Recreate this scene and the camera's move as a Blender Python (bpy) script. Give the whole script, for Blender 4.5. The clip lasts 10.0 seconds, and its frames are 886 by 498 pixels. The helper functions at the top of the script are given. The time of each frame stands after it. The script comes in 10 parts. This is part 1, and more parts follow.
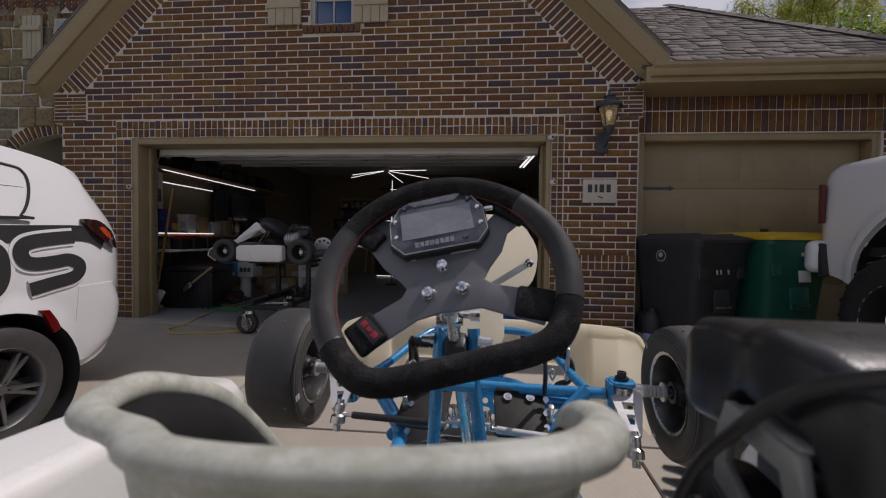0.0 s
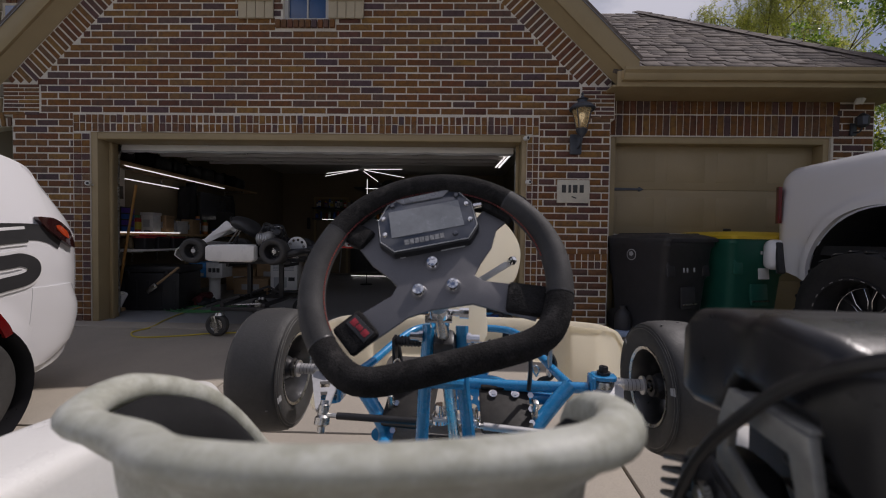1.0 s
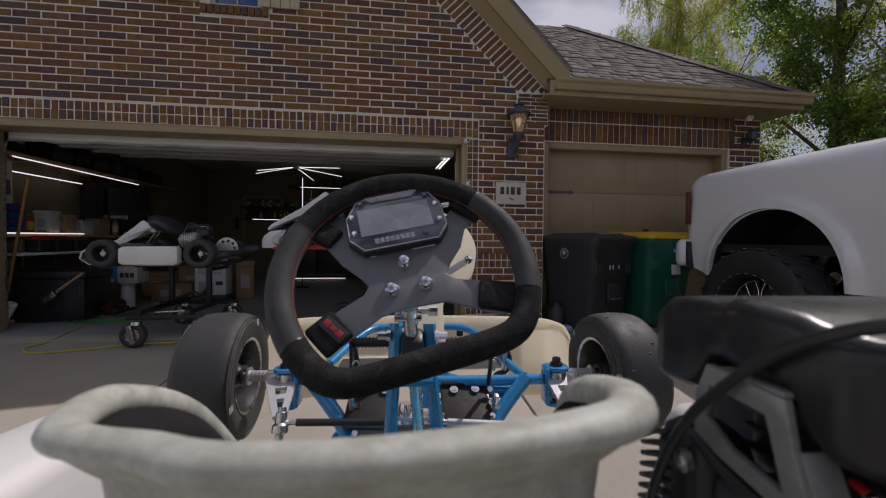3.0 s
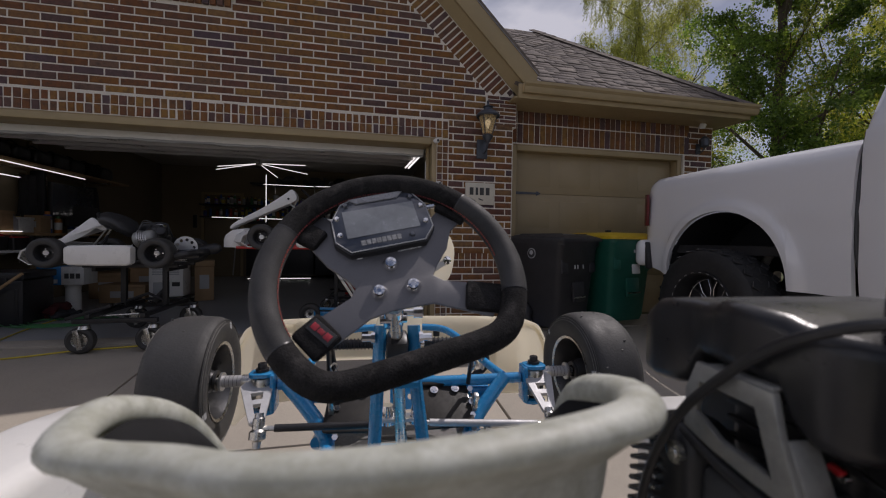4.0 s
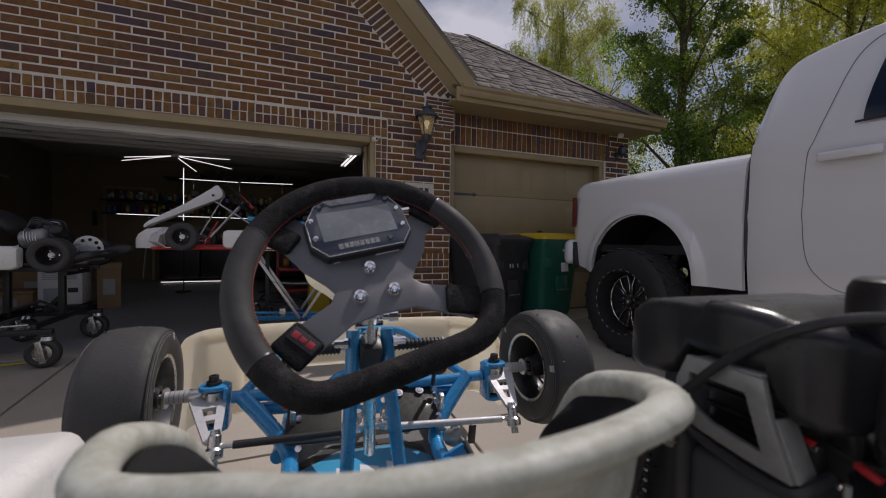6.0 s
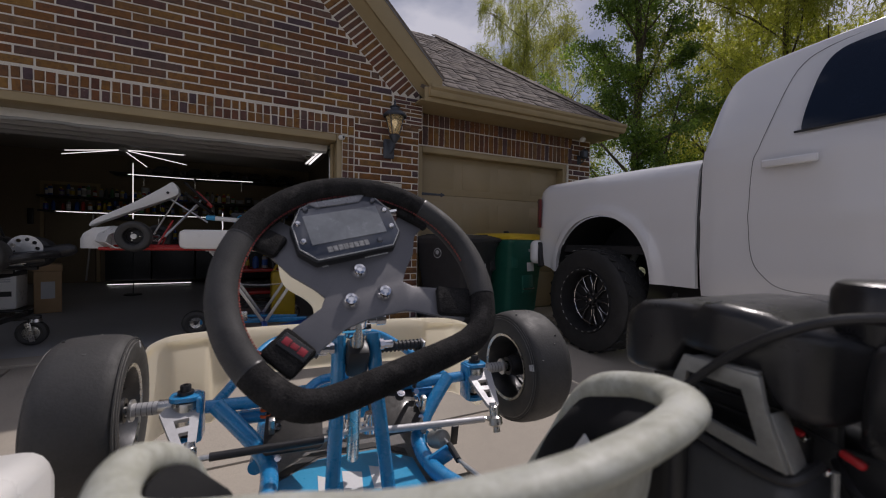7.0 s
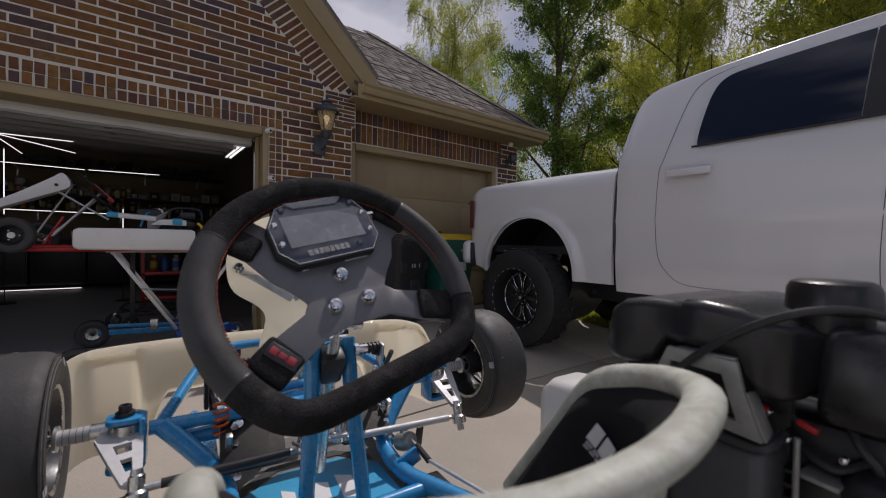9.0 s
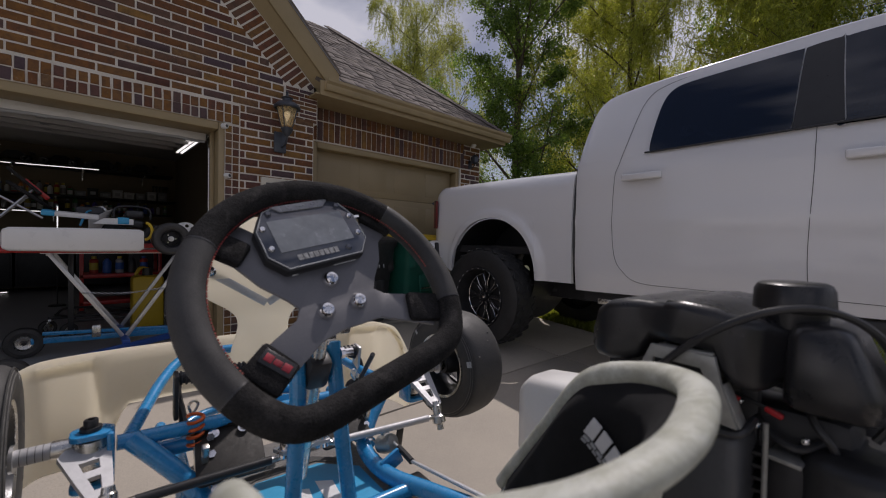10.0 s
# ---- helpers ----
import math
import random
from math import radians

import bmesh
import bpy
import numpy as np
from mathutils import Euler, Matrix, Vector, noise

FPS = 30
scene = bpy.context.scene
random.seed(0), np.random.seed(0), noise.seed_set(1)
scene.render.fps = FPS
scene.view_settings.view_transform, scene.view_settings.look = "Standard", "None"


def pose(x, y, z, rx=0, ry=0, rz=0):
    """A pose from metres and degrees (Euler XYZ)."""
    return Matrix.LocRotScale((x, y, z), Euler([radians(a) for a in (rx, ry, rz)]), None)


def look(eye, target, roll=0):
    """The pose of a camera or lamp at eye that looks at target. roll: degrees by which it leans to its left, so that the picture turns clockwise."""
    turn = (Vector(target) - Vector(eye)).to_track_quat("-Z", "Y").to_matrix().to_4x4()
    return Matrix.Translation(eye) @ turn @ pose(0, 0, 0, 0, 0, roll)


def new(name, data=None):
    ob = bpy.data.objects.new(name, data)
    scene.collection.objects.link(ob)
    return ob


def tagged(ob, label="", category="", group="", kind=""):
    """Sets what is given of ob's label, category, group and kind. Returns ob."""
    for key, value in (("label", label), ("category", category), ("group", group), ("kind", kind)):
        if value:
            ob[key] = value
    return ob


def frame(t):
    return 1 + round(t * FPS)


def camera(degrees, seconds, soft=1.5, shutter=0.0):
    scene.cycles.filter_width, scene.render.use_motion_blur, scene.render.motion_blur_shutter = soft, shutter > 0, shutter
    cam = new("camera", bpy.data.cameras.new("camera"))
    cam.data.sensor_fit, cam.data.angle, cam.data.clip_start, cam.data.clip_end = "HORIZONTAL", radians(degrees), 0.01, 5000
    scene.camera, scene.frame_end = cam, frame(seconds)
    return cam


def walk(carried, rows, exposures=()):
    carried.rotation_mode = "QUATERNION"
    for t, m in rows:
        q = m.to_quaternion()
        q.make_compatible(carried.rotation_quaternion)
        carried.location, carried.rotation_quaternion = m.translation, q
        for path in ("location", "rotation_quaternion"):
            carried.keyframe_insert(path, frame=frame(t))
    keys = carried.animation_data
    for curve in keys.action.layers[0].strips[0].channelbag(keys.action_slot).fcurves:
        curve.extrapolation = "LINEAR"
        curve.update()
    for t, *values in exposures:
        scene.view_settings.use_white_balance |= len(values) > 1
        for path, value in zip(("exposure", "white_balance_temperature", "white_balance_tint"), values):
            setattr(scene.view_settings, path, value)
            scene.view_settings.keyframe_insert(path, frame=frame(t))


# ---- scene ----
EXPOSURE = -0.9
cam = camera(96.0, 10.0, soft=1.05)
cam.data.dof.use_dof, cam.data.dof.focus_distance, cam.data.dof.aperture_fstop = True, 2.0, 7.0
PATH = [
    (0, (0.046, 0.566, 0.998), (-0.127, 2.558, 0.948), 0.8),
    (0.5, (0.036, 0.567, 0.995), (-0.078, 2.563, 0.946), 0.7),
    (1, (0.025, 0.567, 0.994), (-0.022, 2.566, 0.944), 0.8),
    (1.5, (0.015, 0.566, 0.992), (0.041, 2.565, 0.943), 0.7),
    (2, (0.004, 0.564, 0.991), (0.111, 2.561, 0.943), 0.7),
    (2.5, (-0.008, 0.562, 0.99), (0.176, 2.554, 0.945), 0.6),
    (4, (-0.048, 0.563, 0.994), (0.376, 2.517, 0.95), 0.8),
    (4.5, (-0.063, 0.563, 0.995), (0.441, 2.498, 0.951), 0.9),
    (5, (-0.077, 0.568, 0.996), (0.505, 2.481, 0.952), 0.8),
    (5.5, (-0.093, 0.572, 0.997), (0.568, 2.46, 0.954), 0.8),
    (7, (-0.14, 0.592, 1.002), (0.759, 2.378, 0.962), 0.9),
    (7.5, (-0.156, 0.6, 1.003), (0.821, 2.345, 0.965), 1.0),
    (8, (-0.171, 0.608, 1.004), (0.88, 2.309, 0.967), 1.0),
    (8.5, (-0.188, 0.616, 1.004), (0.941, 2.267, 0.968), 0.9),
    (9, (-0.205, 0.625, 1.005), (0.998, 2.222, 0.97), 1.0),
    (9.5, (-0.222, 0.634, 1.007), (1.058, 2.171, 0.972), 1.0),
    (10, (-0.24, 0.641, 1.01), (1.112, 2.115, 0.977), 1.0),
]
walk(cam, [(t, look(eye, target, roll)) for t, eye, target, roll in PATH], exposures=[(0.0, EXPOSURE, 6300, 20), (10.0, EXPOSURE, 6300, 20)])

# ---- light ----
TO_SUN = Vector((0.60, 0.30, 1.0)).normalized()
SUN_ELEVATION = math.asin(TO_SUN.z)
SUN_AZIMUTH = math.atan2(TO_SUN.x, TO_SUN.y)


def make_world():
    w = bpy.data.worlds.new("sky")
    w.use_nodes = True
    scene.world = w
    nt = w.node_tree
    nt.nodes.clear()
    out = nt.nodes.new("ShaderNodeOutputWorld")
    sky_bg = nt.nodes.new("ShaderNodeBackground")
    sky = nt.nodes.new("ShaderNodeTexSky")
    sky.sky_type = "NISHITA"
    sky.sun_disc = False
    sky.sun_elevation = SUN_ELEVATION
    sky.sun_rotation = SUN_AZIMUTH
    sky.dust_density = 2.0
    tc = nt.nodes.new("ShaderNodeTexCoord")
    mp = nt.nodes.new("ShaderNodeMapping")
    mp.inputs["Scale"].default_value = (1.0, 1.0, 2.2)
    nz = nt.nodes.new("ShaderNodeTexNoise")
    nz.inputs["Scale"].default_value = 2.6
    nz.inputs["Detail"].default_value = 7.0
    ramp = nt.nodes.new("ShaderNodeValToRGB")
    ramp.color_ramp.elements[0].position = 0.42
    ramp.color_ramp.elements[1].position = 0.62
    mix = nt.nodes.new("ShaderNodeMixRGB")
    mix.inputs[2].default_value = (11.0, 11.2, 11.8, 1)
    nt.links.new(tc.outputs["Generated"], mp.inputs["Vector"])
    nt.links.new(mp.outputs["Vector"], nz.inputs["Vector"])
    nt.links.new(nz.outputs["Fac"], ramp.inputs["Fac"])
    nt.links.new(ramp.outputs["Color"], mix.inputs["Fac"])
    nt.links.new(sky.outputs["Color"], mix.inputs[1])
    nt.links.new(mix.outputs["Color"], sky_bg.inputs["Color"])
    sky_bg.inputs["Strength"].default_value = SKY_STRENGTH
    nt.links.new(sky_bg.outputs[0], out.inputs[0])


SKY_STRENGTH = 0.09
make_world()
sun_data = bpy.data.lights.new("sun", "SUN")
sun_data.energy = 4.4
sun_data.angle = radians(0.6)
sun_data.color = (1.0, 0.95, 0.86)
sun = new("sun", sun_data)
sun.matrix_world = look(TO_SUN * 40, (0, 0, 0))

# ---- small tools ----
def clean(ob_mesh, angle=35):
    ob_mesh.polygons.foreach_set("use_smooth", [True] * len(ob_mesh.polygons))
    ob_mesh.set_sharp_from_angle(angle=radians(angle))
    return ob_mesh


def to_mesh(name, bm, material, angle=35):
    m = bpy.data.meshes.new(name)
    bmesh.ops.recalc_face_normals(bm, faces=bm.faces[:])
    bm.to_mesh(m)
    bm.free()
    m.materials.append(material)
    return clean(m, angle)


def part(name, bm, material, parent=None, label="", m=None, angle=35):
    """Link a bmesh as one mesh object under a thing or a part."""
    ob = new(name, to_mesh(name, bm, material, angle))
    if parent is not None:
        ob.parent = parent
    if m is not None:
        ob.matrix_basis = m
    if label:
        tagged(ob, label)
    return ob


def thing(name, m=None, label="", category="", group="", kind=""):
    ob = new(name)
    ob.empty_display_size = 0.1
    if m is not None:
        ob.matrix_basis = m
    return tagged(ob, label, category, group, kind)


def raw(verts, faces):
    bm = bmesh.new()
    vs = [bm.verts.new(v) for v in verts]
    for f in faces:
        bm.faces.new([vs[i] for i in f])
    return bm


def join(*bms):
    out = bms[0]
    for b in bms[1:]:
        vmap = {v: out.verts.new(v.co) for v in b.verts}
        for f in b.faces:
            out.faces.new([vmap[v] for v in f.verts])
        b.free()
    return out


def moved(bm, m):
    bm.transform(m)
    return bm


def box(c, s, bevel=0.0, rot=(0, 0, 0), seg=2):
    """A block of size s about c, with rounded edges."""
    bm = bmesh.new()
    bmesh.ops.create_cube(bm, size=1.0, matrix=Matrix.Diagonal((*s, 1)))
    if bevel:
        bmesh.ops.bevel(bm, geom=bm.edges[:], offset=min(bevel, 0.49 * min(s)), segments=seg, profile=0.5, affect="EDGES")
    bm.transform(pose(*c, *rot))
    return bm


def span(a, b, bevel=0.0):
    """A block between two corners."""
    return box([(p + q) / 2 for p, q in zip(a, b)], [abs(q - p) for p, q in zip(a, b)], bevel)


def glide(pts, n=6, closed=False):
    """A smooth line through points."""
    P = [Vector(p) for p in pts]
    out = []
    k = len(P)
    for i in range(k if closed else k - 1):
        if closed:
            a, b, c, d = P[(i - 1) % k], P[i], P[(i + 1) % k], P[(i + 2) % k]
        else:
            a, b, c, d = P[max(i - 1, 0)], P[i], P[i + 1], P[min(i + 2, k - 1)]
        for j in range(n):
            t = j / n
            out.append(0.5 * ((2 * b) + (c - a) * t + (2 * a - 5 * b + 4 * c - d) * t * t + (3 * b - a - 3 * c + d) * t ** 3))
    if not closed:
        out.append(P[-1])
    return out


def tube(pts, r, seg=10, closed=False, cap=True, squash=1.0):
    """A round bar along a line; r may be a number or a function of 0..1."""
    P = [Vector(p) for p in pts]
    n = len(P)
    bm = bmesh.new()
    rings = []
    up = None
    for i, p in enumerate(P):
        d = (P[(i + 1) % n] - P[i - 1]) if closed else (P[min(i + 1, n - 1)] - P[max(i - 1, 0)])
        d.normalize()
        if up is None:
            up = d.orthogonal().normalized() if abs(d.z) > 0.9 else d.cross(Vector((0, 0, 1))).cross(d).normalized()
        else:
            up = (up - d * up.dot(d)).normalized()
        side = d.cross(up)
        rad = r(i / max(n - 1, 1)) if callable(r) else r
        flat = squash(i / max(n - 1, 1)) if callable(squash) else squash
        rings.append([bm.verts.new(p + (up * math.cos(a) * flat + side * math.sin(a)) * rad) for a in (2 * math.pi * k / seg for k in range(seg))])
    for i in range(n if closed else n - 1):
        a, b = rings[i], rings[(i + 1) % n]
        shift = 0
        if closed and i == n - 1:
            shift = min(range(seg), key=lambda s: sum((a[k].co - b[(k + s) % seg].co).length for k in range(0, seg, 2)))
        for k in range(seg):
            bm.faces.new((a[k], a[(k + 1) % seg], b[(k + 1 + shift) % seg], b[(k + shift) % seg]))
    if cap and not closed:
        bm.faces.new(rings[0][::-1])
        bm.faces.new(rings[-1])
    return bm


def rod(a, b, r, seg=10):
    return tube([a, b], r, seg)


def lathe(profile, seg=32, m=None, closed=False):
    """Turn (radius, height) points about the z axis."""
    bm = bmesh.new()
    rings = []
    for r, z in profile:
        if r < 1e-6:
            rings.append([bm.verts.new((0, 0, z))])
        else:
            rings.append([bm.verts.new((r * math.cos(2 * math.pi * k / seg), r * math.sin(2 * math.pi * k / seg), z)) for k in range(seg)])
    loops = list(zip(rings, rings[1:])) + ([(rings[-1], rings[0])] if closed else [])
    for a, b in loops:
        for k in range(seg):
            q = [a[k % len(a)], a[(k + 1) % len(a)], b[(k + 1) % len(b)], b[k % len(b)]]
            q = list(dict.fromkeys(q))
            if len(q) > 2:
                bm.faces.new(q)
    if m is not None:
        bm.transform(m)
    return bm


def plate(outline, t, bevel=0.0, holes=()):
    """A flat plate in x, y of thickness t about z = 0."""
    bm = bmesh.new()
    edges = []
    for line in (outline, *holes):
        vs = [bm.verts.new((x, y, -t / 2)) for x, y in line]
        edges += [bm.edges.new((vs[i], vs[(i + 1) % len(vs)])) for i in range(len(vs))]
    if holes:
        bmesh.ops.triangle_fill(bm, edges=edges, use_beauty=True)
    else:
        bm.faces.new(bm.verts[:])
    r = bmesh.ops.extrude_face_region(bm, geom=bm.faces[:])
    bmesh.ops.translate(bm, vec=(0, 0, t), verts=[v for v in r["geom"] if isinstance(v, bmesh.types.BMVert)])
    bmesh.ops.recalc_face_normals(bm, faces=bm.faces[:])
    if bevel:
        es = [e for e in bm.edges if e.is_manifold and e.calc_face_angle(0) > 0.6]
        bmesh.ops.bevel(bm, geom=es, offset=bevel, segments=2, profile=0.5, affect="EDGES", clamp_overlap=True)
    return bm


def loft(sections, closed=True, cap=True):
    """Skin over rows of points, all the same length."""
    bm = bmesh.new()
    rows = [[bm.verts.new(p) for p in s] for s in sections]
    n = len(rows[0])
    for a, b in zip(rows, rows[1:]):
        for k in range(n if closed else n - 1):
            bm.faces.new((a[k], a[(k + 1) % n], b[(k + 1) % n], b[k]))
    if cap and closed:
        bm.faces.new(rows[0][::-1])
        bm.faces.new(rows[-1])
    return bm


def thick(bm, t):
    """Give a skin a thickness inwards."""
    bmesh.ops.recalc_face_normals(bm, faces=bm.faces[:])
    bmesh.ops.solidify(bm, geom=bm.faces[:], thickness=t)
    return bm


def backed(bm, v):
    """Give an open skin a body by drawing a copy of it along v."""
    r = bmesh.ops.extrude_face_region(bm, geom=bm.faces[:])
    bmesh.ops.translate(bm, vec=v, verts=[q for q in r["geom"] if isinstance(q, bmesh.types.BMVert)])
    return bm


def circle(r, n=24, c=(0, 0), a0=0.0):
    return [(c[0] + r * math.cos(a0 + 2 * math.pi * k / n), c[1] + r * math.sin(a0 + 2 * math.pi * k / n)) for k in range(n)]


def soft_rect(w, h, r, n=5):
    out = []
    for cx, cy, a0 in ((w / 2 - r, h / 2 - r, 0), (-w / 2 + r, h / 2 - r, 90), (-w / 2 + r, -h / 2 + r, 180), (w / 2 - r, -h / 2 + r, 270)):
        out += [(cx + r * math.cos(radians(a0 + 90 * k / n)), cy + r * math.sin(radians(a0 + 90 * k / n))) for k in range(n + 1)]
    return out


def bolt(r, h, m):
    return join(lathe([(0, h), (r * 0.55, h), (r * 0.6, h * 0.8), (r, h * 0.75), (r, 0), (0, 0)], 12, m))


# ---- materials ----
def nodes_of(name):
    mat = bpy.data.materials.new(name)
    mat.use_nodes = True
    nt = mat.node_tree
    return mat, nt, nt.nodes["Principled BSDF"]


def link(nt, a, b):
    nt.links.new(a, b)


def noise_node(nt, scale, detail=4.0, rough=0.55, vec=None):
    n = nt.nodes.new("ShaderNodeTexNoise")
    n.inputs["Scale"].default_value, n.inputs["Detail"].default_value, n.inputs["Roughness"].default_value = scale, detail, rough
    link(nt, vec if vec is not None else coords(nt), n.inputs["Vector"])
    return n.outputs["Fac"]


def coords(nt):
    for n in nt.nodes:
        if n.bl_idname == "ShaderNodeTexCoord":
            return n.outputs["Object"]
    return nt.nodes.new("ShaderNodeTexCoord").outputs["Object"]


def blend(nt, fac, a, b, mode="MIX"):
    n = nt.nodes.new("ShaderNodeMixRGB")
    n.blend_type = mode
    for sock, v in ((n.inputs[0], fac), (n.inputs[1], a), (n.inputs[2], b)):
        if isinstance(v, bpy.types.NodeSocket):
            link(nt, v, sock)
        elif isinstance(v, tuple):
            sock.default_value = (*v[:3], 1)
        else:
            sock.default_value = v
    return n.outputs[0]


def ramped(nt, fac, lo, hi):
    n = nt.nodes.new("ShaderNodeMapRange")
    link(nt, fac, n.inputs[0])
    n.inputs[1].default_value, n.inputs[2].default_value = lo, hi
    return n.outputs[0]


def surface(name, color, rough=0.5, metal=0.0, vary=0.15, scale=6.0, grain=0.08, fine=180.0, bump=0.1, depth=0.002, coat=0.0, spec=0.5, dirt_glare=None, dirt_glare_amount=0.0, rough_vary=0.12):
    """A painted, moulded or raw surface: large and fine variation, worn gloss and slight relief."""
    mat, nt, p = nodes_of(name)
    big, small = noise_node(nt, scale, 5), noise_node(nt, fine, 3)
    dark = tuple(c * (1 - vary) for c in color)
    lite = tuple(min(1, c * (1 + vary)) for c in color)
    col = blend(nt, ramped(nt, big, 0.3, 0.7), dark, lite)
    col = blend(nt, grain, col, blend(nt, ramped(nt, small, 0.3, 0.7), tuple(c * 0.4 for c in color), tuple(min(1, c * 1.5) for c in color)))
    if dirt_glare:
        col = blend(nt, ramped(nt, noise_node(nt, scale * 0.6, 8, 0.7), 0.55, 0.55 + 0.3 / max(dirt_glare_amount, 0.05)), col, dirt_glare)
    link(nt, col, p.inputs["Base Color"])
    r = nt.nodes.new("ShaderNodeMapRange")
    link(nt, noise_node(nt, scale * 2.3, 6, 0.65), r.inputs[0])
    r.inputs[1].default_value, r.inputs[2].default_value = 0.25, 0.75
    r.inputs[3].default_value, r.inputs[4].default_value = max(0.02, rough - rough_vary), min(1, rough + rough_vary)
    link(nt, r.outputs[0], p.inputs["Roughness"])
    p.inputs["Metallic"].default_value = metal
    p.inputs["Specular IOR Level"].default_value = spec
    p.inputs["Coat Weight"].default_value = coat
    p.inputs["Coat Roughness"].default_value = 0.08
    if bump:
        b = nt.nodes.new("ShaderNodeBump")
        b.inputs["Strength"].default_value, b.inputs["Distance"].default_value = bump, depth
        link(nt, small, b.inputs["Height"])
        link(nt, b.outputs[0], p.inputs["Normal"])
    return mat


def lit_through(mat, color, amount):
    """Thin plastic that lets some light through."""
    nt = mat.node_tree
    p = nt.nodes["Principled BSDF"]
    tr = nt.nodes.new("ShaderNodeBsdfTranslucent")
    tr.inputs["Color"].default_value = (*color, 1)
    mx = nt.nodes.new("ShaderNodeMixShader")
    mx.inputs[0].default_value = amount
    link(nt, p.outputs[0], mx.inputs[1])
    link(nt, tr.outputs[0], mx.inputs[2])
    out = next(n for n in nt.nodes if n.bl_idname == "ShaderNodeOutputMaterial")
    link(nt, mx.outputs[0], out.inputs[0])
    return mat


def glow(name, color, strength):
    mat, nt, p = nodes_of(name)
    p.inputs["Base Color"].default_value = (*color, 1)
    p.inputs["Emission Color"].default_value = (*color, 1)
    p.inputs["Emission Strength"].default_value = strength
    return mat


def brick_material(name, tones):
    """Fired clay: each brick takes one of several tones, with soot, flashing and a rough face."""
    mat, nt, p = nodes_of(name)
    info, geo = nt.nodes.new("ShaderNodeObjectInfo"), nt.nodes.new("ShaderNodeNewGeometry")
    add = nt.nodes.new("ShaderNodeMath")
    add.operation = "ADD"
    link(nt, info.outputs["Random"], add.inputs[0])
    link(nt, geo.outputs["Random Per Island"], add.inputs[1])
    fr = nt.nodes.new("ShaderNodeMath")
    fr.operation = "FRACT"
    link(nt, add.outputs[0], fr.inputs[0])
    ramp = nt.nodes.new("ShaderNodeValToRGB")
    ramp.color_ramp.interpolation = "LINEAR"
    els = ramp.color_ramp.elements
    while len(els) < len(tones):
        els.new(0.5)
    for i, c in enumerate(tones):
        els[i].position = i / (len(tones) - 1)
        els[i].color = (*c, 1)
    link(nt, fr.outputs[0], ramp.inputs["Fac"])
    world = geo.outputs["Position"]
    flash = ramped(nt, noise_node(nt, 17.0, 5, 0.65, world), 0.44, 0.72)
    col = blend(nt, flash, ramp.outputs["Color"], (0.055, 0.045, 0.048), "MIX")
    k = nt.nodes.new("ShaderNodeMath")
    k.operation = "MULTIPLY"
    link(nt, flash, k.inputs[0])
    k.inputs[1].default_value = 0.6
    col = blend(nt, k.outputs[0], ramp.outputs["Color"], (0.055, 0.045, 0.048))
    fine = noise_node(nt, 240.0, 4, 0.7, world)
    col = blend(nt, ramped(nt, fine, 0.35, 0.75), col, blend(nt, 0.45, col, (0.5, 0.38, 0.25), "MULTIPLY"))
    spots = ramped(nt, noise_node(nt, 60.0, 3, 0.6, world), 0.68, 0.78)
    col = blend(nt, spots, col, (0.36, 0.31, 0.26))
    link(nt, col, p.inputs["Base Color"])
    p.inputs["Roughness"].default_value = 0.88
    p.inputs["Specular IOR Level"].default_value = 0.25
    b = nt.nodes.new("ShaderNodeBump")
    b.inputs["Strength"].default_value, b.inputs["Distance"].default_value = 0.7, 0.004
    link(nt, noise_node(nt, 120.0, 6, 0.7, world), b.inputs["Height"])
    link(nt, b.outputs[0], p.inputs["Normal"])
    return mat


def concrete_material(name, color, shade, rough=0.85):
    mat, nt, p = nodes_of(name)
    stain = ramped(nt, noise_node(nt, 0.9, 8, 0.65), 0.35, 0.72)
    col = blend(nt, stain, color, shade)
    fine = noise_node(nt, 160.0, 4, 0.7)
    col = blend(nt, 0.35, col, blend(nt, ramped(nt, fine, 0.3, 0.7), tuple(c * 0.5 for c in color), tuple(min(1, c * 1.35) for c in color)))
    spots = ramped(nt, noise_node(nt, 7.0, 5, 0.7), 0.70, 0.80)
    col = blend(nt, spots, col, tuple(c * 0.45 for c in color))
    link(nt, col, p.inputs["Base Color"])
    p.inputs["Roughness"].default_value = rough
    b = nt.nodes.new("ShaderNodeBump")
    b.inputs["Strength"].default_value, b.inputs["Distance"].default_value = 0.5, 0.003
    link(nt, noise_node(nt, 220.0, 6, 0.75), b.inputs["Height"])
    link(nt, b.outputs[0], p.inputs["Normal"])
    return mat


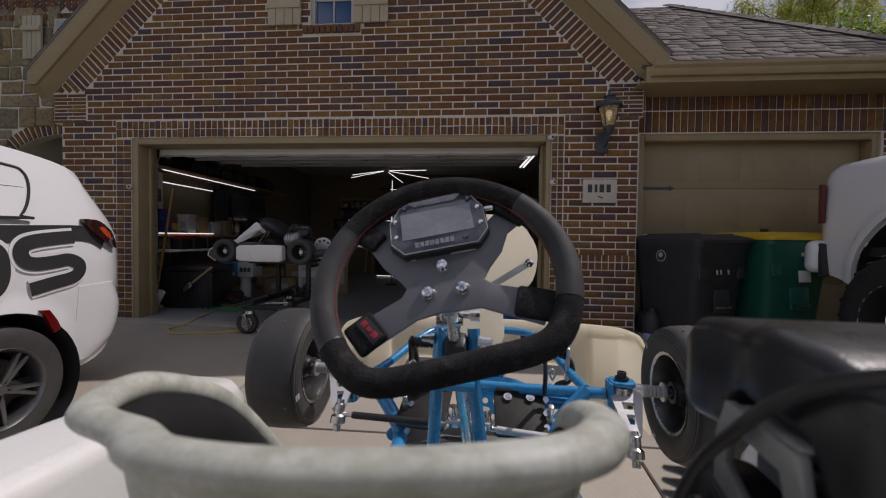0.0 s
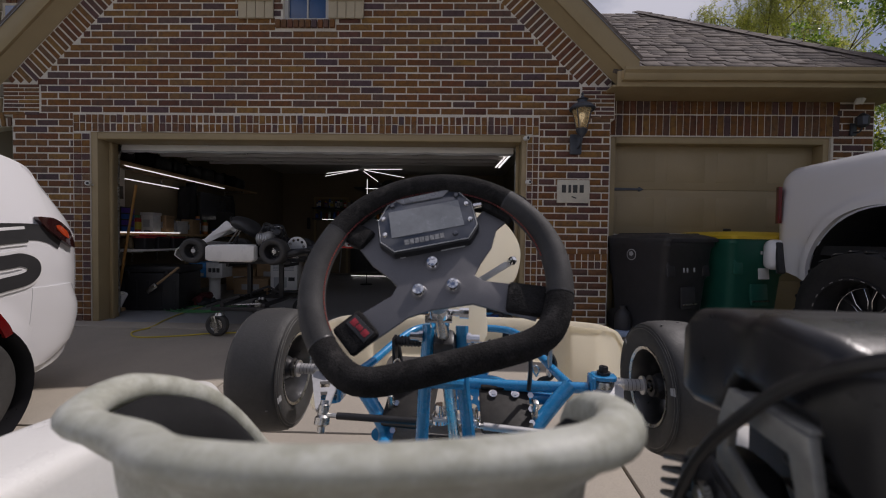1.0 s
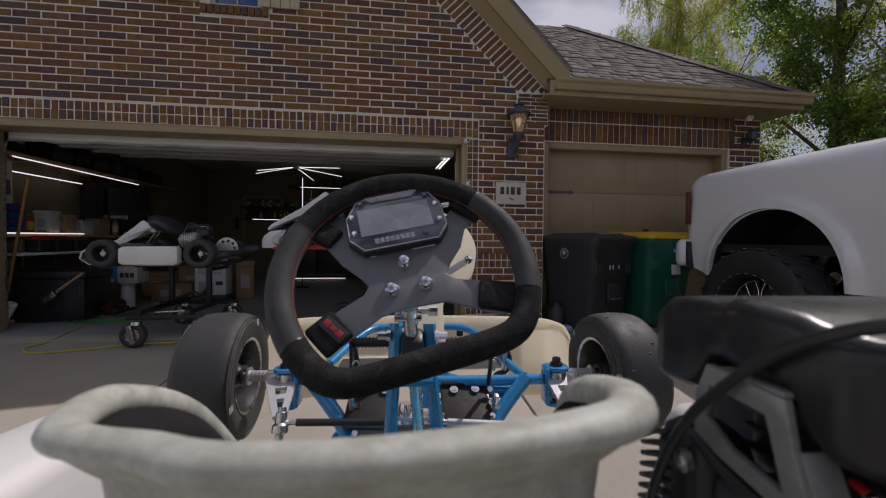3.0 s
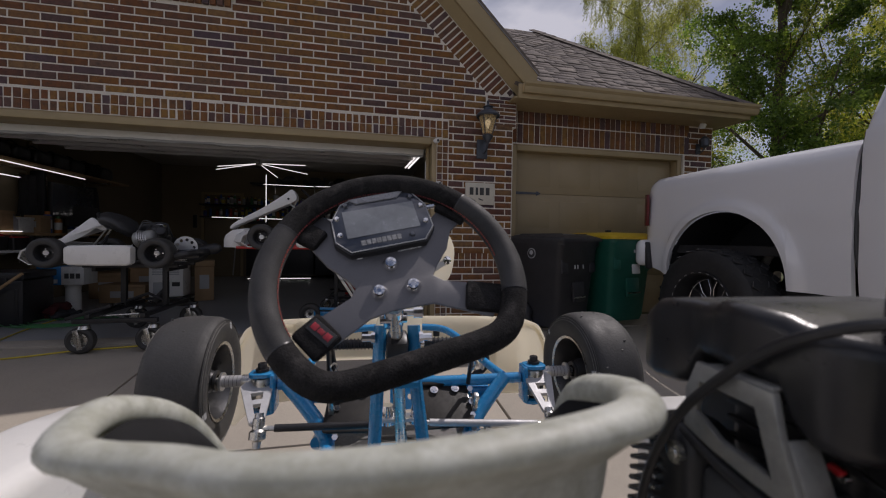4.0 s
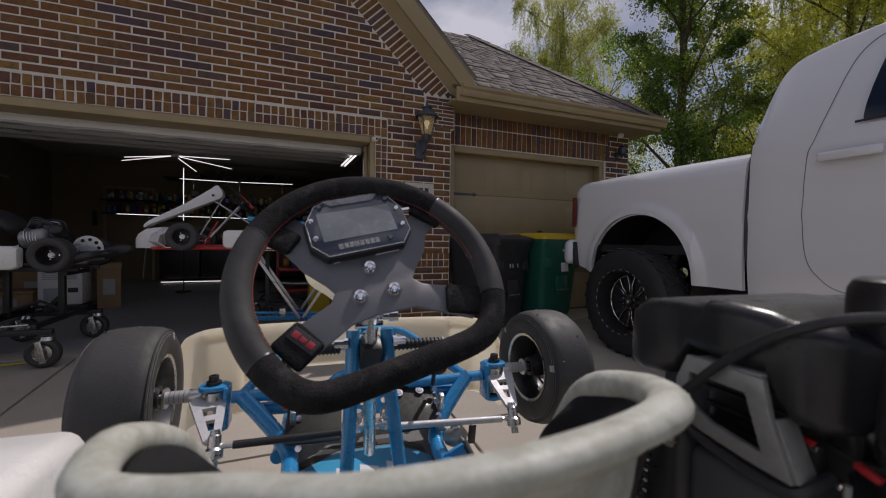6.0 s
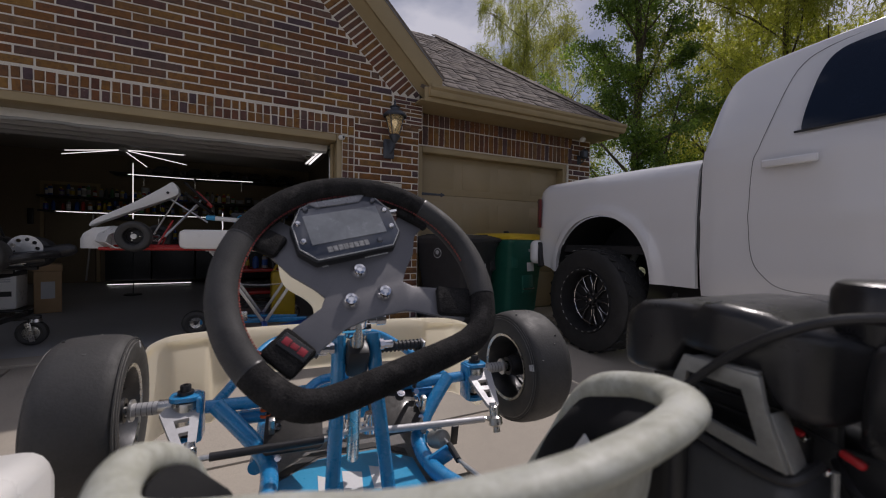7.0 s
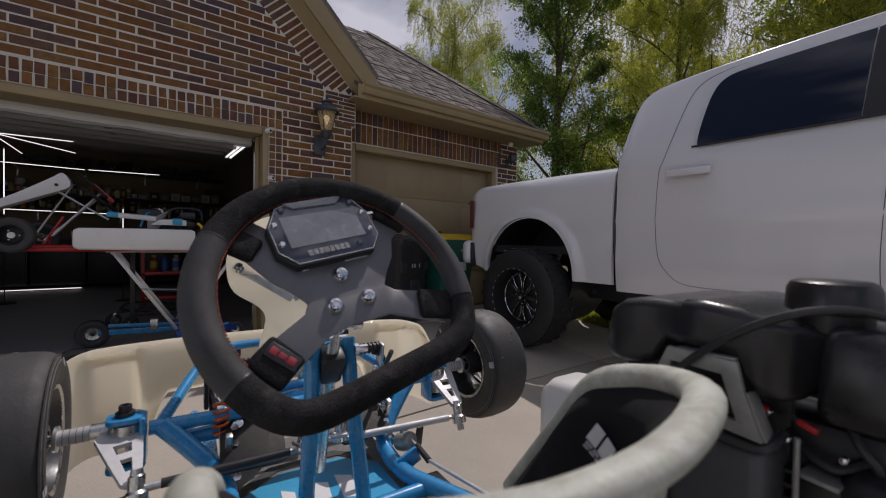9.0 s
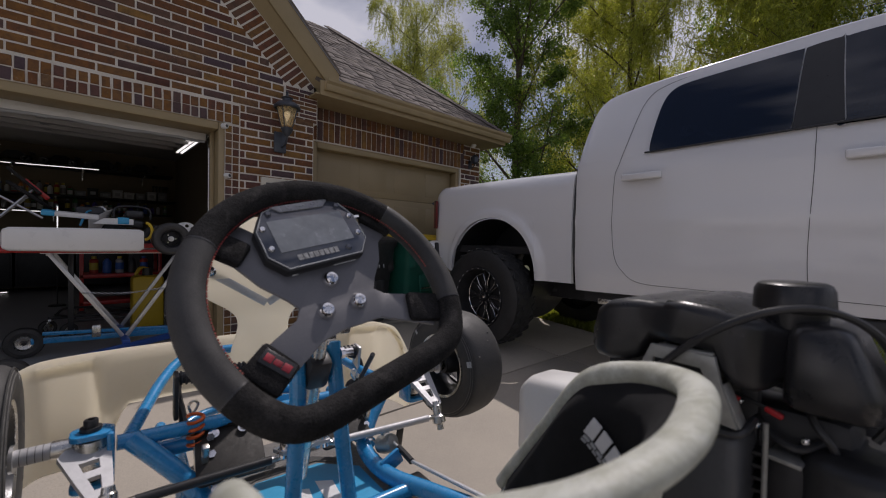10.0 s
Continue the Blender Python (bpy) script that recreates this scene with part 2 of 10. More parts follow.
def leaf_material(name, a, b):
    mat, nt, p = nodes_of(name)
    geo = nt.nodes.new("ShaderNodeNewGeometry")
    col = blend(nt, geo.outputs["Random Per Island"], a, b)
    col = blend(nt, ramped(nt, noise_node(nt, 0.6, 3), 0.35, 0.7), col, blend(nt, 0.5, col, b))
    link(nt, col, p.inputs["Base Color"])
    p.inputs["Roughness"].default_value = 0.38
    tr = nt.nodes.new("ShaderNodeBsdfTranslucent")
    link(nt, blend(nt, 1.0, col, (2.2, 2.0, 0.9), "MULTIPLY"), tr.inputs["Color"])
    mx = nt.nodes.new("ShaderNodeMixShader")
    mx.inputs[0].default_value = 0.60
    link(nt, p.outputs[0], mx.inputs[1])
    link(nt, tr.outputs[0], mx.inputs[2])
    out = next(n for n in nt.nodes if n.bl_idname == "ShaderNodeOutputMaterial")
    link(nt, mx.outputs[0], out.inputs[0])
    return mat


BRICK_TONES = [(0.195, 0.084, 0.042), (0.265, 0.128, 0.040), (0.110, 0.076, 0.086), (0.30, 0.150, 0.048), (0.145, 0.066, 0.050), (0.33, 0.185, 0.058), (0.118, 0.083, 0.100), (0.22, 0.092, 0.046), (0.275, 0.150, 0.052)]
M_BRICK = brick_material("fired_brick", BRICK_TONES)
M_MORTAR = surface("mortar", (0.73, 0.665, 0.585), 0.95, vary=0.14, scale=4, grain=0.3, fine=300, bump=0.6, depth=0.003)
M_STONE = brick_material("field_stone", [(0.38, 0.30, 0.16), (0.29, 0.25, 0.18), (0.44, 0.35, 0.21), (0.25, 0.235, 0.20), (0.37, 0.28, 0.14)])
M_TAN = surface("tan_trim_paint", (0.37, 0.285, 0.155), 0.55, vary=0.08, scale=3, grain=0.05, bump=0.12, dirt_glare=(0.22, 0.18, 0.12), dirt_glare_amount=0.2)
M_TAN_DOOR = surface("tan_door_paint", (0.35, 0.275, 0.16), 0.5, vary=0.06, scale=2, grain=0.05, fine=90, bump=0.15)
M_SHUTTER = surface("shutter_paint", (0.50, 0.43, 0.31), 0.6, vary=0.07, scale=6, grain=0.06, bump=0.2)
M_CONCRETE = concrete_material("driveway_concrete", (0.455, 0.405, 0.335), (0.315, 0.285, 0.243))
M_GFLOOR = concrete_material("garage_floor", (0.36, 0.37, 0.385), (0.28, 0.29, 0.305), 0.42)
M_JOINT = surface("joint_filler", (0.10, 0.08, 0.06), 0.9, vary=0.3, scale=12)
M_SHINGLE = brick_material("asphalt_shingle", [(0.17, 0.145, 0.135), (0.12, 0.105, 0.10), (0.20, 0.17, 0.15), (0.14, 0.12, 0.12), (0.22, 0.19, 0.17)])
M_DRYWALL = surface("garage_wall", (0.23, 0.185, 0.12), 0.9, vary=0.06, scale=2, grain=0.05, bump=0.2)
M_CEIL = surface("garage_ceiling", (0.56, 0.53, 0.47), 0.9, vary=0.05, scale=2, bump=0.2)
M_WHITE_DOOR = surface("white_steel_door", (0.52, 0.51, 0.49), 0.45, vary=0.05, scale=3, dirt_glare=(0.4, 0.36, 0.3), dirt_glare_amount=0.25)
M_WHITE = surface("white_bodywork", (0.80, 0.79, 0.76), 0.32, vary=0.03, scale=5, grain=0.03, bump=0.05, coat=0.2)
M_CREAM = lit_through(surface("cream_bodywork", (0.86, 0.82, 0.71), 0.33, vary=0.04, scale=7, grain=0.03, bump=0.05, coat=0.3), (1.0, 0.965, 0.865), 0.72)
M_CAR_WHITE = surface("white_car_paint", (0.80, 0.80, 0.82), 0.24, vary=0.008, scale=1.2, grain=0.0, bump=0.0, coat=1.0, rough_vary=0.02)
M_VINYL = surface("black_vinyl", (0.035, 0.035, 0.037), 0.4, vary=0.15, bump=0.02)
M_BLUE = surface("blue_powder_coat", (0.022, 0.26, 0.56), 0.28, vary=0.1, scale=20, grain=0.05, bump=0.06, coat=0.6)
M_ALU = surface("bare_aluminium", (0.66, 0.66, 0.66), 0.42, metal=1.0, vary=0.08, scale=30, grain=0.15, fine=400, bump=0.1)
M_STEEL = surface("zinc_steel", (0.62, 0.61, 0.58), 0.28, metal=1.0, vary=0.12, scale=25, grain=0.15, bump=0.08)
M_CHROME = surface("chrome", (0.85, 0.85, 0.86), 0.09, metal=1.0, vary=0.04, bump=0.0, rough_vary=0.04)
M_BLACK_STEEL = surface("black_steel", (0.03, 0.03, 0.032), 0.42, metal=0.2, vary=0.15, scale=15, bump=0.08)
M_BLACK_PLASTIC = surface("black_plastic", (0.028, 0.028, 0.03), 0.36, vary=0.12, scale=12, grain=0.1, fine=260, bump=0.12, depth=0.0015)
M_TANK = surface("moulded_black_tank", (0.019, 0.019, 0.021), 0.30, vary=0.20, scale=18, grain=0.14, fine=420, bump=0.14, depth=0.001, spec=0.5, rough_vary=0.06)
M_RUBBER = surface("tyre_rubber", (0.045, 0.044, 0.043), 0.62, vary=0.18, scale=14, grain=0.16, fine=240, bump=0.2, dirt_glare=(0.11, 0.10, 0.09), dirt_glare_amount=0.25)
M_TRUCK_RUBBER = surface("truck_tyre_rubber", (0.022, 0.022, 0.023), 0.62, vary=0.25, scale=9, grain=0.2, fine=160, bump=0.35, dirt_glare=(0.055, 0.05, 0.045), dirt_glare_amount=0.4)
M_SUEDE = surface("black_suede", (0.026, 0.025, 0.025), 0.95, vary=0.55, scale=55, grain=0.45, fine=420, bump=0.8, depth=0.0016, spec=0.10, dirt_glare=(0.105, 0.098, 0.092), dirt_glare_amount=0.9)
M_GRIP = surface("grey_grip_leather", (0.052, 0.051, 0.051), 0.68, vary=0.28, scale=22, grain=0.2, fine=700, bump=0.4, depth=0.001, spec=0.3, dirt_glare=(0.095, 0.09, 0.086), dirt_glare_amount=0.5)
M_RED_STITCH = surface("red_thread", (0.30, 0.055, 0.04), 0.7, vary=0.2)
M_DARK_PLATE = surface("black_anodised_plate", (0.165, 0.163, 0.172), 0.42, metal=0.35, vary=0.08, scale=12, grain=0.08, fine=500, bump=0.05)
# pale patches on the screen are reflected sky put into its colour
M_SCREEN = surface("grey_lcd", (0.185, 0.20, 0.215), 0.22, vary=0.22, scale=26, grain=0.10, fine=120, bump=0.0, coat=1.0, dirt_glare=(0.34, 0.36, 0.38), dirt_glare_amount=0.5)
M_BEZEL = surface("glossy_dark_bezel", (0.060, 0.067, 0.086), 0.15, vary=0.15, scale=20, bump=0.0, coat=1.0)
M_DIM_RED = surface("faded_red_print", (0.17, 0.014, 0.016), 0.6, vary=0.4, scale=90)
M_RED = surface("red_plastic", (0.52, 0.02, 0.025), 0.35, vary=0.1)
M_ORANGE = surface("orange_anodised", (0.62, 0.11, 0.02), 0.35, vary=0.1, metal=0.4)
M_LINE = surface("dusty_rubber_edge", (0.16, 0.155, 0.145), 0.7, vary=0.4, scale=60)
M_BADGE_RED = surface("badge_red", (0.33, 0.022, 0.035), 0.5, vary=0.3, scale=90)
M_BROW = surface("satin_grey_brow", (0.30, 0.30, 0.31), 0.30, metal=0.3, vary=0.12, scale=40)
M_NAME_BAR = surface("faded_name_print", (0.23, 0.235, 0.24), 0.5, vary=0.5, scale=180)
M_GREY_BAR = surface("grey_marking", (0.42, 0.43, 0.44), 0.5, vary=0.05)
M_WHITE_BAR = surface("white_marking", (0.75, 0.75, 0.75), 0.5, vary=0.05)
M_BLACK_BAR = surface("dark_marking", (0.05, 0.05, 0.05), 0.6, vary=0.1)
M_PAD = surface("black_seat_pad", (0.018, 0.018, 0.019), 0.9, vary=0.15, scale=20, grain=0.2, fine=900, bump=0.4, depth=0.001, spec=0.2)
M_CARBON = surface("carbon_plate", (0.022, 0.020, 0.018), 0.62, spec=0.3, vary=0.35, scale=60, grain=0.2, fine=420, bump=0.05, depth=0.0008, coat=0.08)
M_LIGHT_BLUE = surface("sky_blue_vinyl", (0.05, 0.36, 0.62), 0.35, vary=0.06)
M_TRAY_GREY = surface("speckled_grey_tray", (0.17, 0.165, 0.16), 0.6, vary=0.15, scale=30, grain=0.5, fine=350, bump=0.2)
M_LED = glow("led_white", (1.0, 0.97, 0.90), 1.9)
M_BULB = glow("warm_bulb", (1.0, 0.80, 0.45), 1.0)
M_GREEN_BIN = surface("green_bin_plastic", (0.010, 0.105, 0.075), 0.5, vary=0.1, scale=5, grain=0.1, bump=0.15)
M_BLACK_BIN = surface("black_bin_plastic", (0.032, 0.032, 0.036), 0.5, vary=0.12, scale=5, grain=0.1, bump=0.15)
M_YELLOW = surface("yellow_plastic", (0.62, 0.42, 0.02), 0.45, vary=0.08)
M_CARD = surface("brown_cardboard", (0.36, 0.24, 0.13), 0.85, vary=0.1, scale=8)
M_GLASS_DARK = surface("tinted_window", (0.009, 0.014, 0.028), 0.04, vary=0.1, bump=0.0, coat=0.3, spec=0.45, rough_vary=0.02)
# blue base colour stands in for sky mirrored in the panes
M_WINDOW = surface("window_glass_sky_blue", (0.03, 0.08, 0.20), 0.03, vary=0.1, bump=0.0, coat=1.0, spec=0.9, rough_vary=0.01)
M_RED_LENS = surface("red_lens", (0.12, 0.004, 0.004), 0.14, vary=0.1, coat=0.3, bump=0.0)
M_BARK = surface("bark", (0.13, 0.10, 0.075), 0.95, vary=0.35, scale=5, grain=0.4, fine=60, bump=0.9, depth=0.02)
M_GRASS = leaf_material("grass_blades", (0.12, 0.17, 0.03), (0.22, 0.24, 0.06))
M_SOIL = surface("lawn_soil", (0.09, 0.10, 0.035), 0.95, vary=0.3, scale=3, grain=0.4, fine=40, bump=0.6, depth=0.02)
M_LEAF_DARK = leaf_material("poplar_leaves", (0.026, 0.070, 0.022), (0.185, 0.275, 0.085))
M_LEAF_WILLOW = leaf_material("willow_leaves", (0.10, 0.145, 0.026), (0.40, 0.43, 0.12))
M_LEAF_PALE = leaf_material("pale_willow_leaves", (0.115, 0.155, 0.055), (0.34, 0.37, 0.16))
M_WOOD = surface("pale_wood", (0.45, 0.30, 0.16), 0.7, vary=0.15, scale=8)
M_IRON = surface("black_iron", (0.085, 0.095, 0.115), 0.5, metal=0.5, vary=0.2, scale=15, bump=0.2)
M_BLUE_DARK = surface("blue_stand_paint", (0.02, 0.075, 0.30), 0.4, vary=0.12)
M_RED_PAINT = surface("red_frame_paint", (0.45, 0.02, 0.015), 0.35, vary=0.1, coat=0.3)
# on the raised door this dark tone carries the shade of its underside
M_DOOR_BACK = surface("dark_metal_shaded_door", (0.24, 0.24, 0.245), 0.5, metal=0.1, vary=0.25, scale=3, dirt_glare=(0.20, 0.17, 0.14), dirt_glare_amount=0.4)
M_CABLE_YELLOW = surface("yellow_cable", (0.62, 0.50, 0.06), 0.6, vary=0.1)


def clear_amber(name):
    """Thin seeded glass, tinted amber."""
    mat, nt, p = nodes_of(name)
    link(nt, blend(nt, ramped(nt, noise_node(nt, 40.0, 3), 0.35, 0.65), (0.62, 0.44, 0.20), (0.80, 0.66, 0.40)), p.inputs["Base Color"])
    p.inputs["Roughness"].default_value = 0.15
    p.inputs["Alpha"].default_value = 0.40
    return mat


M_LANTERN = clear_amber("lantern_glass")

# ---- ground ----
def drive_z(y):
    return -0.085 * max(0.0, min(14.0, 4.9 - y))


def ground_sheet():
    """One sheet: level by the house, falling towards the street, to the horizon."""
    xs = [-900, -120, -30, -12, -7, -4, -2, 0, 2, 4, 6, 9, 14, 30, 120, 900]
    ys = [-900, -120, -30, -9.1, -5, -2, 0, 2, 3.5, 4.9, 6, 12, 30, 120, 900]
    bm = bmesh.new()
    rows = [[bm.verts.new((x, y, drive_z(y) - 0.03)) for x in xs] for y in ys]
    for a, b in zip(rows, rows[1:]):
        for k in range(len(xs) - 1):
            bm.faces.new((a[k], a[k + 1], b[k + 1], b[k]))
    return bm


tagged(part("ground", ground_sheet(), M_SOIL, angle=60), "flat lawn and yard soil round the house", "ground", kind="structure")

drive = thing("driveway", label="pale broom-finished concrete driveway with dark expansion joints, sloping to the street", category="driveway", kind="structure")
X_JOINTS = [-7.2, -4.35, -1.70, 0.94, 3.55, 4.80]
Y_JOINTS = [-9.0, -5.8, -2.6, 0.2, 2.9, 4.76]
for x0, x1 in zip(X_JOINTS, X_JOINTS[1:]):
    for y0, y1 in zip(Y_JOINTS, Y_JOINTS[1:]):
        s = box((0, 0, 0), (x1 - x0 - 0.018, y1 - y0 - 0.018, 0.12), 0.006)
        for v in s.verts:
            v.co.x += (x0 + x1) / 2
            v.co.y += (y0 + y1) / 2
            v.co.z += drive_z(v.co.y) - 0.06
        part("slab", s, M_CONCRETE, drive)
fill = span((-7.2, -9.0, 0), (4.80, 4.76, -0.02))
for v in fill.verts:
    v.co.z += drive_z(v.co.y) - 0.022
part("joint_filler", fill, M_JOINT, drive, "dark joint filler")
apron = span((-4.35, 4.768, -0.12), (0.94, 5.02, 0.0), 0.004)
tagged(part("garage_apron", apron, M_CONCRETE), "concrete strip at the garage threshold", "threshold", kind="structure")
apron = span((1.75, 4.768, -0.12), (4.36, 5.42, 0.0), 0.004)
tagged(part("garage_apron", apron, M_CONCRETE), "concrete strip before the single garage door", "threshold", kind="structure")

# ---- house: main gable over the wide garage ----
COURSE, LENGTH, FACE = 0.0762, 0.254, 5.0
OPEN_L, OPEN_R, OPEN_H = -4.083, 0.829, 2.15
WALL_L, WALL_R = -4.98, 1.735
APEX_X, INNER_Z = -1.645, 5.745
BAND = 0.27
MORTAR_Y = FACE + 0.005


def cut(intervals, a, b):
    out = []
    for p, q in intervals:
        if b <= p or a >= q:
            out.append((p, q))
        else:
            if a > p:
                out.append((p, a))
            if b < q:
                out.append((b, q))
    return out


class Bricks:
    """Bricks of one wall: some as parts of their own, the rest joined."""

    def __init__(self):
        self.meshes, self.near, self.verts, self.faces = {}, [], [], []

    def shape(self, w, h, d):
        key = (round(w, 2), round(h, 3), round(d, 2))
        if key not in self.meshes:
            self.meshes[key] = to_mesh("brick", box((0, 0, 0), (key[0], key[2], key[1]), 0.004, seg=1), M_BRICK, 50)
        return self.meshes[key]

    def put(self, x, z, w, h, tilt=0.0, near=False, y=FACE, d=0.09):
        y += random.uniform(-0.0035, 0.0035)
        m = Matrix.Translation((x, y + d / 2, z)) @ Matrix.Rotation(tilt + random.uniform(-0.006, 0.006), 4, "Y")
        if near:
            self.near.append((self.shape(w, h, d), m))
            return
        n = len(self.verts)
        e = 0.004
        for dx, dy, dz in ((-1, 1, -1), (1, 1, -1), (1, 1, 1), (-1, 1, 1)):
            self.verts.append(m @ Vector((dx * w / 2, dy * d / 2, dz * h / 2)))
        for dx, dz in ((-1, -1), (1, -1), (1, 1), (-1, 1)):
            self.verts.append(m @ Vector((dx * w / 2, -d / 2 + e, dz * h / 2)))
        for dx, dz in ((-1, -1), (1, -1), (1, 1), (-1, 1)):
            self.verts.append(m @ Vector((dx * (w / 2 - e), -d / 2, dz * (h / 2 - e))))
        for k in range(4):
            j = (k + 1) % 4
            self.faces.append((n + k, n + j, n + 4 + j, n + 4 + k))
            self.faces.append((n + 4 + k, n + 4 + j, n + 8 + j, n + 8 + k))
        self.faces.append((n + 8, n + 9, n + 10, n + 11))

    def finish(self, wall, name="brick"):
        for mesh, m in self.near:
            ob = new(name, mesh)
            ob.parent = wall
            ob.matrix_basis = m
        if self.verts:
            m = bpy.data.meshes.new("brickwork")
            m.from_pydata([tuple(v) for v in self.verts], [], self.faces)
            m.materials.append(M_BRICK)
            ob = new("brickwork", m)
            ob.parent = wall
            tagged(ob, "mixed brown and blue-grey bricks in running bond", kind="stuff")


def lay(bricks, z0, z1, rows_at, near_at, y=FACE, shift=0.0, joint=0.0135):
    """Running bond between z0 and z1; rows_at(z) gives the free stretches."""
    k = 0
    z = z0
    while z + COURSE * 0.6 < z1:
        for a, b in rows_at(z + COURSE / 2):
            x = math.floor(a / LENGTH) * LENGTH - (LENGTH / 2 if k % 2 else 0) + shift
            while x < b:
                p, q = max(x, a), min(x + LENGTH, b)
                if q - p > 0.045:
                    bricks.put((p + q) / 2, z + COURSE / 2, q - p - joint, COURSE - joint, near=near_at((p + q) / 2, z), y=y)
                x += LENGTH
        z += COURSE
        k += 1


gable = thing("wall_gable", label="brick gable wall over a wide open garage, bricks brown, rust and blue-grey with pale mortar", category="wall", kind="structure")


def inner_half(z):
    return INNER_Z - z


def gable_rows(z):
    rows = [(WALL_L, WALL_R)]
    if z > 2.66:
        h = inner_half(z)
        rows = [(APEX_X - h, APEX_X + h)] if h > 0.1 else []
    elif z > 2.33:
        rows = [(WALL_L + 0.33, WALL_R - 0.33)]
    if z < OPEN_H + 0.2:
        rows = cut(rows, OPEN_L - 0.19, OPEN_R + 0.13)
    if 0.69 < z < 0.86:
        rows = []
    if 3.395 < z < 4.9:
        rows = cut(rows, -1.885, -1.383)
    if 3.30 < z < 3.395:
        rows = cut(rows, -1.97, -1.30)
    return rows


gb = Bricks()
lay(gb, 0.0, 5.7, gable_rows, lambda x, z: (x > 0.9 and z < 2.9) or (x > 0.1 and 2.3 < z < 2.75))
# two rows of headers over the opening
u = 0.0705
n = round((OPEN_R + 0.13 - OPEN_L + 0.19) / u)
for i in range(n):
    x = OPEN_L - 0.19 + (i + 0.5) * (OPEN_R + 0.13 - OPEN_L + 0.19) / n
    for z, h in ((OPEN_H + 0.05, 0.089), (OPEN_H + 0.147, 0.086)):
        if OPEN_L < x < OPEN_R or z > OPEN_H + 0.1 or True:
            gb.put(x + random.uniform(-0.002, 0.002), z + random.uniform(-0.003, 0.003), u - random.uniform(0.009, 0.019), h + random.uniform(-0.008, 0.006), tilt=random.uniform(-0.035, 0.035), y=FACE - 0.003)
# stacked jambs
for x0, x1, cols in ((OPEN_R, OPEN_R + 0.13, 2), (OPEN_L - 0.19, OPEN_L, 2)):
    w = (x1 - x0) / cols
    for c in range(cols):
        for k in range(int(OPEN_H / COURSE)):
            gb.put(x0 + w * (c + 0.5), COURSE * (k + 0.5), w - 0.011, COURSE - 0.011, y=FACE - 0.004)
# a belt of headers on the piers
for a, b in ((OPEN_R + 0.13, WALL_R), (WALL_L, OPEN_L - 0.19)):
    m = round((b - a) / u)
    for i in range(m):
        for z in (0.728, 0.815):
            gb.put(a + (i + 0.5) * (b - a) / m, z, (b - a) / m - 0.011, 0.074, y=FACE - 0.004)
# stepped corbels under the rakes
for a, b in ((WALL_L - 0.10, WALL_L + 0.32), (WALL_R - 0.32, WALL_R + 0.04)):
    part("corbel_bed", span((a + 0.004, MORTAR_Y - 0.001, 2.325), (b, FACE + 0.09, 2.685)), M_MORTAR, gable)
    for k in range(8):
        z = 2.35 + 0.044 * k
        cutx = a + (b - a) * (0.42 if k % 2 else 0.58)
        for p, q in ((a, cutx), (cutx, b)):
            gb.put((p + q) / 2, z, q - p - 0.011, 0.033, y=FACE - 0.002)
# soldier band up both rakes
for sgn in (-1, 1):
    start = 2.69
    run = (INNER_Z - start) * math.sqrt(2)
    m = int(run / 0.0705)
    for i in range(m):
        s = (i + 0.5) * 0.0705
        x = APEX_X + sgn * (INNER_Z - start - s / math.sqrt(2))
        z = start + s / math.sqrt(2)
        off = BAND / 2 / math.sqrt(2)
        gb.put(x + sgn * off, z + off, BAND - 0.016, 0.053, tilt=-sgn * radians(45), y=FACE - 0.002, near=False)
    for i in range(1, 4):
        s = -(i - 0.5) * 0.0705
        if BAND + s > 0.06:
            mid = (BAND - s) / 2 / math.sqrt(2)
            gb.put(APEX_X + sgn * (INNER_Z - start - s / math.sqrt(2) + mid), start + s / math.sqrt(2) + mid + 0.006, BAND + s - 0.03, 0.053, tilt=-sgn * radians(45), y=FACE - 0.002)
# window sill
for i in range(10):
    gb.put(-1.97 + 0.067 * (i + 0.5), 3.348, 0.056, 0.085, y=FACE - 0.025, d=0.11)


def gable_shell(y0, y1):
    h = INNER_Z + BAND * math.sqrt(2)
    outer = [(WALL_L, -0.1), (WALL_R, -0.1), (WALL_R, h - (WALL_R - APEX_X)), (APEX_X, h), (WALL_L, h - (APEX_X - WALL_L))]
    b = plate(outer, y1 - y0, holes=([(OPEN_L, -0.05), (OPEN_R, -0.05), (OPEN_R, OPEN_H), (OPEN_L, OPEN_H)], [(-1.885, 3.395), (-1.383, 3.395), (-1.383, 4.9), (-1.885, 4.9)]))
    return moved(b, Matrix.Translation((0, (y0 + y1) / 2, 0)) @ Matrix.Rotation(radians(90), 4, "X"))


part("mortar", gable_shell(MORTAR_Y, FACE + 0.20), M_MORTAR, gable, "pale grey mortar bed")

# garage opening trim
trim = thing("garage_opening_trim", label="tan painted timber trim round the wide garage opening", category="trim", kind="structure")
part("jamb", span((OPEN_L, FACE + 0.015, 0), (OPEN_L + 0.075, FACE + 0.30, OPEN_H), 0.005), M_TAN, trim)
part("jamb", span((OPEN_R - 0.055, FACE + 0.015, 0), (OPEN_R, FACE + 0.30, OPEN_H), 0.005), M_TAN, trim)
part("head", span((OPEN_L + 0.078, FACE + 0.015, OPEN_H - 0.075), (OPEN_R - 0.058, FACE + 0.30, OPEN_H), 0.005), M_TAN, trim)
part("stop", span((OPEN_L + 0.078, FACE + 0.16, 0), (OPEN_L + 0.115, FACE + 0.20, OPEN_H - 0.08), 0.004), M_TAN, trim)
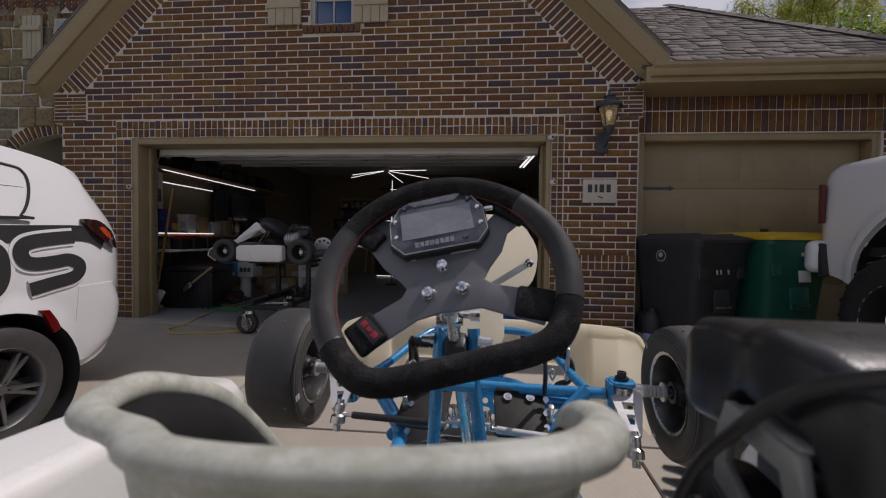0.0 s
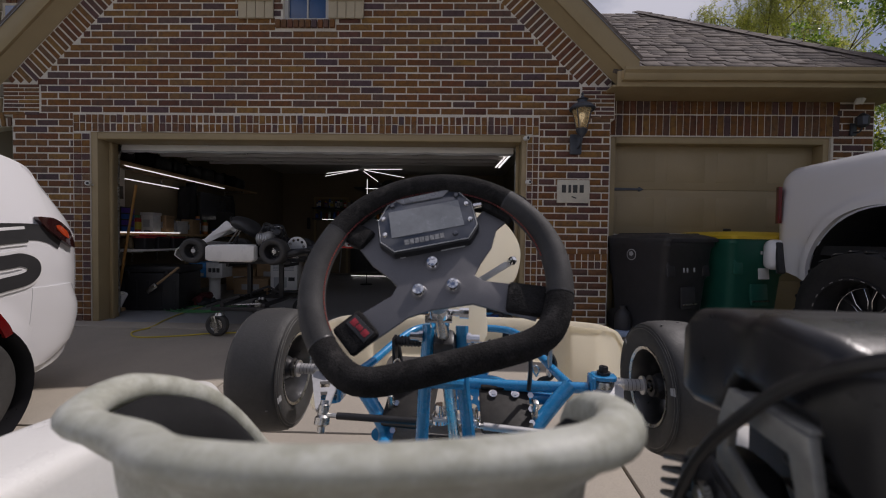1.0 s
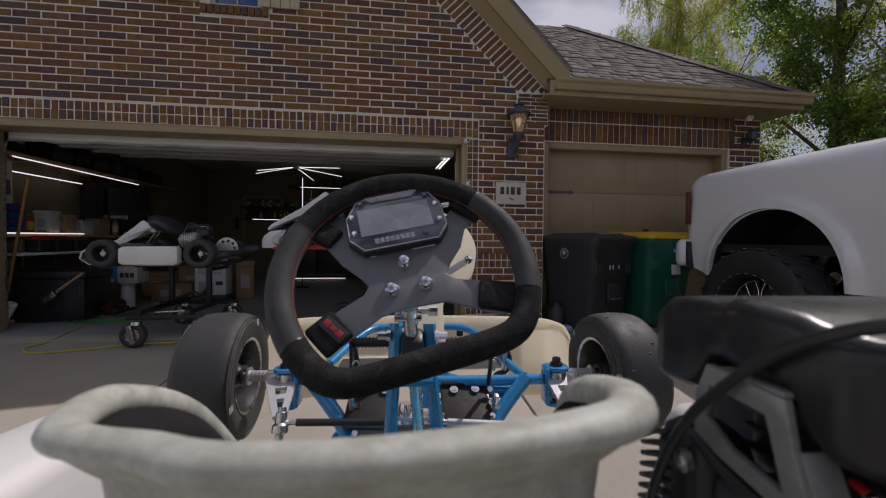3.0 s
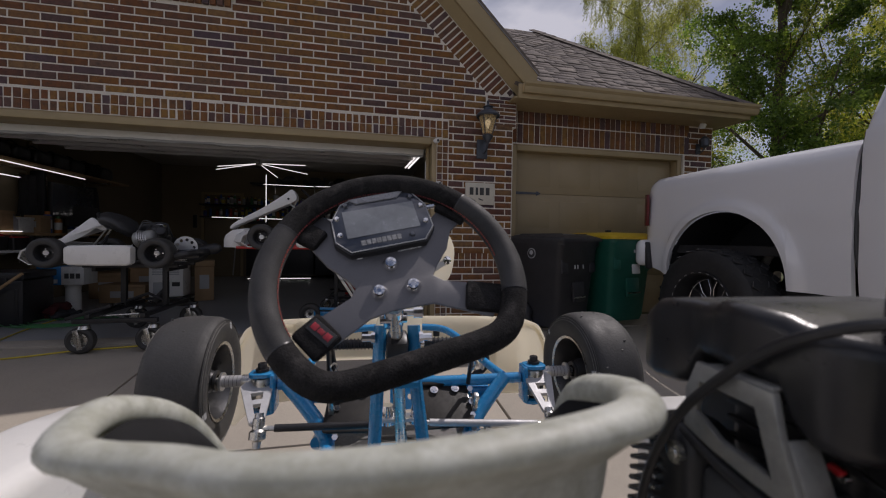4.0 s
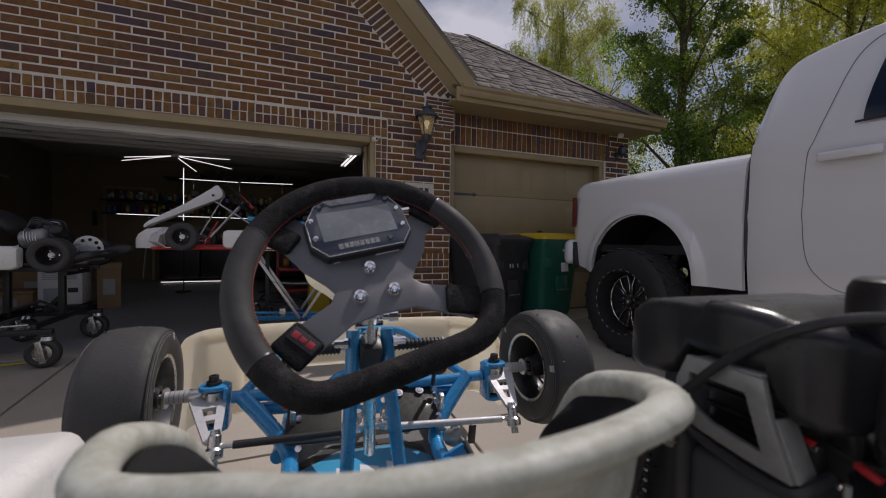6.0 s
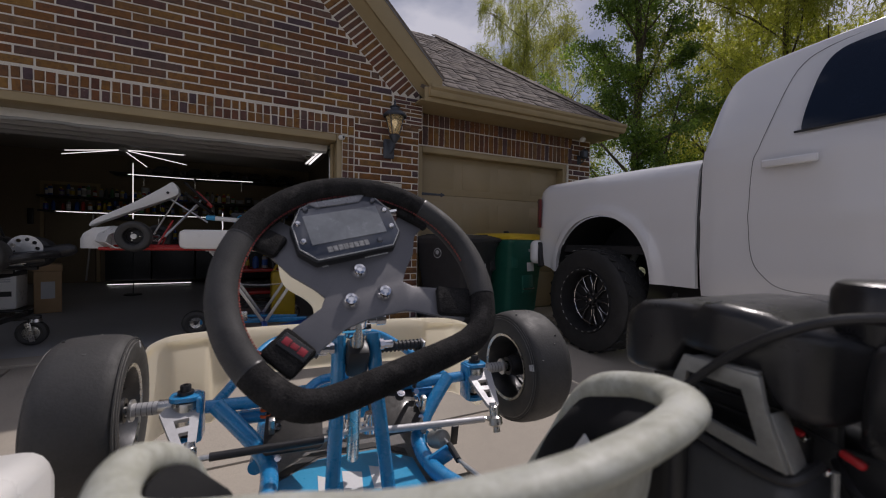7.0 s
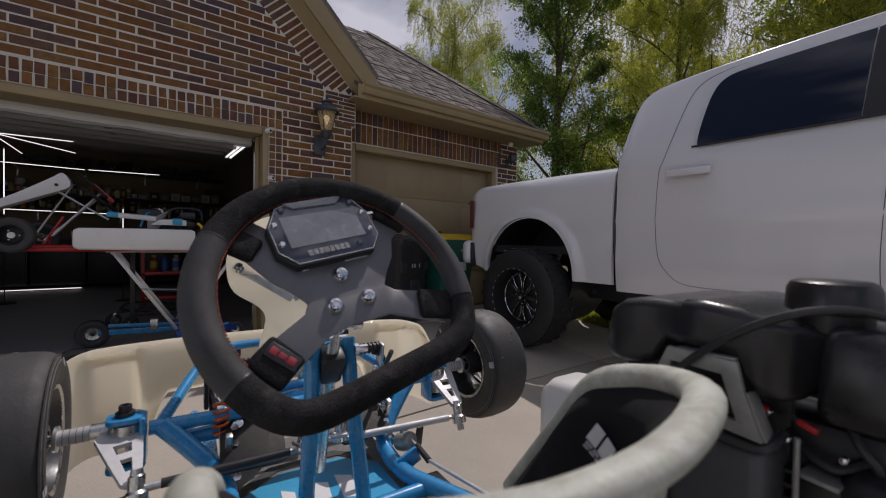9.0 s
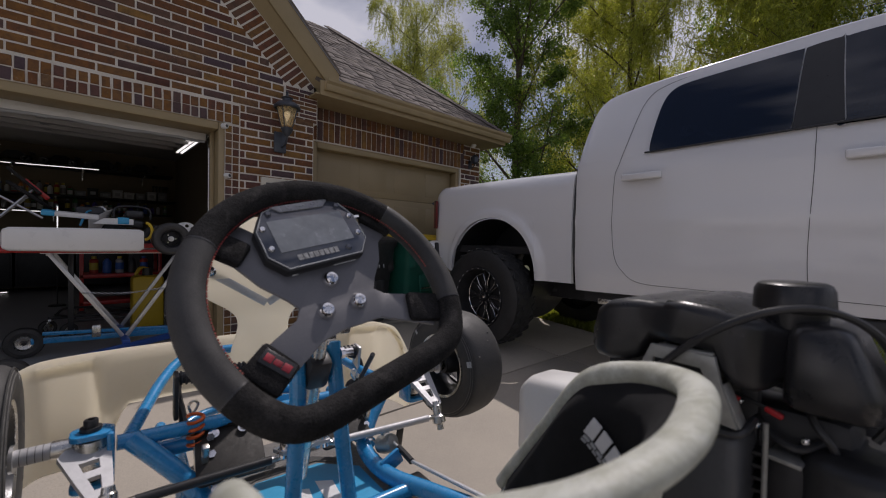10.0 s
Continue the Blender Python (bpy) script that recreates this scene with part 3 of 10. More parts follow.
part("stop", span((OPEN_R - 0.095, FACE + 0.16, 0), (OPEN_R - 0.058, FACE + 0.20, OPEN_H - 0.08), 0.004), M_TAN, trim)

# upper window with shutters
win = thing("window_1", label="white-framed upper window with glazing bars, blue reflection put into the pane colour", category="window", kind="structure")
frame_bm = plate([(-1.885, 3.395), (-1.383, 3.395), (-1.383, 4.9), (-1.885, 4.9)], 0.07, holes=([(-1.845, 3.435), (-1.423, 3.435), (-1.423, 4.86), (-1.845, 4.86)],))
UPRIGHT = Matrix.Rotation(radians(90), 4, "X")
part("window_frame", moved(frame_bm, Matrix.Translation((0, 5.075, 0)) @ UPRIGHT), M_WHITE_DOOR, win)
part("pane", span((-1.845, 5.08, 3.435), (-1.423, 5.086, 4.86)), M_WINDOW, win)
part("glazing_bar", span((-1.642, 5.062, 3.435), (-1.626, 5.078, 4.86)), M_WHITE_DOOR, win)
part("glazing_bar", span((-1.845, 5.063, 3.70), (-1.423, 5.077, 3.716)), M_WHITE_DOOR, win)
for x0 in (-2.374, -1.372):
    sh = thing("shutter", label="pale tan board-and-batten wooden shutter beside the upper window", category="shutter", group="window shutters", kind="structure")
    for i in range(4):
        part("board", span((x0 + 0.098 * i + 0.003, FACE - 0.035, 3.40), (x0 + 0.098 * (i + 1) - 0.003, FACE - 0.008, 4.9), 0.003), M_SHUTTER, sh)
    part("batten", span((x0 + 0.004, FACE - 0.055, 3.58), (x0 + 0.388, FACE - 0.037, 3.68), 0.003), M_SHUTTER, sh)

# ---- gable roof: rake boards, soffit and slope ----
roof = thing("gable_roof", label="steep shingled gable roof with broad tan rake boards and soffits", category="roof", kind="structure")
R2 = math.sqrt(2)
for sgn in (-1, 1):
    def up_slope(d0, d1, y0, y1, s0, s1):
        """A board along the rake: d out from the band's inner edge, s along the slope."""
        pts = []
        for y in (y0, y1):
            for s, d in ((s0, d0), (s1, d0), (s1, d1), (s0, d1)):
                z0 = 2.69 + s / R2 + d / R2
                x0 = APEX_X + sgn * (INNER_Z - 2.69 - s / R2 + d / R2)
                pts.append((x0, y, z0))
        return raw(pts, [(0, 1, 2, 3), (7, 6, 5, 4), (0, 4, 5, 1), (1, 5, 6, 2), (2, 6, 7, 3), (3, 7, 4, 0)])

    top = (INNER_Z - 2.69) * R2
    part("band_bed", up_slope(-0.004, BAND + 0.02, MORTAR_Y - 0.001, FACE + 0.10, 0.0, top), M_MORTAR, gable)
    flip = lambda pts: [(APEX_X + sgn * a, z) for a, z in pts]
    face = flip([(0.0, 6.240), (3.495, 2.745), (3.602, 2.741), (3.607, 2.905), (0.0, 6.512)])
    part("rake_board", moved(plate(face, 0.032, 0.003), Matrix.Translation((0, 4.862, 0)) @ UPRIGHT), M_TAN, roof, "broad tan fascia board")
    cove = [(APEX_X + sgn * a, y, z) for a, y, z in ((0.0, 5.0, 6.125), (3.500, 5.0, 2.625), (3.497, 4.875, 2.747), (0.0, 4.875, 6.244), (0.0, 5.0, 6.165), (3.500, 5.0, 2.665), (3.497, 4.875, 2.787), (0.0, 4.875, 6.284))]
    part("soffit", raw(cove, [(0, 1, 2, 3), (7, 6, 5, 4), (0, 4, 5, 1), (1, 5, 6, 2), (2, 6, 7, 3), (3, 7, 4, 0)]), M_TAN, roof, "sloping tan soffit board")
    end = [(APEX_X + sgn * a, y, z) for a, y, z in ((3.500, 5.0, 2.625), (3.497, 4.879, 2.747), (3.600, 4.879, 2.743), (3.600, 5.0, 2.625), (3.500, 5.0, 2.90), (3.497, 4.879, 2.90), (3.600, 4.879, 2.90), (3.600, 5.0, 2.90))]
    part("eave_end", raw(end, [(0, 1, 2, 3), (7, 6, 5, 4), (0, 4, 5, 1), (1, 5, 6, 2), (2, 6, 7, 3), (3, 7, 4, 0)]), M_TAN, roof)
    part("drip_edge", up_slope(0.541, 0.549, 4.838, 4.846, -0.245, top + 0.541), M_DOOR_BACK, roof, "thin dark metal drip edge")
    part("roof_slope", up_slope(0.543, 0.585, 4.848, 11.9, -0.25, top + 0.543), M_SHINGLE, roof, "weathered brown-grey shingles")

# ---- right bay: single garage under a hipped roof ----
BAY_Y = 5.25
bay = thing("wall_bay", label="brick bay wall with a two-row soldier course over a single garage door", category="wall", kind="structure")
bb = Bricks()
BAY_L, BAY_R = 1.74, 4.80
D2_L, D2_R, D2_H = 1.84, 4.33, 2.21


def bay_rows(z):
    return [(D2_R + 0.02, BAY_R)] if z < D2_H else []


lay(bb, 0.0, D2_H, bay_rows, lambda x, z: True, y=BAY_Y)
n = round((BAY_R - BAY_L) / 0.0765)
for i in range(n):
    x = BAY_L + (i + 0.5) * (BAY_R - BAY_L) / n
    if x < D2_R + 0.06:
        bb.put(x, D2_H + 0.128, 0.0655, 0.230, near=True, y=BAY_Y + 0.000)
        bb.put(x, D2_H + 0.345, 0.0655, 0.176, near=True, y=BAY_Y - 0.002)
lay(bb, D2_H + 0.01, 2.62, lambda z: [(D2_R + 0.05, BAY_R)], lambda x, z: True, y=BAY_Y)
outer = [(BAY_L - 0.02, -0.1), (BAY_R, -0.1), (BAY_R, 2.64), (BAY_L - 0.02, 2.64)]
shell = plate(outer, 0.2, holes=([(D2_L, -0.05), (D2_R, -0.05), (D2_R, D2_H), (D2_L, D2_H)],))
part("mortar", moved(shell, Matrix.Translation((0, BAY_Y + 0.105, 0)) @ UPRIGHT), M_MORTAR, bay, "pale grey mortar bed")
# return of the main wall, seen edge on
for k in range(34):
    bb.put(WALL_R - 0.045, COURSE * (k + 0.5), 0.088, COURSE - 0.011, y=5.10 + (0.02 if k % 2 else 0), d=0.13 - (0.02 if k % 2 else 0), near=False)
side = span((BAY_R - 0.2, BAY_Y + 0.22, -0.1), (BAY_R - 0.012, 11.8, 2.64))
part("side_wall", side, M_MORTAR, bay)
for k in range(34):
    for j in range(6):
        y0 = BAY_Y + 0.05 + LENGTH * j + (LENGTH / 2 if k % 2 else 0)
        bb.put(BAY_R - 0.045, COURSE * (k + 0.5), 0.088, COURSE - 0.011, y=y0, d=LENGTH - 0.011)

door2 = thing("door_2", label="closed tan sectional single garage door with embossed panels and black strap hinges", category="garage door", kind="structure")
DY = BAY_Y + 0.16
for k in range(4):
    z0, z1 = 0.02 + 0.5325 * k, 0.02 + 0.5325 * (k + 1) - 0.002
    sec = part("door_section", span((D2_L + 0.07, DY, z0), (D2_R - 0.07, DY + 0.04, z1), 0.006), M_TAN_DOOR, door2)
    for j in range(4):
        w = (D2_R - D2_L - 0.14) / 4
        x0 = D2_L + 0.07 + w * j
        part("panel", span((x0 + 0.07, DY - 0.004, z0 + 0.09), (x0 + w - 0.07, DY + 0.01, z1 - 0.09), 0.008), M_TAN_DOOR, sec)
for xs, sg in ((D2_L + 0.09, 1), (D2_R - 0.09, -1)):
    for z in (1.62,):
        st = plate([(0, -0.018), (0.30, -0.012), (0.31, -0.03), (0.37, 0.0), (0.31, 0.03), (0.30, 0.012), (0, 0.018)], 0.008, 0.002)
        part("strap_hinge", moved(st, Matrix.Translation((xs, DY - 0.006, z)) @ Matrix.Scale(sg, 4, (1, 0, 0)) @ UPRIGHT), M_IRON, door2, "black iron strap hinge")
t2 = thing("door_trim_2", label="tan timber casing round the single garage door", category="trim", kind="structure")
part("jamb", span((D2_L, BAY_Y + 0.03, 0), (D2_L + 0.065, BAY_Y + 0.21, D2_H), 0.004), M_TAN, t2)
part("jamb", span((D2_R - 0.065, BAY_Y + 0.03, 0), (D2_R, BAY_Y + 0.21, D2_H), 0.004), M_TAN, t2)
part("head", span((D2_L + 0.067, BAY_Y + 0.02, D2_H - 0.075), (D2_R - 0.067, BAY_Y + 0.21, D2_H), 0.004), M_TAN, t2)

hip = thing("hip_roof", label="hipped roof with weathered brown-grey asphalt shingles and tan gutter", category="roof", kind="structure")
EAVE_Y, EAVE_Z, EAVE_X = 4.80, 2.765, 4.93
PITCH, RUN, HIP = 0.815, 2.25, 0.893
corner = (EAVE_X, EAVE_Y, EAVE_Z)
peak = (EAVE_X - RUN * HIP, EAVE_Y + RUN, EAVE_Z + RUN * PITCH)
back = (EAVE_X, EAVE_Y + 2 * RUN, EAVE_Z)
deck = raw([(1.80, EAVE_Y, EAVE_Z), corner, peak, (0.30, peak[1], peak[2]), back, (1.80, back[1], back[2])], [(0, 1, 2, 3), (1, 4, 2), (3, 2, 4, 5)])
part("deck", moved(thick(deck, 0.04), Matrix.Translation((0, 0, -0.02))), M_SHINGLE, hip)
part("soffit", span((WALL_R - 0.06, EAVE_Y + 0.02, 2.612), (EAVE_X - 0.04, BAY_Y + 0.05, 2.632)), M_TAN, hip)
part("soffit", span((BAY_R - 0.02, BAY_Y + 0.06, 2.612), (EAVE_X - 0.04, 9.2, 2.632)), M_TAN, hip)
part("fascia", span((WALL_R - 0.02, EAVE_Y - 0.005, 2.605), (EAVE_X - 0.02, EAVE_Y + 0.018, 2.765), 0.003), M_TAN, hip)
part("fascia", span((EAVE_X - 0.035, EAVE_Y + 0.02, 2.605), (EAVE_X - 0.012, 9.2, 2.765), 0.003), M_TAN, hip)
gut = [(0, 0.115), (-0.004, 0.02), (0.0, 0.0), (-0.05, 0.0), (-0.07, 0.03), (-0.072, 0.06), (-0.098, 0.085), (-0.10, 0.115), (-0.092, 0.118), (-0.088, 0.09), (-0.06, 0.058), (-0.045, 0.012), (-0.012, 0.012), (-0.008, 0.11)]
gbm = loft([[(x, EAVE_Y - 0.007 + a, 2.655 + b) for a, b in gut] for x in (WALL_R + 0.02, EAVE_X + 0.03)])
part("gutter", gbm, M_TAN, hip, "tan gutter with an ogee face")

# shingles in courses on the front slope
sh_meshes = []
for w in (0.15, 0.19, 0.25, 0.32):
    sh_meshes.append((w, to_mesh("shingle", box((0, 0, 0), (w - 0.008, 0.15, 0.012), 0.002, seg=1), M_SHINGLE, 60)))
tilt = math.atan(PITCH)
slope_len = RUN / math.cos(tilt)
row, rows_n = 0, int(slope_len / 0.105)
for row in range(rows_n):
    s = 0.05 + row * 0.105
    d = s * math.cos(tilt)
    x = 1.86 - d * 0.66 + 0.09 * (row % 3)
    while x < EAVE_X - d * HIP - 0.05:
        w, mesh = random.choice(sh_meshes)
        ob = new("shingle", mesh)
        ob.parent = hip
        lift = 0.016 + random.choice((0, 0, 0.004, 0.008))
        ob.matrix_basis = Matrix.Translation((x + w / 2, EAVE_Y + d, EAVE_Z + d * PITCH + lift)) @ Matrix.Rotation(tilt - 0.035, 4, "X") @ Matrix.Rotation(random.uniform(-0.01, 0.01), 4, "Z")
        x += w
# hip caps
a, b = Vector(corner), Vector(peak)
for k in range(17):
    p = a.lerp(b, (k + 0.5) / 17)
    cap = raw([(-0.12, -0.13, -0.05), (0.0, -0.13, 0.02), (0.12, -0.13, -0.05), (-0.12, 0.13, -0.05), (0.0, 0.13, 0.008), (0.12, 0.13, -0.05)], [(0, 1, 4, 3), (1, 2, 5, 4)])
    d = (b - a).normalized()
    m = Matrix.Translation(p + Vector((0, 0, 0.045))) @ d.to_track_quat("Y", "Z").to_matrix().to_4x4()
    part("hip_cap", thick(cap, 0.01), M_SHINGLE, hip, m=m)

# ---- recessed stone front to the side of the gable ----
stone = thing("wall_stone", label="tan and grey rubble stone wall with an arched brick entry and herringbone brick gable", category="wall", kind="structure")
SY = 5.9
entry_l, entry_r, spring, rise = -7.05, -4.95, 1.75, 0.70


def arch_z(x):
    c = (entry_l + entry_r) / 2
    h = (entry_r - entry_l) / 2
    return spring + rise * math.sqrt(max(0.0, 1 - ((x - c) / h) ** 2))


sv, sf = [], []
z = 0.0
while z < 4.05:
    h = random.choice((0.16, 0.20, 0.26, 0.30))
    x = -9.0
    while x < WALL_L + 0.3:
        w = random.uniform(0.16, 0.40)
        cx, cz = x + w / 2, z + h / 2
        under = entry_l - 0.05 < cx < entry_r + 0.05 and cz < arch_z(cx) + 0.19
        at_window = -6.10 < cx < -5.65 and cz > 3.40
        if not under and not at_window:
            nn = len(sv)
            y = SY + random.uniform(-0.004, 0.010)
            g = 0.012
            j = lambda: random.uniform(-0.035, 0.035)
            ring = [(x + g + j() * 0.5, z + g + j() * 0.4), (x + w - g + j() * 0.5, z + g + j() * 0.4), (x + w - g + j() * 0.5, z + h - g + j() * 0.4), (x + g + j() * 0.5, z + h - g + j() * 0.4)]
            sv += [(p, SY + 0.05, q) for p, q in ring] + [(p, y + 0.012, q) for p, q in ring]
            mx, mz = sum(p for p, _ in ring) / 4, sum(q for _, q in ring) / 4
            sv += [(mx + (p - mx) * 0.9, y, mz + (q - mz) * 0.84) for p, q in ring]
            for k in range(4):
                i2 = (k + 1) % 4
                sf += [(nn + k, nn + i2, nn + 4 + i2, nn + 4 + k), (nn + 4 + k, nn + 4 + i2, nn + 8 + i2, nn + 8 + k)]
            sf.append((nn + 8, nn + 9, nn + 10, nn + 11))
        x += w
    z += h
me = bpy.data.meshes.new("rubble")
me.from_pydata(sv, [], sf)
me.materials.append(M_STONE)
ob = new("rubble", me)
ob.parent = stone
tagged(ob, "tan and grey field stones", kind="stuff")
arch_pts = [(entry_l + (entry_r - entry_l) * k / 24, arch_z(entry_l + (entry_r - entry_l) * k / 24)) for k in range(25)]
outl = [(-9.0, -0.1), (entry_l, -0.1)] + arch_pts + [(entry_r, -0.1), (WALL_L + 0.4, -0.1), (WALL_L + 0.4, 6.0), (-9.0, 6.0)]
part("mortar", moved(plate(outl, 0.15), Matrix.Translation((0, SY + 0.097, 0)) @ UPRIGHT), M_MORTAR, stone, "pale mortar bed")
ab = Bricks()
for k in range(40):
    t = math.pi * (k + 0.5) / 40
    c, h = (entry_l + entry_r) / 2, (entry_r - entry_l) / 2
    x, zz = c - (h + 0.1) * math.cos(t), spring + (rise + 0.1) * math.sin(t)
    ab.put(x, zz, 0.050, 0.19, tilt=-(t - math.pi / 2) * -1, y=SY + 0.004, d=0.12)
for c in range(60):
    ab.put(-9.0 + 0.078 * c, 4.14, 0.062, 0.085, y=SY + 0.006, d=0.10)
for r in range(10):
    for c in range(44):
        x, zz = -9.0 + 0.10 * c, 4.27 + 0.20 * r
        if x < WALL_L + 0.3:
            for q in range(3):
                ab.put(x, zz + 0.0667 * q, 0.125, 0.050, tilt=radians(45 if c % 2 else -45), y=SY + 0.008, d=0.08)
ab.finish(stone)
part("entry_back", span((-9.0, SY + 1.6, -0.1), (WALL_L + 0.3, SY + 1.75, 3.4)), M_TAN_DOOR, stone)
part("entry_ceiling", span((-9.0, SY + 0.2, 3.0), (WALL_L + 0.3, SY + 1.6, 3.1)), M_TAN, stone)
w2 = thing("window_2", label="small dark window with pale shutters in the stone wall", category="window", kind="structure")
part("window_frame", span((-6.08, SY - 0.03, 3.45), (-5.62, SY + 0.05, 4.09), 0.01), M_SHUTTER, w2)
part("pane", span((-6.03, SY - 0.036, 3.50), (-5.67, SY - 0.032, 4.05)), M_WINDOW, w2)
for i in range(4):
    part("shutter_board", span((-6.525 + 0.073 * i, SY - 0.075, 3.51), (-6.525 + 0.073 * (i + 1) - 0.005, SY - 0.04, 4.12), 0.004), M_SHUTTER, w2)
part("shutter_batten", span((-6.525, SY - 0.10, 3.90), (-6.235, SY - 0.077, 3.97), 0.004), M_SHUTTER, w2)

# ---- garage interior shell ----
GX0, GX1, GY1, GZ = -4.72, 1.42, 11.6, 2.76
tagged(part("floor", span((GX0, 5.02, -0.12), (GX1, GY1, 0.0)), M_GFLOOR), "smooth grey painted garage floor", "floor", kind="structure")
tagged(part("ceiling", span((GX0 - 0.1, 5.2, GZ), (GX1 + 0.1, GY1 + 0.1, GZ + 0.08)), M_CEIL), "off-white garage ceiling", "ceiling", kind="structure")
for nm, a, b in (("wall_garage_west", (GX0 - 0.1, 5.2, -0.1), (GX0, GY1, GZ)), ("wall_garage_east", (GX1, 5.2, -0.1), (GX1 + 0.1, GY1, GZ)), ("wall_garage_back", (GX0 - 0.1, GY1, -0.1), (GX1 + 0.1, GY1 + 0.1, GZ))):
    tagged(part(nm, span(a, b), M_DRYWALL), "plain tan painted garage wall", "wall", kind="structure")
part_front = span((OPEN_L - 0.02, FACE + 0.205, OPEN_H - 0.02), (OPEN_R + 0.02, FACE + 0.25, GZ))
tagged(part("wall_garage_front", part_front, M_DRYWALL), "inside face over the garage opening", "wall", kind="structure")
idoor = thing("door_inner", label="plain closed tan door to the house in the garage back wall", category="door", kind="structure")
part("leaf", span((-3.75, GY1 - 0.05, 0.0), (-2.95, GY1 - 0.006, 2.03), 0.004), M_DRYWALL, idoor)
part("casing", moved(plate([(-3.83, 0), (-3.77, 0), (-3.77, 2.05), (-2.93, 2.05), (-2.93, 0), (-2.87, 0), (-2.87, 2.11), (-3.83, 2.11)], 0.03), Matrix.Translation((0, GY1 - 0.02, 0)) @ UPRIGHT), M_TAN, idoor)

# ---- the kart on its stand, close to the camera ----
M_SEAT, _nt, _p = nodes_of("raw_fibreglass")
_c = blend(_nt, ramped(_nt, noise_node(_nt, 30, 5, 0.7), 0.3, 0.7), (0.40, 0.42, 0.37), (0.64, 0.65, 0.575))
_c = blend(_nt, 0.55, _c, blend(_nt, ramped(_nt, noise_node(_nt, 42, 8, 0.8), 0.42, 0.60), (0.37, 0.365, 0.285), (0.74, 0.75, 0.68)))
link(_nt, _c, _p.inputs["Base Color"])
_p.inputs["Roughness"].default_value = 0.5
_p.inputs["Subsurface Weight"].default_value = 0.25
_p.inputs["Subsurface Radius"].default_value = (0.02, 0.02, 0.015)
_p.inputs["Coat Weight"].default_value = 0.0
_b = _nt.nodes.new("ShaderNodeBump")
_b.inputs["Strength"].default_value, _b.inputs["Distance"].default_value = 0.35, 0.001
link(_nt, noise_node(_nt, 260, 5, 0.7), _b.inputs["Height"])
link(_nt, _b.outputs[0], _p.inputs["Normal"])

lit_through(M_SEAT, (0.62, 0.62, 0.52), 0.18)

KART = pose(0.054, 1.389, 0, 0, 0, -4.5)
kart = thing("racing_kart", KART, "small blue-framed racing kart with cream bodywork, raised on a stand", "kart")

AXLE_Z, TYRE_R, TYRE_W = 0.710, 0.128, 0.106


def slick_tyre(r, w, seg=48):
    """A smooth racing tyre about the z axis."""
    h = w / 2
    prof = [(r * 0.56, -h * 0.72), (r * 0.58, -h * 0.86), (r * 0.68, -h * 0.96), (r * 0.79, -h), (r * 0.865, -h * 0.985), (r * 0.925, -h * 0.90), (r * 0.965, -h * 0.76), (r * 0.985, -h * 0.58), (r * 0.996, -h * 0.3), (r, 0), (r * 0.996, h * 0.3), (r * 0.985, h * 0.58), (r * 0.965, h * 0.76), (r * 0.925, h * 0.90), (r * 0.865, h * 0.985), (r * 0.79, h), (r * 0.68, h * 0.96), (r * 0.58, h * 0.86), (r * 0.56, h * 0.72)]
    return lathe(prof, seg, closed=True)


def kart_rim(r, w, seg=32):
    h = w / 2
    prof = [(r * 0.585, -h * 0.90), (r * 0.60, -h * 0.80), (r * 0.53, -h * 0.7), (r * 0.50, -h * 0.3), (r * 0.50, h * 0.3), (r * 0.53, h * 0.7), (r * 0.60, h * 0.80), (r * 0.585, h * 0.90), (r * 0.55, h * 0.86), (r * 0.47, h * 0.3), (r * 0.47, -h * 0.3), (r * 0.55, -h * 0.86)]
    return lathe(prof, seg, closed=True)


M_RIM_DARK = surface("dark_magnesium", (0.12, 0.12, 0.122), 0.34, metal=0.8, vary=0.1, scale=20)
M_GUARD = surface("dark_grey_cover_paint", (0.085, 0.088, 0.095), 0.42, vary=0.12, scale=14, bump=0.05)
M_CAST = surface("dull_grey_casting", (0.36, 0.36, 0.34), 0.5, metal=0.5, vary=0.15, scale=20, grain=0.15)


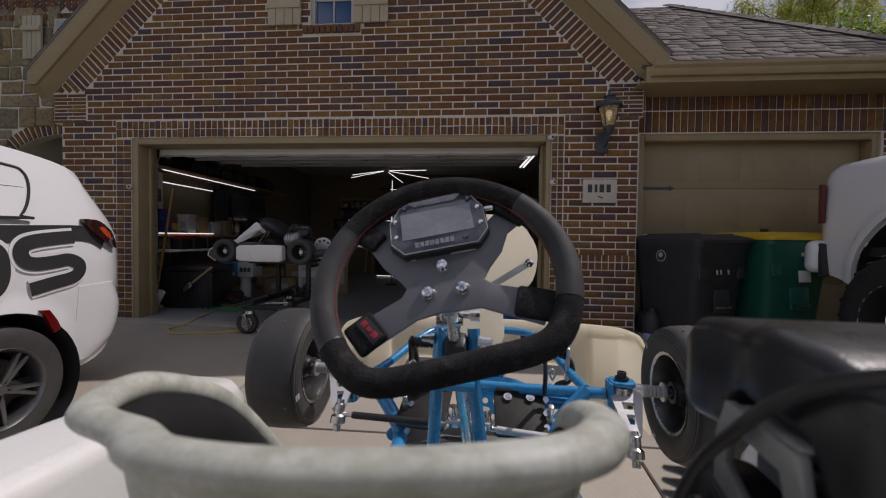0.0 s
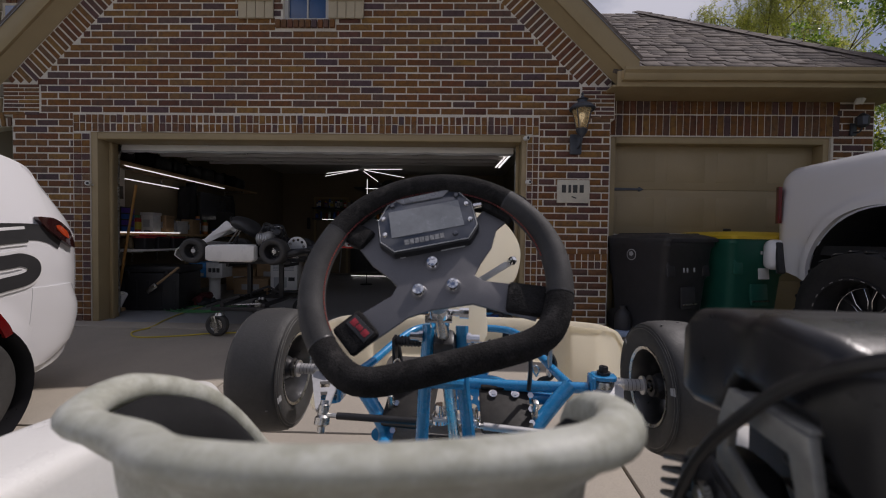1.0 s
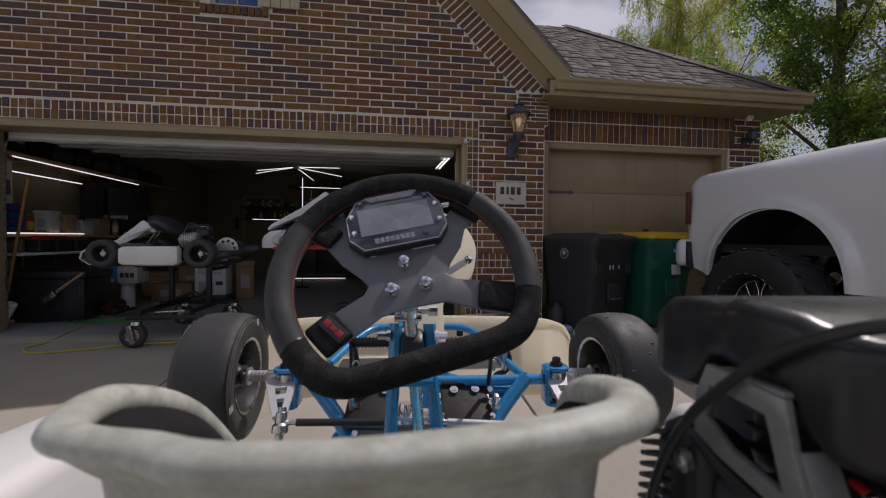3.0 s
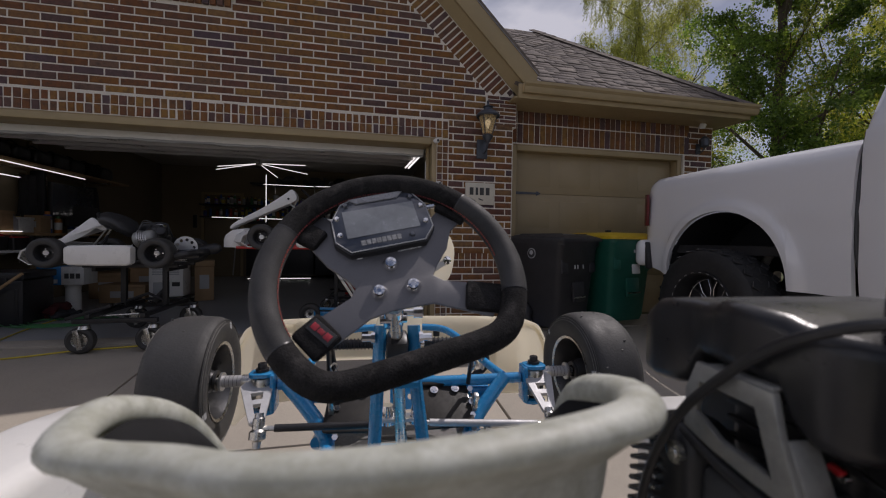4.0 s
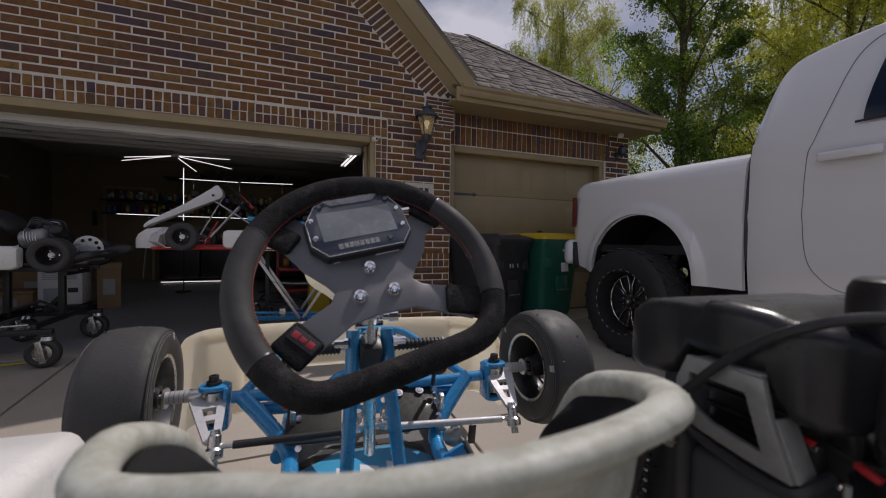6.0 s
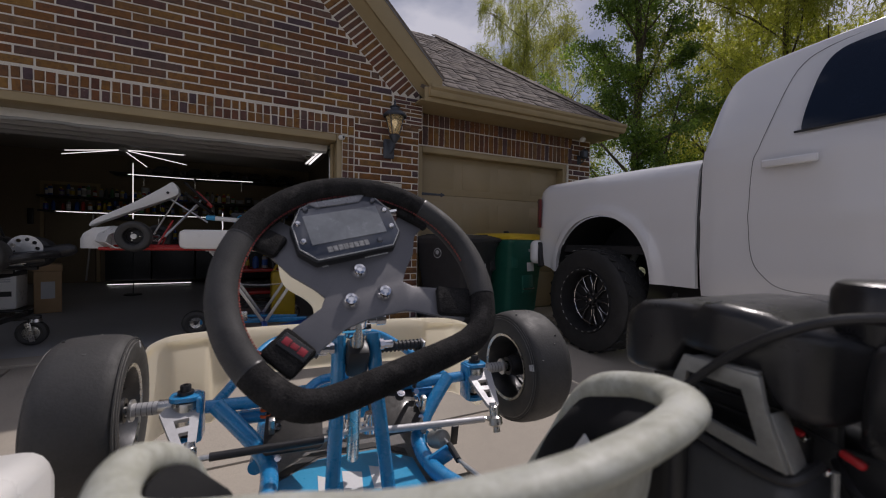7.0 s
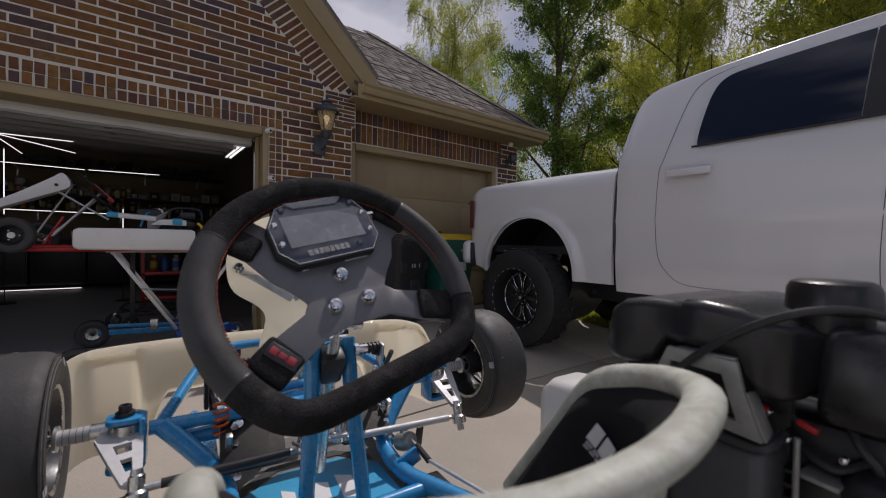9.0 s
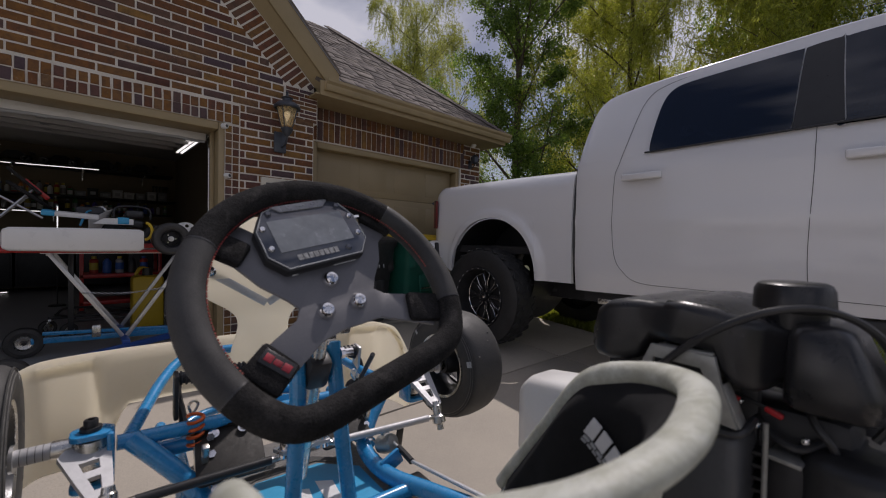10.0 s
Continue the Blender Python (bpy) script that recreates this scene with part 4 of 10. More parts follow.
def front_wheel(side):
    """Wheel with tyre, dish, lugs and spindle nut; the axis lies along x."""
    m = pose(side * 0.4075 - 0.001, 0.0, AXLE_Z, 0, 0, 4) @ pose(0, 0, 0, 0, 90 * side, 0)
    tyre = part("front_tyre", slick_tyre(TYRE_R, TYRE_W), M_RUBBER, kart, "worn smooth black slick tyre", m)
    for rr, zz in ((0.868, 0.0522), (0.905, 0.0502)):
        for f in (-1, 1):
            part("sidewall_line", tube([(TYRE_R * rr * math.cos(q * 0.1309), TYRE_R * rr * math.sin(q * 0.1309), f * zz) for q in range(48)], 0.0006, 4, closed=True), M_LINE, tyre)
    dust = random.Random(11)
    for k in range(16):
        a, zz = dust.uniform(0, 6.28), dust.uniform(-0.037, 0.037)
        part("rubber_crumb", box((TYRE_R * 0.995 * math.cos(a), TYRE_R * 0.995 * math.sin(a), zz), (0.003, 0.0022, 0.005), 0.0008, (0, 0, math.degrees(a)), 1), M_LINE if k % 2 else M_VINYL, tyre)
    rim = part("rim", kart_rim(TYRE_R, TYRE_W), M_RIM_DARK, tyre, "dark magnesium rim")
    gaps = [[(r * math.cos(a), r * math.sin(a)) for r, a in ((0.030, a0), (0.056, a0 - 0.12), (0.058, a0 + 0.42), (0.056, a0 + 0.92), (0.030, a0 + 0.80))] for a0 in (0.2, 0.2 + 2 * math.pi / 3, 0.2 + 4 * math.pi / 3)]
    part("dish", plate(circle(0.0625, 40), 0.007, 0.0, holes=gaps), M_BLACK_STEEL, tyre, "dark spoked wheel centre", pose(0, 0, 0.022))
    part("hub", lathe([(0.012, -0.040), (0.020, -0.040), (0.021, -0.036), (0.018, -0.034), (0.025, -0.022), (0.026, 0.024), (0.012, 0.036), (0, 0.036)], 24), M_BLACK_STEEL, tyre, "black wheel hub")
    part("rim_lip", lathe([(TYRE_R * 0.55, -0.0465), (TYRE_R * 0.595, -0.0485), (TYRE_R * 0.59, -0.0447), (TYRE_R * 0.55, -0.0435)], 40, closed=True), M_STEEL, tyre, "bare metal rim lip")
    for k in range(3):
        a = 2 * math.pi * k / 3 + 0.4
        part("lug", lathe([(0, -0.014), (0.006, -0.014), (0.0065, 0.006), (0, 0.006)], 8, pose(0.028 * math.cos(a), 0.028 * math.sin(a), 0.020)), M_CHROME, tyre)
    for k, (a0, w) in enumerate(((0.3, 0.10), (2.2, 0.07), (4.4, 0.12))):
        lab = loft([[((TYRE_R * rr) * math.cos(a), (TYRE_R * rr) * math.sin(a), -0.053 * zz - 0.0006) for rr, zz in ((0.80, 1.0), (0.90, 0.965))] for a in (a0, a0 + w / 2, a0 + w)], closed=False)
        part("sidewall_mark", lab, M_GREY_BAR, tyre, "pale sidewall label")
    ring = lathe([(TYRE_R * 0.925, -0.0502), (TYRE_R * 0.94, -0.0490), (TYRE_R * 0.935, -0.048), (TYRE_R * 0.92, -0.0490)], 48, closed=True)
    part("sidewall_ridge", ring, M_RUBBER, tyre)
    return tyre


for sd in (-1, 1):
    front_wheel(sd)

M_SPACER = surface("satin_alloy", (0.50, 0.50, 0.51), 0.55, metal=0.4, vary=0.08, scale=30)
# kingpin brackets, stub axles, arms and tie rods
for sd in (-1, 1):
    kx, ky = sd * 0.2755 - 0.003, -0.018
    part("kingpin_yoke", plate(soft_rect(0.046, 0.042, 0.014), 0.008, 0.0015), M_BLUE, kart, "blue welded kingpin yoke", pose(kx, ky, 0.729))
    part("lower_ear", plate(soft_rect(0.046, 0.042, 0.014), 0.008, 0.0015), M_BLUE, kart, m=pose(kx, ky, 0.657))
    part("yoke_web", box((kx - sd * 0.022, ky, 0.693), (0.009, 0.040, 0.076), 0.004), M_BLUE, kart)
    part("kingpin_bolt", lathe([(0, 0.004), (0.004, 0.003), (0.0045, 0.0105), (0.0075, 0.0105), (0.0085, 0.009), (0.0085, 0.0), (0.0125, 0.0), (0.0125, -0.005), (0.008, -0.005), (0.008, -0.092), (0, -0.092)], 14, pose(kx, ky, 0.739)), M_BLACK_STEEL, kart, "black cap bolt")
    part("spindle_barrel", lathe([(0, 0.026), (0.019, 0.026), (0.021, 0.020), (0.021, -0.020), (0.019, -0.026), (0, -0.026)], 18, pose(kx, ky, 0.696)), M_STEEL, kart)
    part("stub_axle", lathe([(0, 0.0), (0.0125, 0.0), (0.0125, 0.03), (0.0085, 0.032), (0.0085, 0.115), (0, 0.115)], 16, pose(kx + sd * 0.012, -0.002, AXLE_Z, 0, 90 * sd, 0)), M_STEEL, kart, "bright steel stub axle")
    part("axle_sleeve", lathe([(0.008, 0), (0.0112, 0.0), (0.0112, 0.046), (0.008, 0.046)], 24, pose(kx + sd * 0.036, -0.002, AXLE_Z, 0, 90 * sd, 0), closed=True), M_SPACER, kart, "stack of thin alloy spacers")
    # black rings paint the shaded grooves between spacers onto the plain sleeve
    for k in range(5):
        part("spacer_edge", lathe([(0.008, 0), (0.01135, 0.0), (0.01135, 0.0007), (0.008, 0.0007)], 24, pose(kx + sd * (0.042 + 0.0075 * k), -0.002, AXLE_Z, 0, 90 * sd, 0), closed=True), M_BLACK_STEEL, kart)
    part("spacer_washer", lathe([(0.009, 0), (0.018, 0.0), (0.018, 0.004), (0.009, 0.004)], 22, pose(kx + sd * 0.078, -0.002, AXLE_Z, 0, 90 * sd, 0), closed=True), M_ALU, kart)
    arm_out = [(-0.029, 0.006), (-0.020, 0.016), (0.020, 0.016), (0.029, 0.006), (0.021, -0.036), (0.012, -0.080), (0.0, -0.090), (-0.012, -0.080), (-0.021, -0.036)]
    hole_a = [(-0.011, -0.014), (0.011, -0.014), (0.009, -0.030), (-0.009, -0.030)]
    hole_b = [(-0.007, -0.041), (0.007, -0.041), (0.004, -0.062), (-0.004, -0.062)]
    part("steering_arm", plate(arm_out, 0.008, 0.0, holes=(hole_a, hole_b)), M_SPACER, kart, "drilled aluminium steering arm", pose(kx + sd * 0.004, ky - 0.018, 0.706, 27, 0, 16 if sd < 0 else -4))
    ex_, ey_ = kx + (0.022 if sd < 0 else -0.002), -0.114
    part("rod_end", join(lathe([(0, 0.022), (0.007, 0.022), (0.008, 0.015), (0.010, 0.013), (0.010, -0.004), (0.014, -0.008), (0.014, -0.020), (0.007, -0.024), (0.007, -0.034), (0, -0.034)], 14, pose(ex_, ey_, 0.668 if sd < 0 else 0.656, -20, 0, 0))), M_STEEL, kart, "zinc plated rod end")
COL_LOW = Vector((-0.010, -0.118, 0.668))
for sd, mat_, lab in ((-1, M_BLACK_STEEL, "black tie rod"), (1, M_SPACER, "polished aluminium tie rod")):
    a = Vector((-0.251 if sd < 0 else 0.267, -0.116, 0.665 if sd < 0 else 0.649))
    b = COL_LOW + Vector((sd * 0.030, 0.0, -0.004))
    d = (b - a).normalized()
    part("tie_rod", tube([a + d * 0.022, b - d * 0.02], 0.0064, 12), mat_, kart, lab)
    part("rod_thread", rod(a, a + d * 0.03, 0.0045, 8), M_STEEL, kart)
    part("rod_thread", rod(b - d * 0.03, b, 0.0045, 8), M_STEEL, kart)

# steering column with its blade of rod-end holes and blue uprights
HUB = Vector((-0.029, -0.2935, 0.9352))
WN = Vector((-0.003, -0.820, 0.573)).normalized()
HUB_BACK = HUB - WN * 0.055
part("steering_column", tube([HUB_BACK, HUB_BACK.lerp(COL_LOW, 0.25), COL_LOW + Vector((0, 0.012, -0.05))], 0.0105, 12), M_STEEL, kart)
part("column_blade", plate([(-0.038, -0.02), (0.038, -0.02), (0.045, 0.012), (0.02, 0.022), (-0.02, 0.022), (-0.045, 0.012)], 0.006, 0.001), M_ALU, kart, m=pose(COL_LOW.x, COL_LOW.y, COL_LOW.z + 0.006, -10, 0, 0))
for dx in (-0.026, 0.028):
    part("joint_bolt", lathe([(0, 0.02), (0.010, 0.02), (0.0125, 0.012), (0.0125, 0.0), (0.016, -0.004), (0.016, -0.012), (0, -0.012)], 14, pose(COL_LOW.x + dx, COL_LOW.y - 0.004, COL_LOW.z + 0.012)), M_CHROME, kart)
bear = HUB_BACK.lerp(COL_LOW, 0.34)
part("column_bearing", box(bear, (0.034, 0.036, 0.052), 0.008, (30, 0, 0)), M_VINYL, kart, "black nylon bearing block")
for dx in (-0.034, 0.034):
    part("bearing_bolt", lathe([(0, 0.02), (0.006, 0.02), (0.006, 0.006), (0.0085, 0.006), (0.0085, 0.0), (0, 0.0)], 8, pose(bear.x + dx, bear.y - 0.005, bear.z + 0.018, 0, 90 if dx > 0 else -90, 0)), M_CHROME, kart)
for sd in (-1, 1):
    p0 = Vector((bear.x + sd * 0.026, bear.y + 0.004, bear.z + 0.035))
    p1 = Vector((bear.x + sd * 0.029, bear.y - 0.010, bear.z - 0.05))
    p2 = Vector((-0.014 + sd * 0.046, -0.215, 0.585))
    part("column_upright", tube([p0, p1, p1.lerp(p2, 0.5), p2], 0.0115, 10, squash=0.8), M_BLUE, kart, "flattened blue steering upright")
part("upright_link", rod((bear.x - 0.032, bear.y - 0.03, bear.z - 0.045), (bear.x + 0.032, bear.y - 0.03, bear.z - 0.045), 0.008), M_BLUE, kart)
# bell crank under the hub
part("hub_clevis", join(box(HUB_BACK + Vector((0, 0.012, -0.022)), (0.030, 0.018, 0.05), 0.006, (35, 0, 0)), lathe([(0, 0.02), (0.006, 0.02), (0.007, -0.02), (0, -0.02)], 10, pose(HUB_BACK.x, HUB_BACK.y + 0.012, HUB_BACK.z - 0.028, 0, 90, 0))), M_CHROME, kart, "polished steering hub tilt joint")
part("clamp_bolt", lathe([(0, 0.014), (0.008, 0.014), (0.008, 0), (0.005, 0), (0.005, -0.03), (0, -0.03)], 8, pose(HUB_BACK.x + 0.03, HUB_BACK.y + 0.02, HUB_BACK.z - 0.02, 0, 90, 0)), M_CHROME, kart)

# frame tubes
RAIL = 0.0145


def frame_tube(pts, r=RAIL, n=5):
    return part("frame_tube", tube(glide(pts, n), r, 12), M_BLUE, kart, "blue powder-coated steel tube")


frame_tube([(-0.250, -0.016, 0.706), (-0.13, -0.006, 0.700), (-0.02, 0.002, 0.695)], 0.0112)
frame_tube([(0.244, -0.016, 0.704), (0.12, -0.006, 0.698), (-0.02, 0.002, 0.695)], 0.0112)
for sd in (-1, 1):
    o = -0.012
    frame_tube([(sd * 0.222 + o, -0.016, 0.708), (sd * 0.188 + o, -0.032, 0.674), (sd * 0.154 + o, -0.052, 0.638), (sd * 0.134 + o, -0.078, 0.610), (sd * 0.138 + o, -0.16, 0.597), (sd * 0.172 + o, -0.25, 0.597), (sd * 0.215 + o, -0.36, 0.597), (sd * 0.235 + o, -0.50, 0.597), (sd * 0.235 + o, -0.92, 0.597)], RAIL)
    frame_tube([(sd * 0.156 + o, -0.06, 0.606), (sd * 0.150 + o, 0.06, 0.597), (sd * 0.148 + o, 0.16, 0.597), (sd * 0.13 + o, 0.26, 0.600)], 0.0125)
    frame_tube([(sd * 0.225 + o, 0.008, 0.700), (sd * 0.205 + o, 0.09, 0.706), (sd * 0.172 + o, 0.19, 0.728), (sd * 0.135 + o, 0.262, 0.744), (sd * 0.085 + o, 0.285, 0.748), (0.0 + o, 0.287, 0.748)], 0.0098)
    frame_tube([(sd * 0.180 + o, -0.02, 0.655), (sd * 0.188 + o, 0.08, 0.640), (sd * 0.175 + o, 0.20, 0.632)], 0.009)
frame_tube([(-0.142, 0.258, 0.600), (-0.09, 0.292, 0.605), (-0.012, 0.30, 0.606), (0.066, 0.292, 0.605), (0.118, 0.258, 0.600)], 0.010)
frame_tube([(-0.165, -0.21, 0.590), (0.14, -0.21, 0.590)], 0.0125, 2)
frame_tube([(-0.10, 0.02, 0.668), (-0.06, 0.06, 0.700), (0.0, 0.068, 0.706), (0.05, 0.06, 0.700)], 0.010)
for sd in (-1, 1):
    part("frame_plug", rod((sd * 0.19 - 0.012, 0.0, 0.672), (sd * 0.135 - 0.012, 0.0, 0.672), 0.0125, 12), M_BLUE, kart)
    part("eyelet", tube(glide([(sd * 0.15, 0.03, 0.706), (sd * 0.156, 0.03, 0.722), (sd * 0.148, 0.03, 0.730), (sd * 0.142, 0.03, 0.722), (sd * 0.15, 0.03, 0.707)], 4), 0.0022, 6), M_STEEL, kart)
# punched blue bracket before the column
br_holes = [circle(0.006, 10, (-0.022 + 0.022 * i, -0.012 + 0.024 * j)) for i in range(3) for j in range(2)]
part("floor_bracket", plate(soft_rect(0.085, 0.075, 0.012), 0.004, 0.0, holes=br_holes), M_BLUE, kart, "punched blue bracket", pose(0.012, 0.025, 0.668, 62, 0, 0))

# floor tray with graphics
tray = part("floor_tray", plate(soft_rect(0.30, 0.62, 0.03), 0.003, 0.001), M_TRAY_GREY, kart, "speckled grey floor tray with blue graphics", pose(-0.010, -0.20, 0.578))
part("tray_graphic", plate([(-0.13, 0.10), (-0.05, 0.155), (0.06, 0.155), (0.12, 0.10), (0.12, -0.02), (-0.13, -0.06)], 0.0008), M_LIGHT_BLUE, tray, "blue printed panel", pose(0, 0.02, 0.0027))
part("tray_graphic", plate([(-0.115, 0.115), (-0.05, 0.165), (0.06, 0.165), (0.115, 0.115), (0.115, 0.138), (0.06, 0.185), (-0.06, 0.185), (-0.125, 0.13)], 0.0008), M_BLACK_BAR, tray, "black border", pose(0, 0.02, 0.0030))
for k, (xx, ww) in enumerate(((-0.060, 0.018), (-0.020, 0.030), (0.030, 0.024))):
    part("tray_graphic", plate([(xx, 0.03), (xx + ww, 0.02), (xx + ww * 1.3, 0.085), (xx + ww * 0.2, 0.10)], 0.0008), M_WHITE_BAR, tray, "white printed shape", pose(0, 0.02, 0.0035))
part("tray_graphic", plate([(0.04, -0.03), (0.075, 0.0), (0.135, -0.15), (0.10, -0.15)], 0.0008), M_WHITE_BAR, tray, "white stripe", pose(0, 0.02, 0.0029))
part("tray_graphic", plate([(-0.02, -0.04), (0.025, -0.02), (0.095, -0.15), (0.05, -0.15)], 0.0008), M_LIGHT_BLUE, tray, "blue stripe", pose(0, 0.02, 0.0032))

# carbon heel plates with bolts
for sd, cx in ((-1, -0.105), (1, 0.082)):
    low = 0.017
    hp = part("heel_plate", plate(soft_rect(0.098, 0.135 - 2 * low, 0.008), 0.006, 0.0012), M_CARBON, kart, "dark carbon heel plate", pose(cx, -0.060 + 0.85 * low, 0.655 + 0.53 * low, 32, 0, sd * 4))
    part("plate_lip", box((0, 0.064 - low, 0.006), (0.092, 0.010, 0.010), 0.004), M_CARBON, hp)
    for dx in (-0.022, 0.022):
        part("bolt", bolt(0.0085, 0.007, pose(dx, 0.048 - low, 0.003)), M_CHROME, hp)
    part("brace", rod((sd * 0.046, 0.05 - low, -0.002), (sd * 0.044, -0.02, -0.05), 0.005, 8), M_STEEL, hp)

# pedals
for sd in (-1, 1):
    x0, x1 = (-0.165, -0.052) if sd < 0 else (0.048, 0.184)
    pd = part("pedal", tube([(x0, 0.10, 0.752), (x1, 0.10, 0.752)], 0.0105, 12), M_BLACK_STEEL, kart, "black ribbed foot pedal")
    for k in range(14):
        xx = x0 + (x1 - x0) * (k + 0.5) / 14
        part("rib", lathe([(0.0105, -0.0017), (0.0132, -0.0012), (0.0132, 0.0012), (0.0105, 0.0017)], 12, pose(xx, 0.10, 0.752, 0, 90, 0), closed=True), M_BLACK_STEEL, pd)
    xe = x0 if sd < 0 else x1
    part("pedal_arm", box((xe + sd * 0.004, 0.098, 0.722), (0.008, 0.030, 0.085), 0.003, (8, 0, 0)), M_BLACK_STEEL if sd < 0 else M_ALU, kart)
    if sd < 0:
        part("pedal_arm", tube(glide([(xe, 0.105, 0.745), (xe, 0.125, 0.715), (xe + 0.008, 0.115, 0.675), (xe + 0.012, 0.085, 0.625)], 4), 0.007, 8), M_BLACK_STEEL, kart)
    else:
        part("pedal_arm", tube(glide([(xe - 0.012, 0.100, 0.742), (xe + 0.008, 0.102, 0.732), (xe + 0.016, 0.100, 0.708), (xe + 0.006, 0.096, 0.684), (xe - 0.018, 0.090, 0.674), (xe - 0.024, 0.06, 0.640)], 5), 0.0095, 10, squash=0.7), M_BLACK_STEEL, kart, "black hooked pedal arm")
    xi = x1 if sd < 0 else x0
    part("pedal_tip", lathe([(0, 0.02), (0.008, 0.018), (0.008, -0.002), (0, -0.002)], 10, pose(xi, 0.10, 0.752, 0, 90 * -sd, 0)), M_CHROME, kart)

# uprights of the nose panel and its V of flat bars
part("panel_bracket", box((0.012, 0.115, 0.715), (0.020, 0.006, 0.10), 0.003, (-10, 0, 0)), M_STEEL, kart)
for z in (0.69, 0.735):
    part("bracket_bolt", bolt(0.008, 0.007, pose(0.012, 0.108, z, 80, 0, 0)), M_CHROME, kart)
nas = [(-0.062, 0.0), (0.042, 0.0), (0.046, 0.085), (0.062, 0.118), (0.108, 0.150), (0.122, 0.195), (0.118, 0.245), (0.085, 0.295), (0.040, 0.320), (-0.050, 0.320), (-0.095, 0.295), (-0.128, 0.245), (-0.132, 0.195), (-0.118, 0.150), (-0.072, 0.118), (-0.056, 0.085)]
nb = plate([(v.x, v.y) for v in glide([(a_, b_, 0) for a_, b_ in nas], 4, True)], 0.005, 0.0015)
for v in nb.verts:
    v.co.z += -1.2 * v.co.x ** 2 + 0.35 * (v.co.y - 0.1) ** 2
part("nose_panel", nb, M_CREAM, kart, "cream moulded plastic steering fairing", pose(-0.002, 0.165, 0.745, 104, 0, 0))
for sd in (-1, 1):
    part("flat_bar", box((0, 0, 0), (0.135, 0.004, 0.016), 0.0015), M_ALU, kart, "flat aluminium support bar", pose(sd * 0.058 - 0.006, 0.128, 0.912, 0, sd * -33, 0))
    part("bar_bolt", lathe([(0, 0.012), (0.010, 0.010), (0.011, 0.0), (0.006, -0.012), (0, -0.012)], 12, pose(sd * 0.108 - 0.006, 0.122, 0.946, 90, 0, 0)), M_CHROME, kart)

# nose spoiler, seen from behind
def nose():
    rows = []
    prof = [(0.028, 0.0), (0.012, 0.010), (0.0, 0.035), (-0.004, 0.11), (0.002, 0.19), (0.012, 0.228), (0.024, 0.240), (0.036, 0.236), (0.042, 0.222)]
    N = 90

    def ease(v):
        v = min(1.0, max(0.0, v))
        return v * v * (3 - 2 * v)

    for i in range(N + 1):
        s = -1 + 2 * i / N
        x = 0.405 * math.sin(s * math.pi / 2 * 0.97) / math.sin(math.pi / 2 * 0.97)
        e = abs(s)
        y = 0.330 - 0.030 * e ** 2 - 0.115 * max(0, (e - 0.72) / 0.28) ** 1.8
        cave = 0.034 * ease((abs(x) - 0.272) / 0.026) * ease((0.400 - abs(x)) / 0.012)
        lift = 0.112 * ease((0.285 - abs(x)) / 0.055)
        top = 1.0 - 0.07 * e ** 3 - 0.20 * max(0, (e - 0.90) / 0.10) ** 2
        rows.append([(x, y + d + (cave if 0.02 < h < 0.20 else 0), 0.540 + lift + h * (top - lift / 0.24)) for d, h in prof])
    return thick(loft(rows, closed=False), 0.005)


part("nose_spoiler", nose(), M_CREAM, kart, "cream plastic nose spoiler", pose(-0.006, 0, -0.013), angle=60)
for sd in (-1, 1):
    part("nose_clip", box((sd * 0.10, 0.292, 0.735), (0.018, 0.012, 0.03), 0.003), M_BLACK_PLASTIC, kart)

# side pods
def pod():
    rows = []
    for y, w, z0, z1 in ((-0.235, 0.060, 0.64, 0.738), (-0.242, 0.088, 0.618, 0.758), (-0.262, 0.098, 0.600, 0.776), (-0.33, 0.108, 0.592, 0.784), (-0.45, 0.118, 0.588, 0.789), (-0.62, 0.122, 0.588, 0.792), (-0.80, 0.118, 0.592, 0.792), (-0.86, 0.10, 0.605, 0.790)):
        h = z1 - z0
        rr = min(0.022, h * 0.3)
        rows.append([(a, y, (z0 + z1) / 2 + b) for a, b in soft_rect(w, h, rr, 4)])
    return loft(rows)


for sd in (-1, 1):
    part("side_pod", pod(), M_WHITE, kart, "white plastic side pod", pose(sd * 0.388 - 0.015, -0.006, 0) if sd < 0 else pose(0.394, -0.024, -0.013), angle=50)

# brake cylinder and lever rod
part("brake_cylinder", lathe([(0, -0.020), (0.010, -0.020), (0.0155, -0.015), (0.0175, -0.006), (0.0175, 0.010), (0.0150, 0.018), (0.009, 0.021), (0, 0.021)], 22, pose(0.151, -0.110, 0.624, 70, 0, 25)), M_CAST, kart, "dull grey brake master cylinder")
part("brake_clevis", rod((0.150, -0.100, 0.641), (0.161, -0.140, 0.626), 0.0034, 8), M_STEEL, kart)
part("clevis_nut", lathe([(0, 0.006), (0.007, 0.006), (0.0075, 0), (0.007, -0.006), (0, -0.006)], 6, pose(0.152, -0.104, 0.640, 60, 0, 0)), M_STEEL, kart)
part("rod_sleeve", rod((0.161, -0.140, 0.626), (0.160, -0.185, 0.620), 0.0058, 10), M_BLACK_STEEL, kart, "dark sleeve on the brake rod")
part("brake_rod", rod((0.160, -0.182, 0.620), (0.200, -0.34, 0.617), 0.0034, 8), M_ALU, kart)
part("rod_tab", box((0.142, -0.147, 0.609), (0.040, 0.008, 0.030), 0.003, (0, -25, 0)), M_BLUE, kart, "blue welded tab")
part("brake_bracket", box((0.196, -0.085, 0.612), (0.016, 0.004, 0.042), 0.003, (10, 0, 0)), M_BLACK_STEEL, kart)
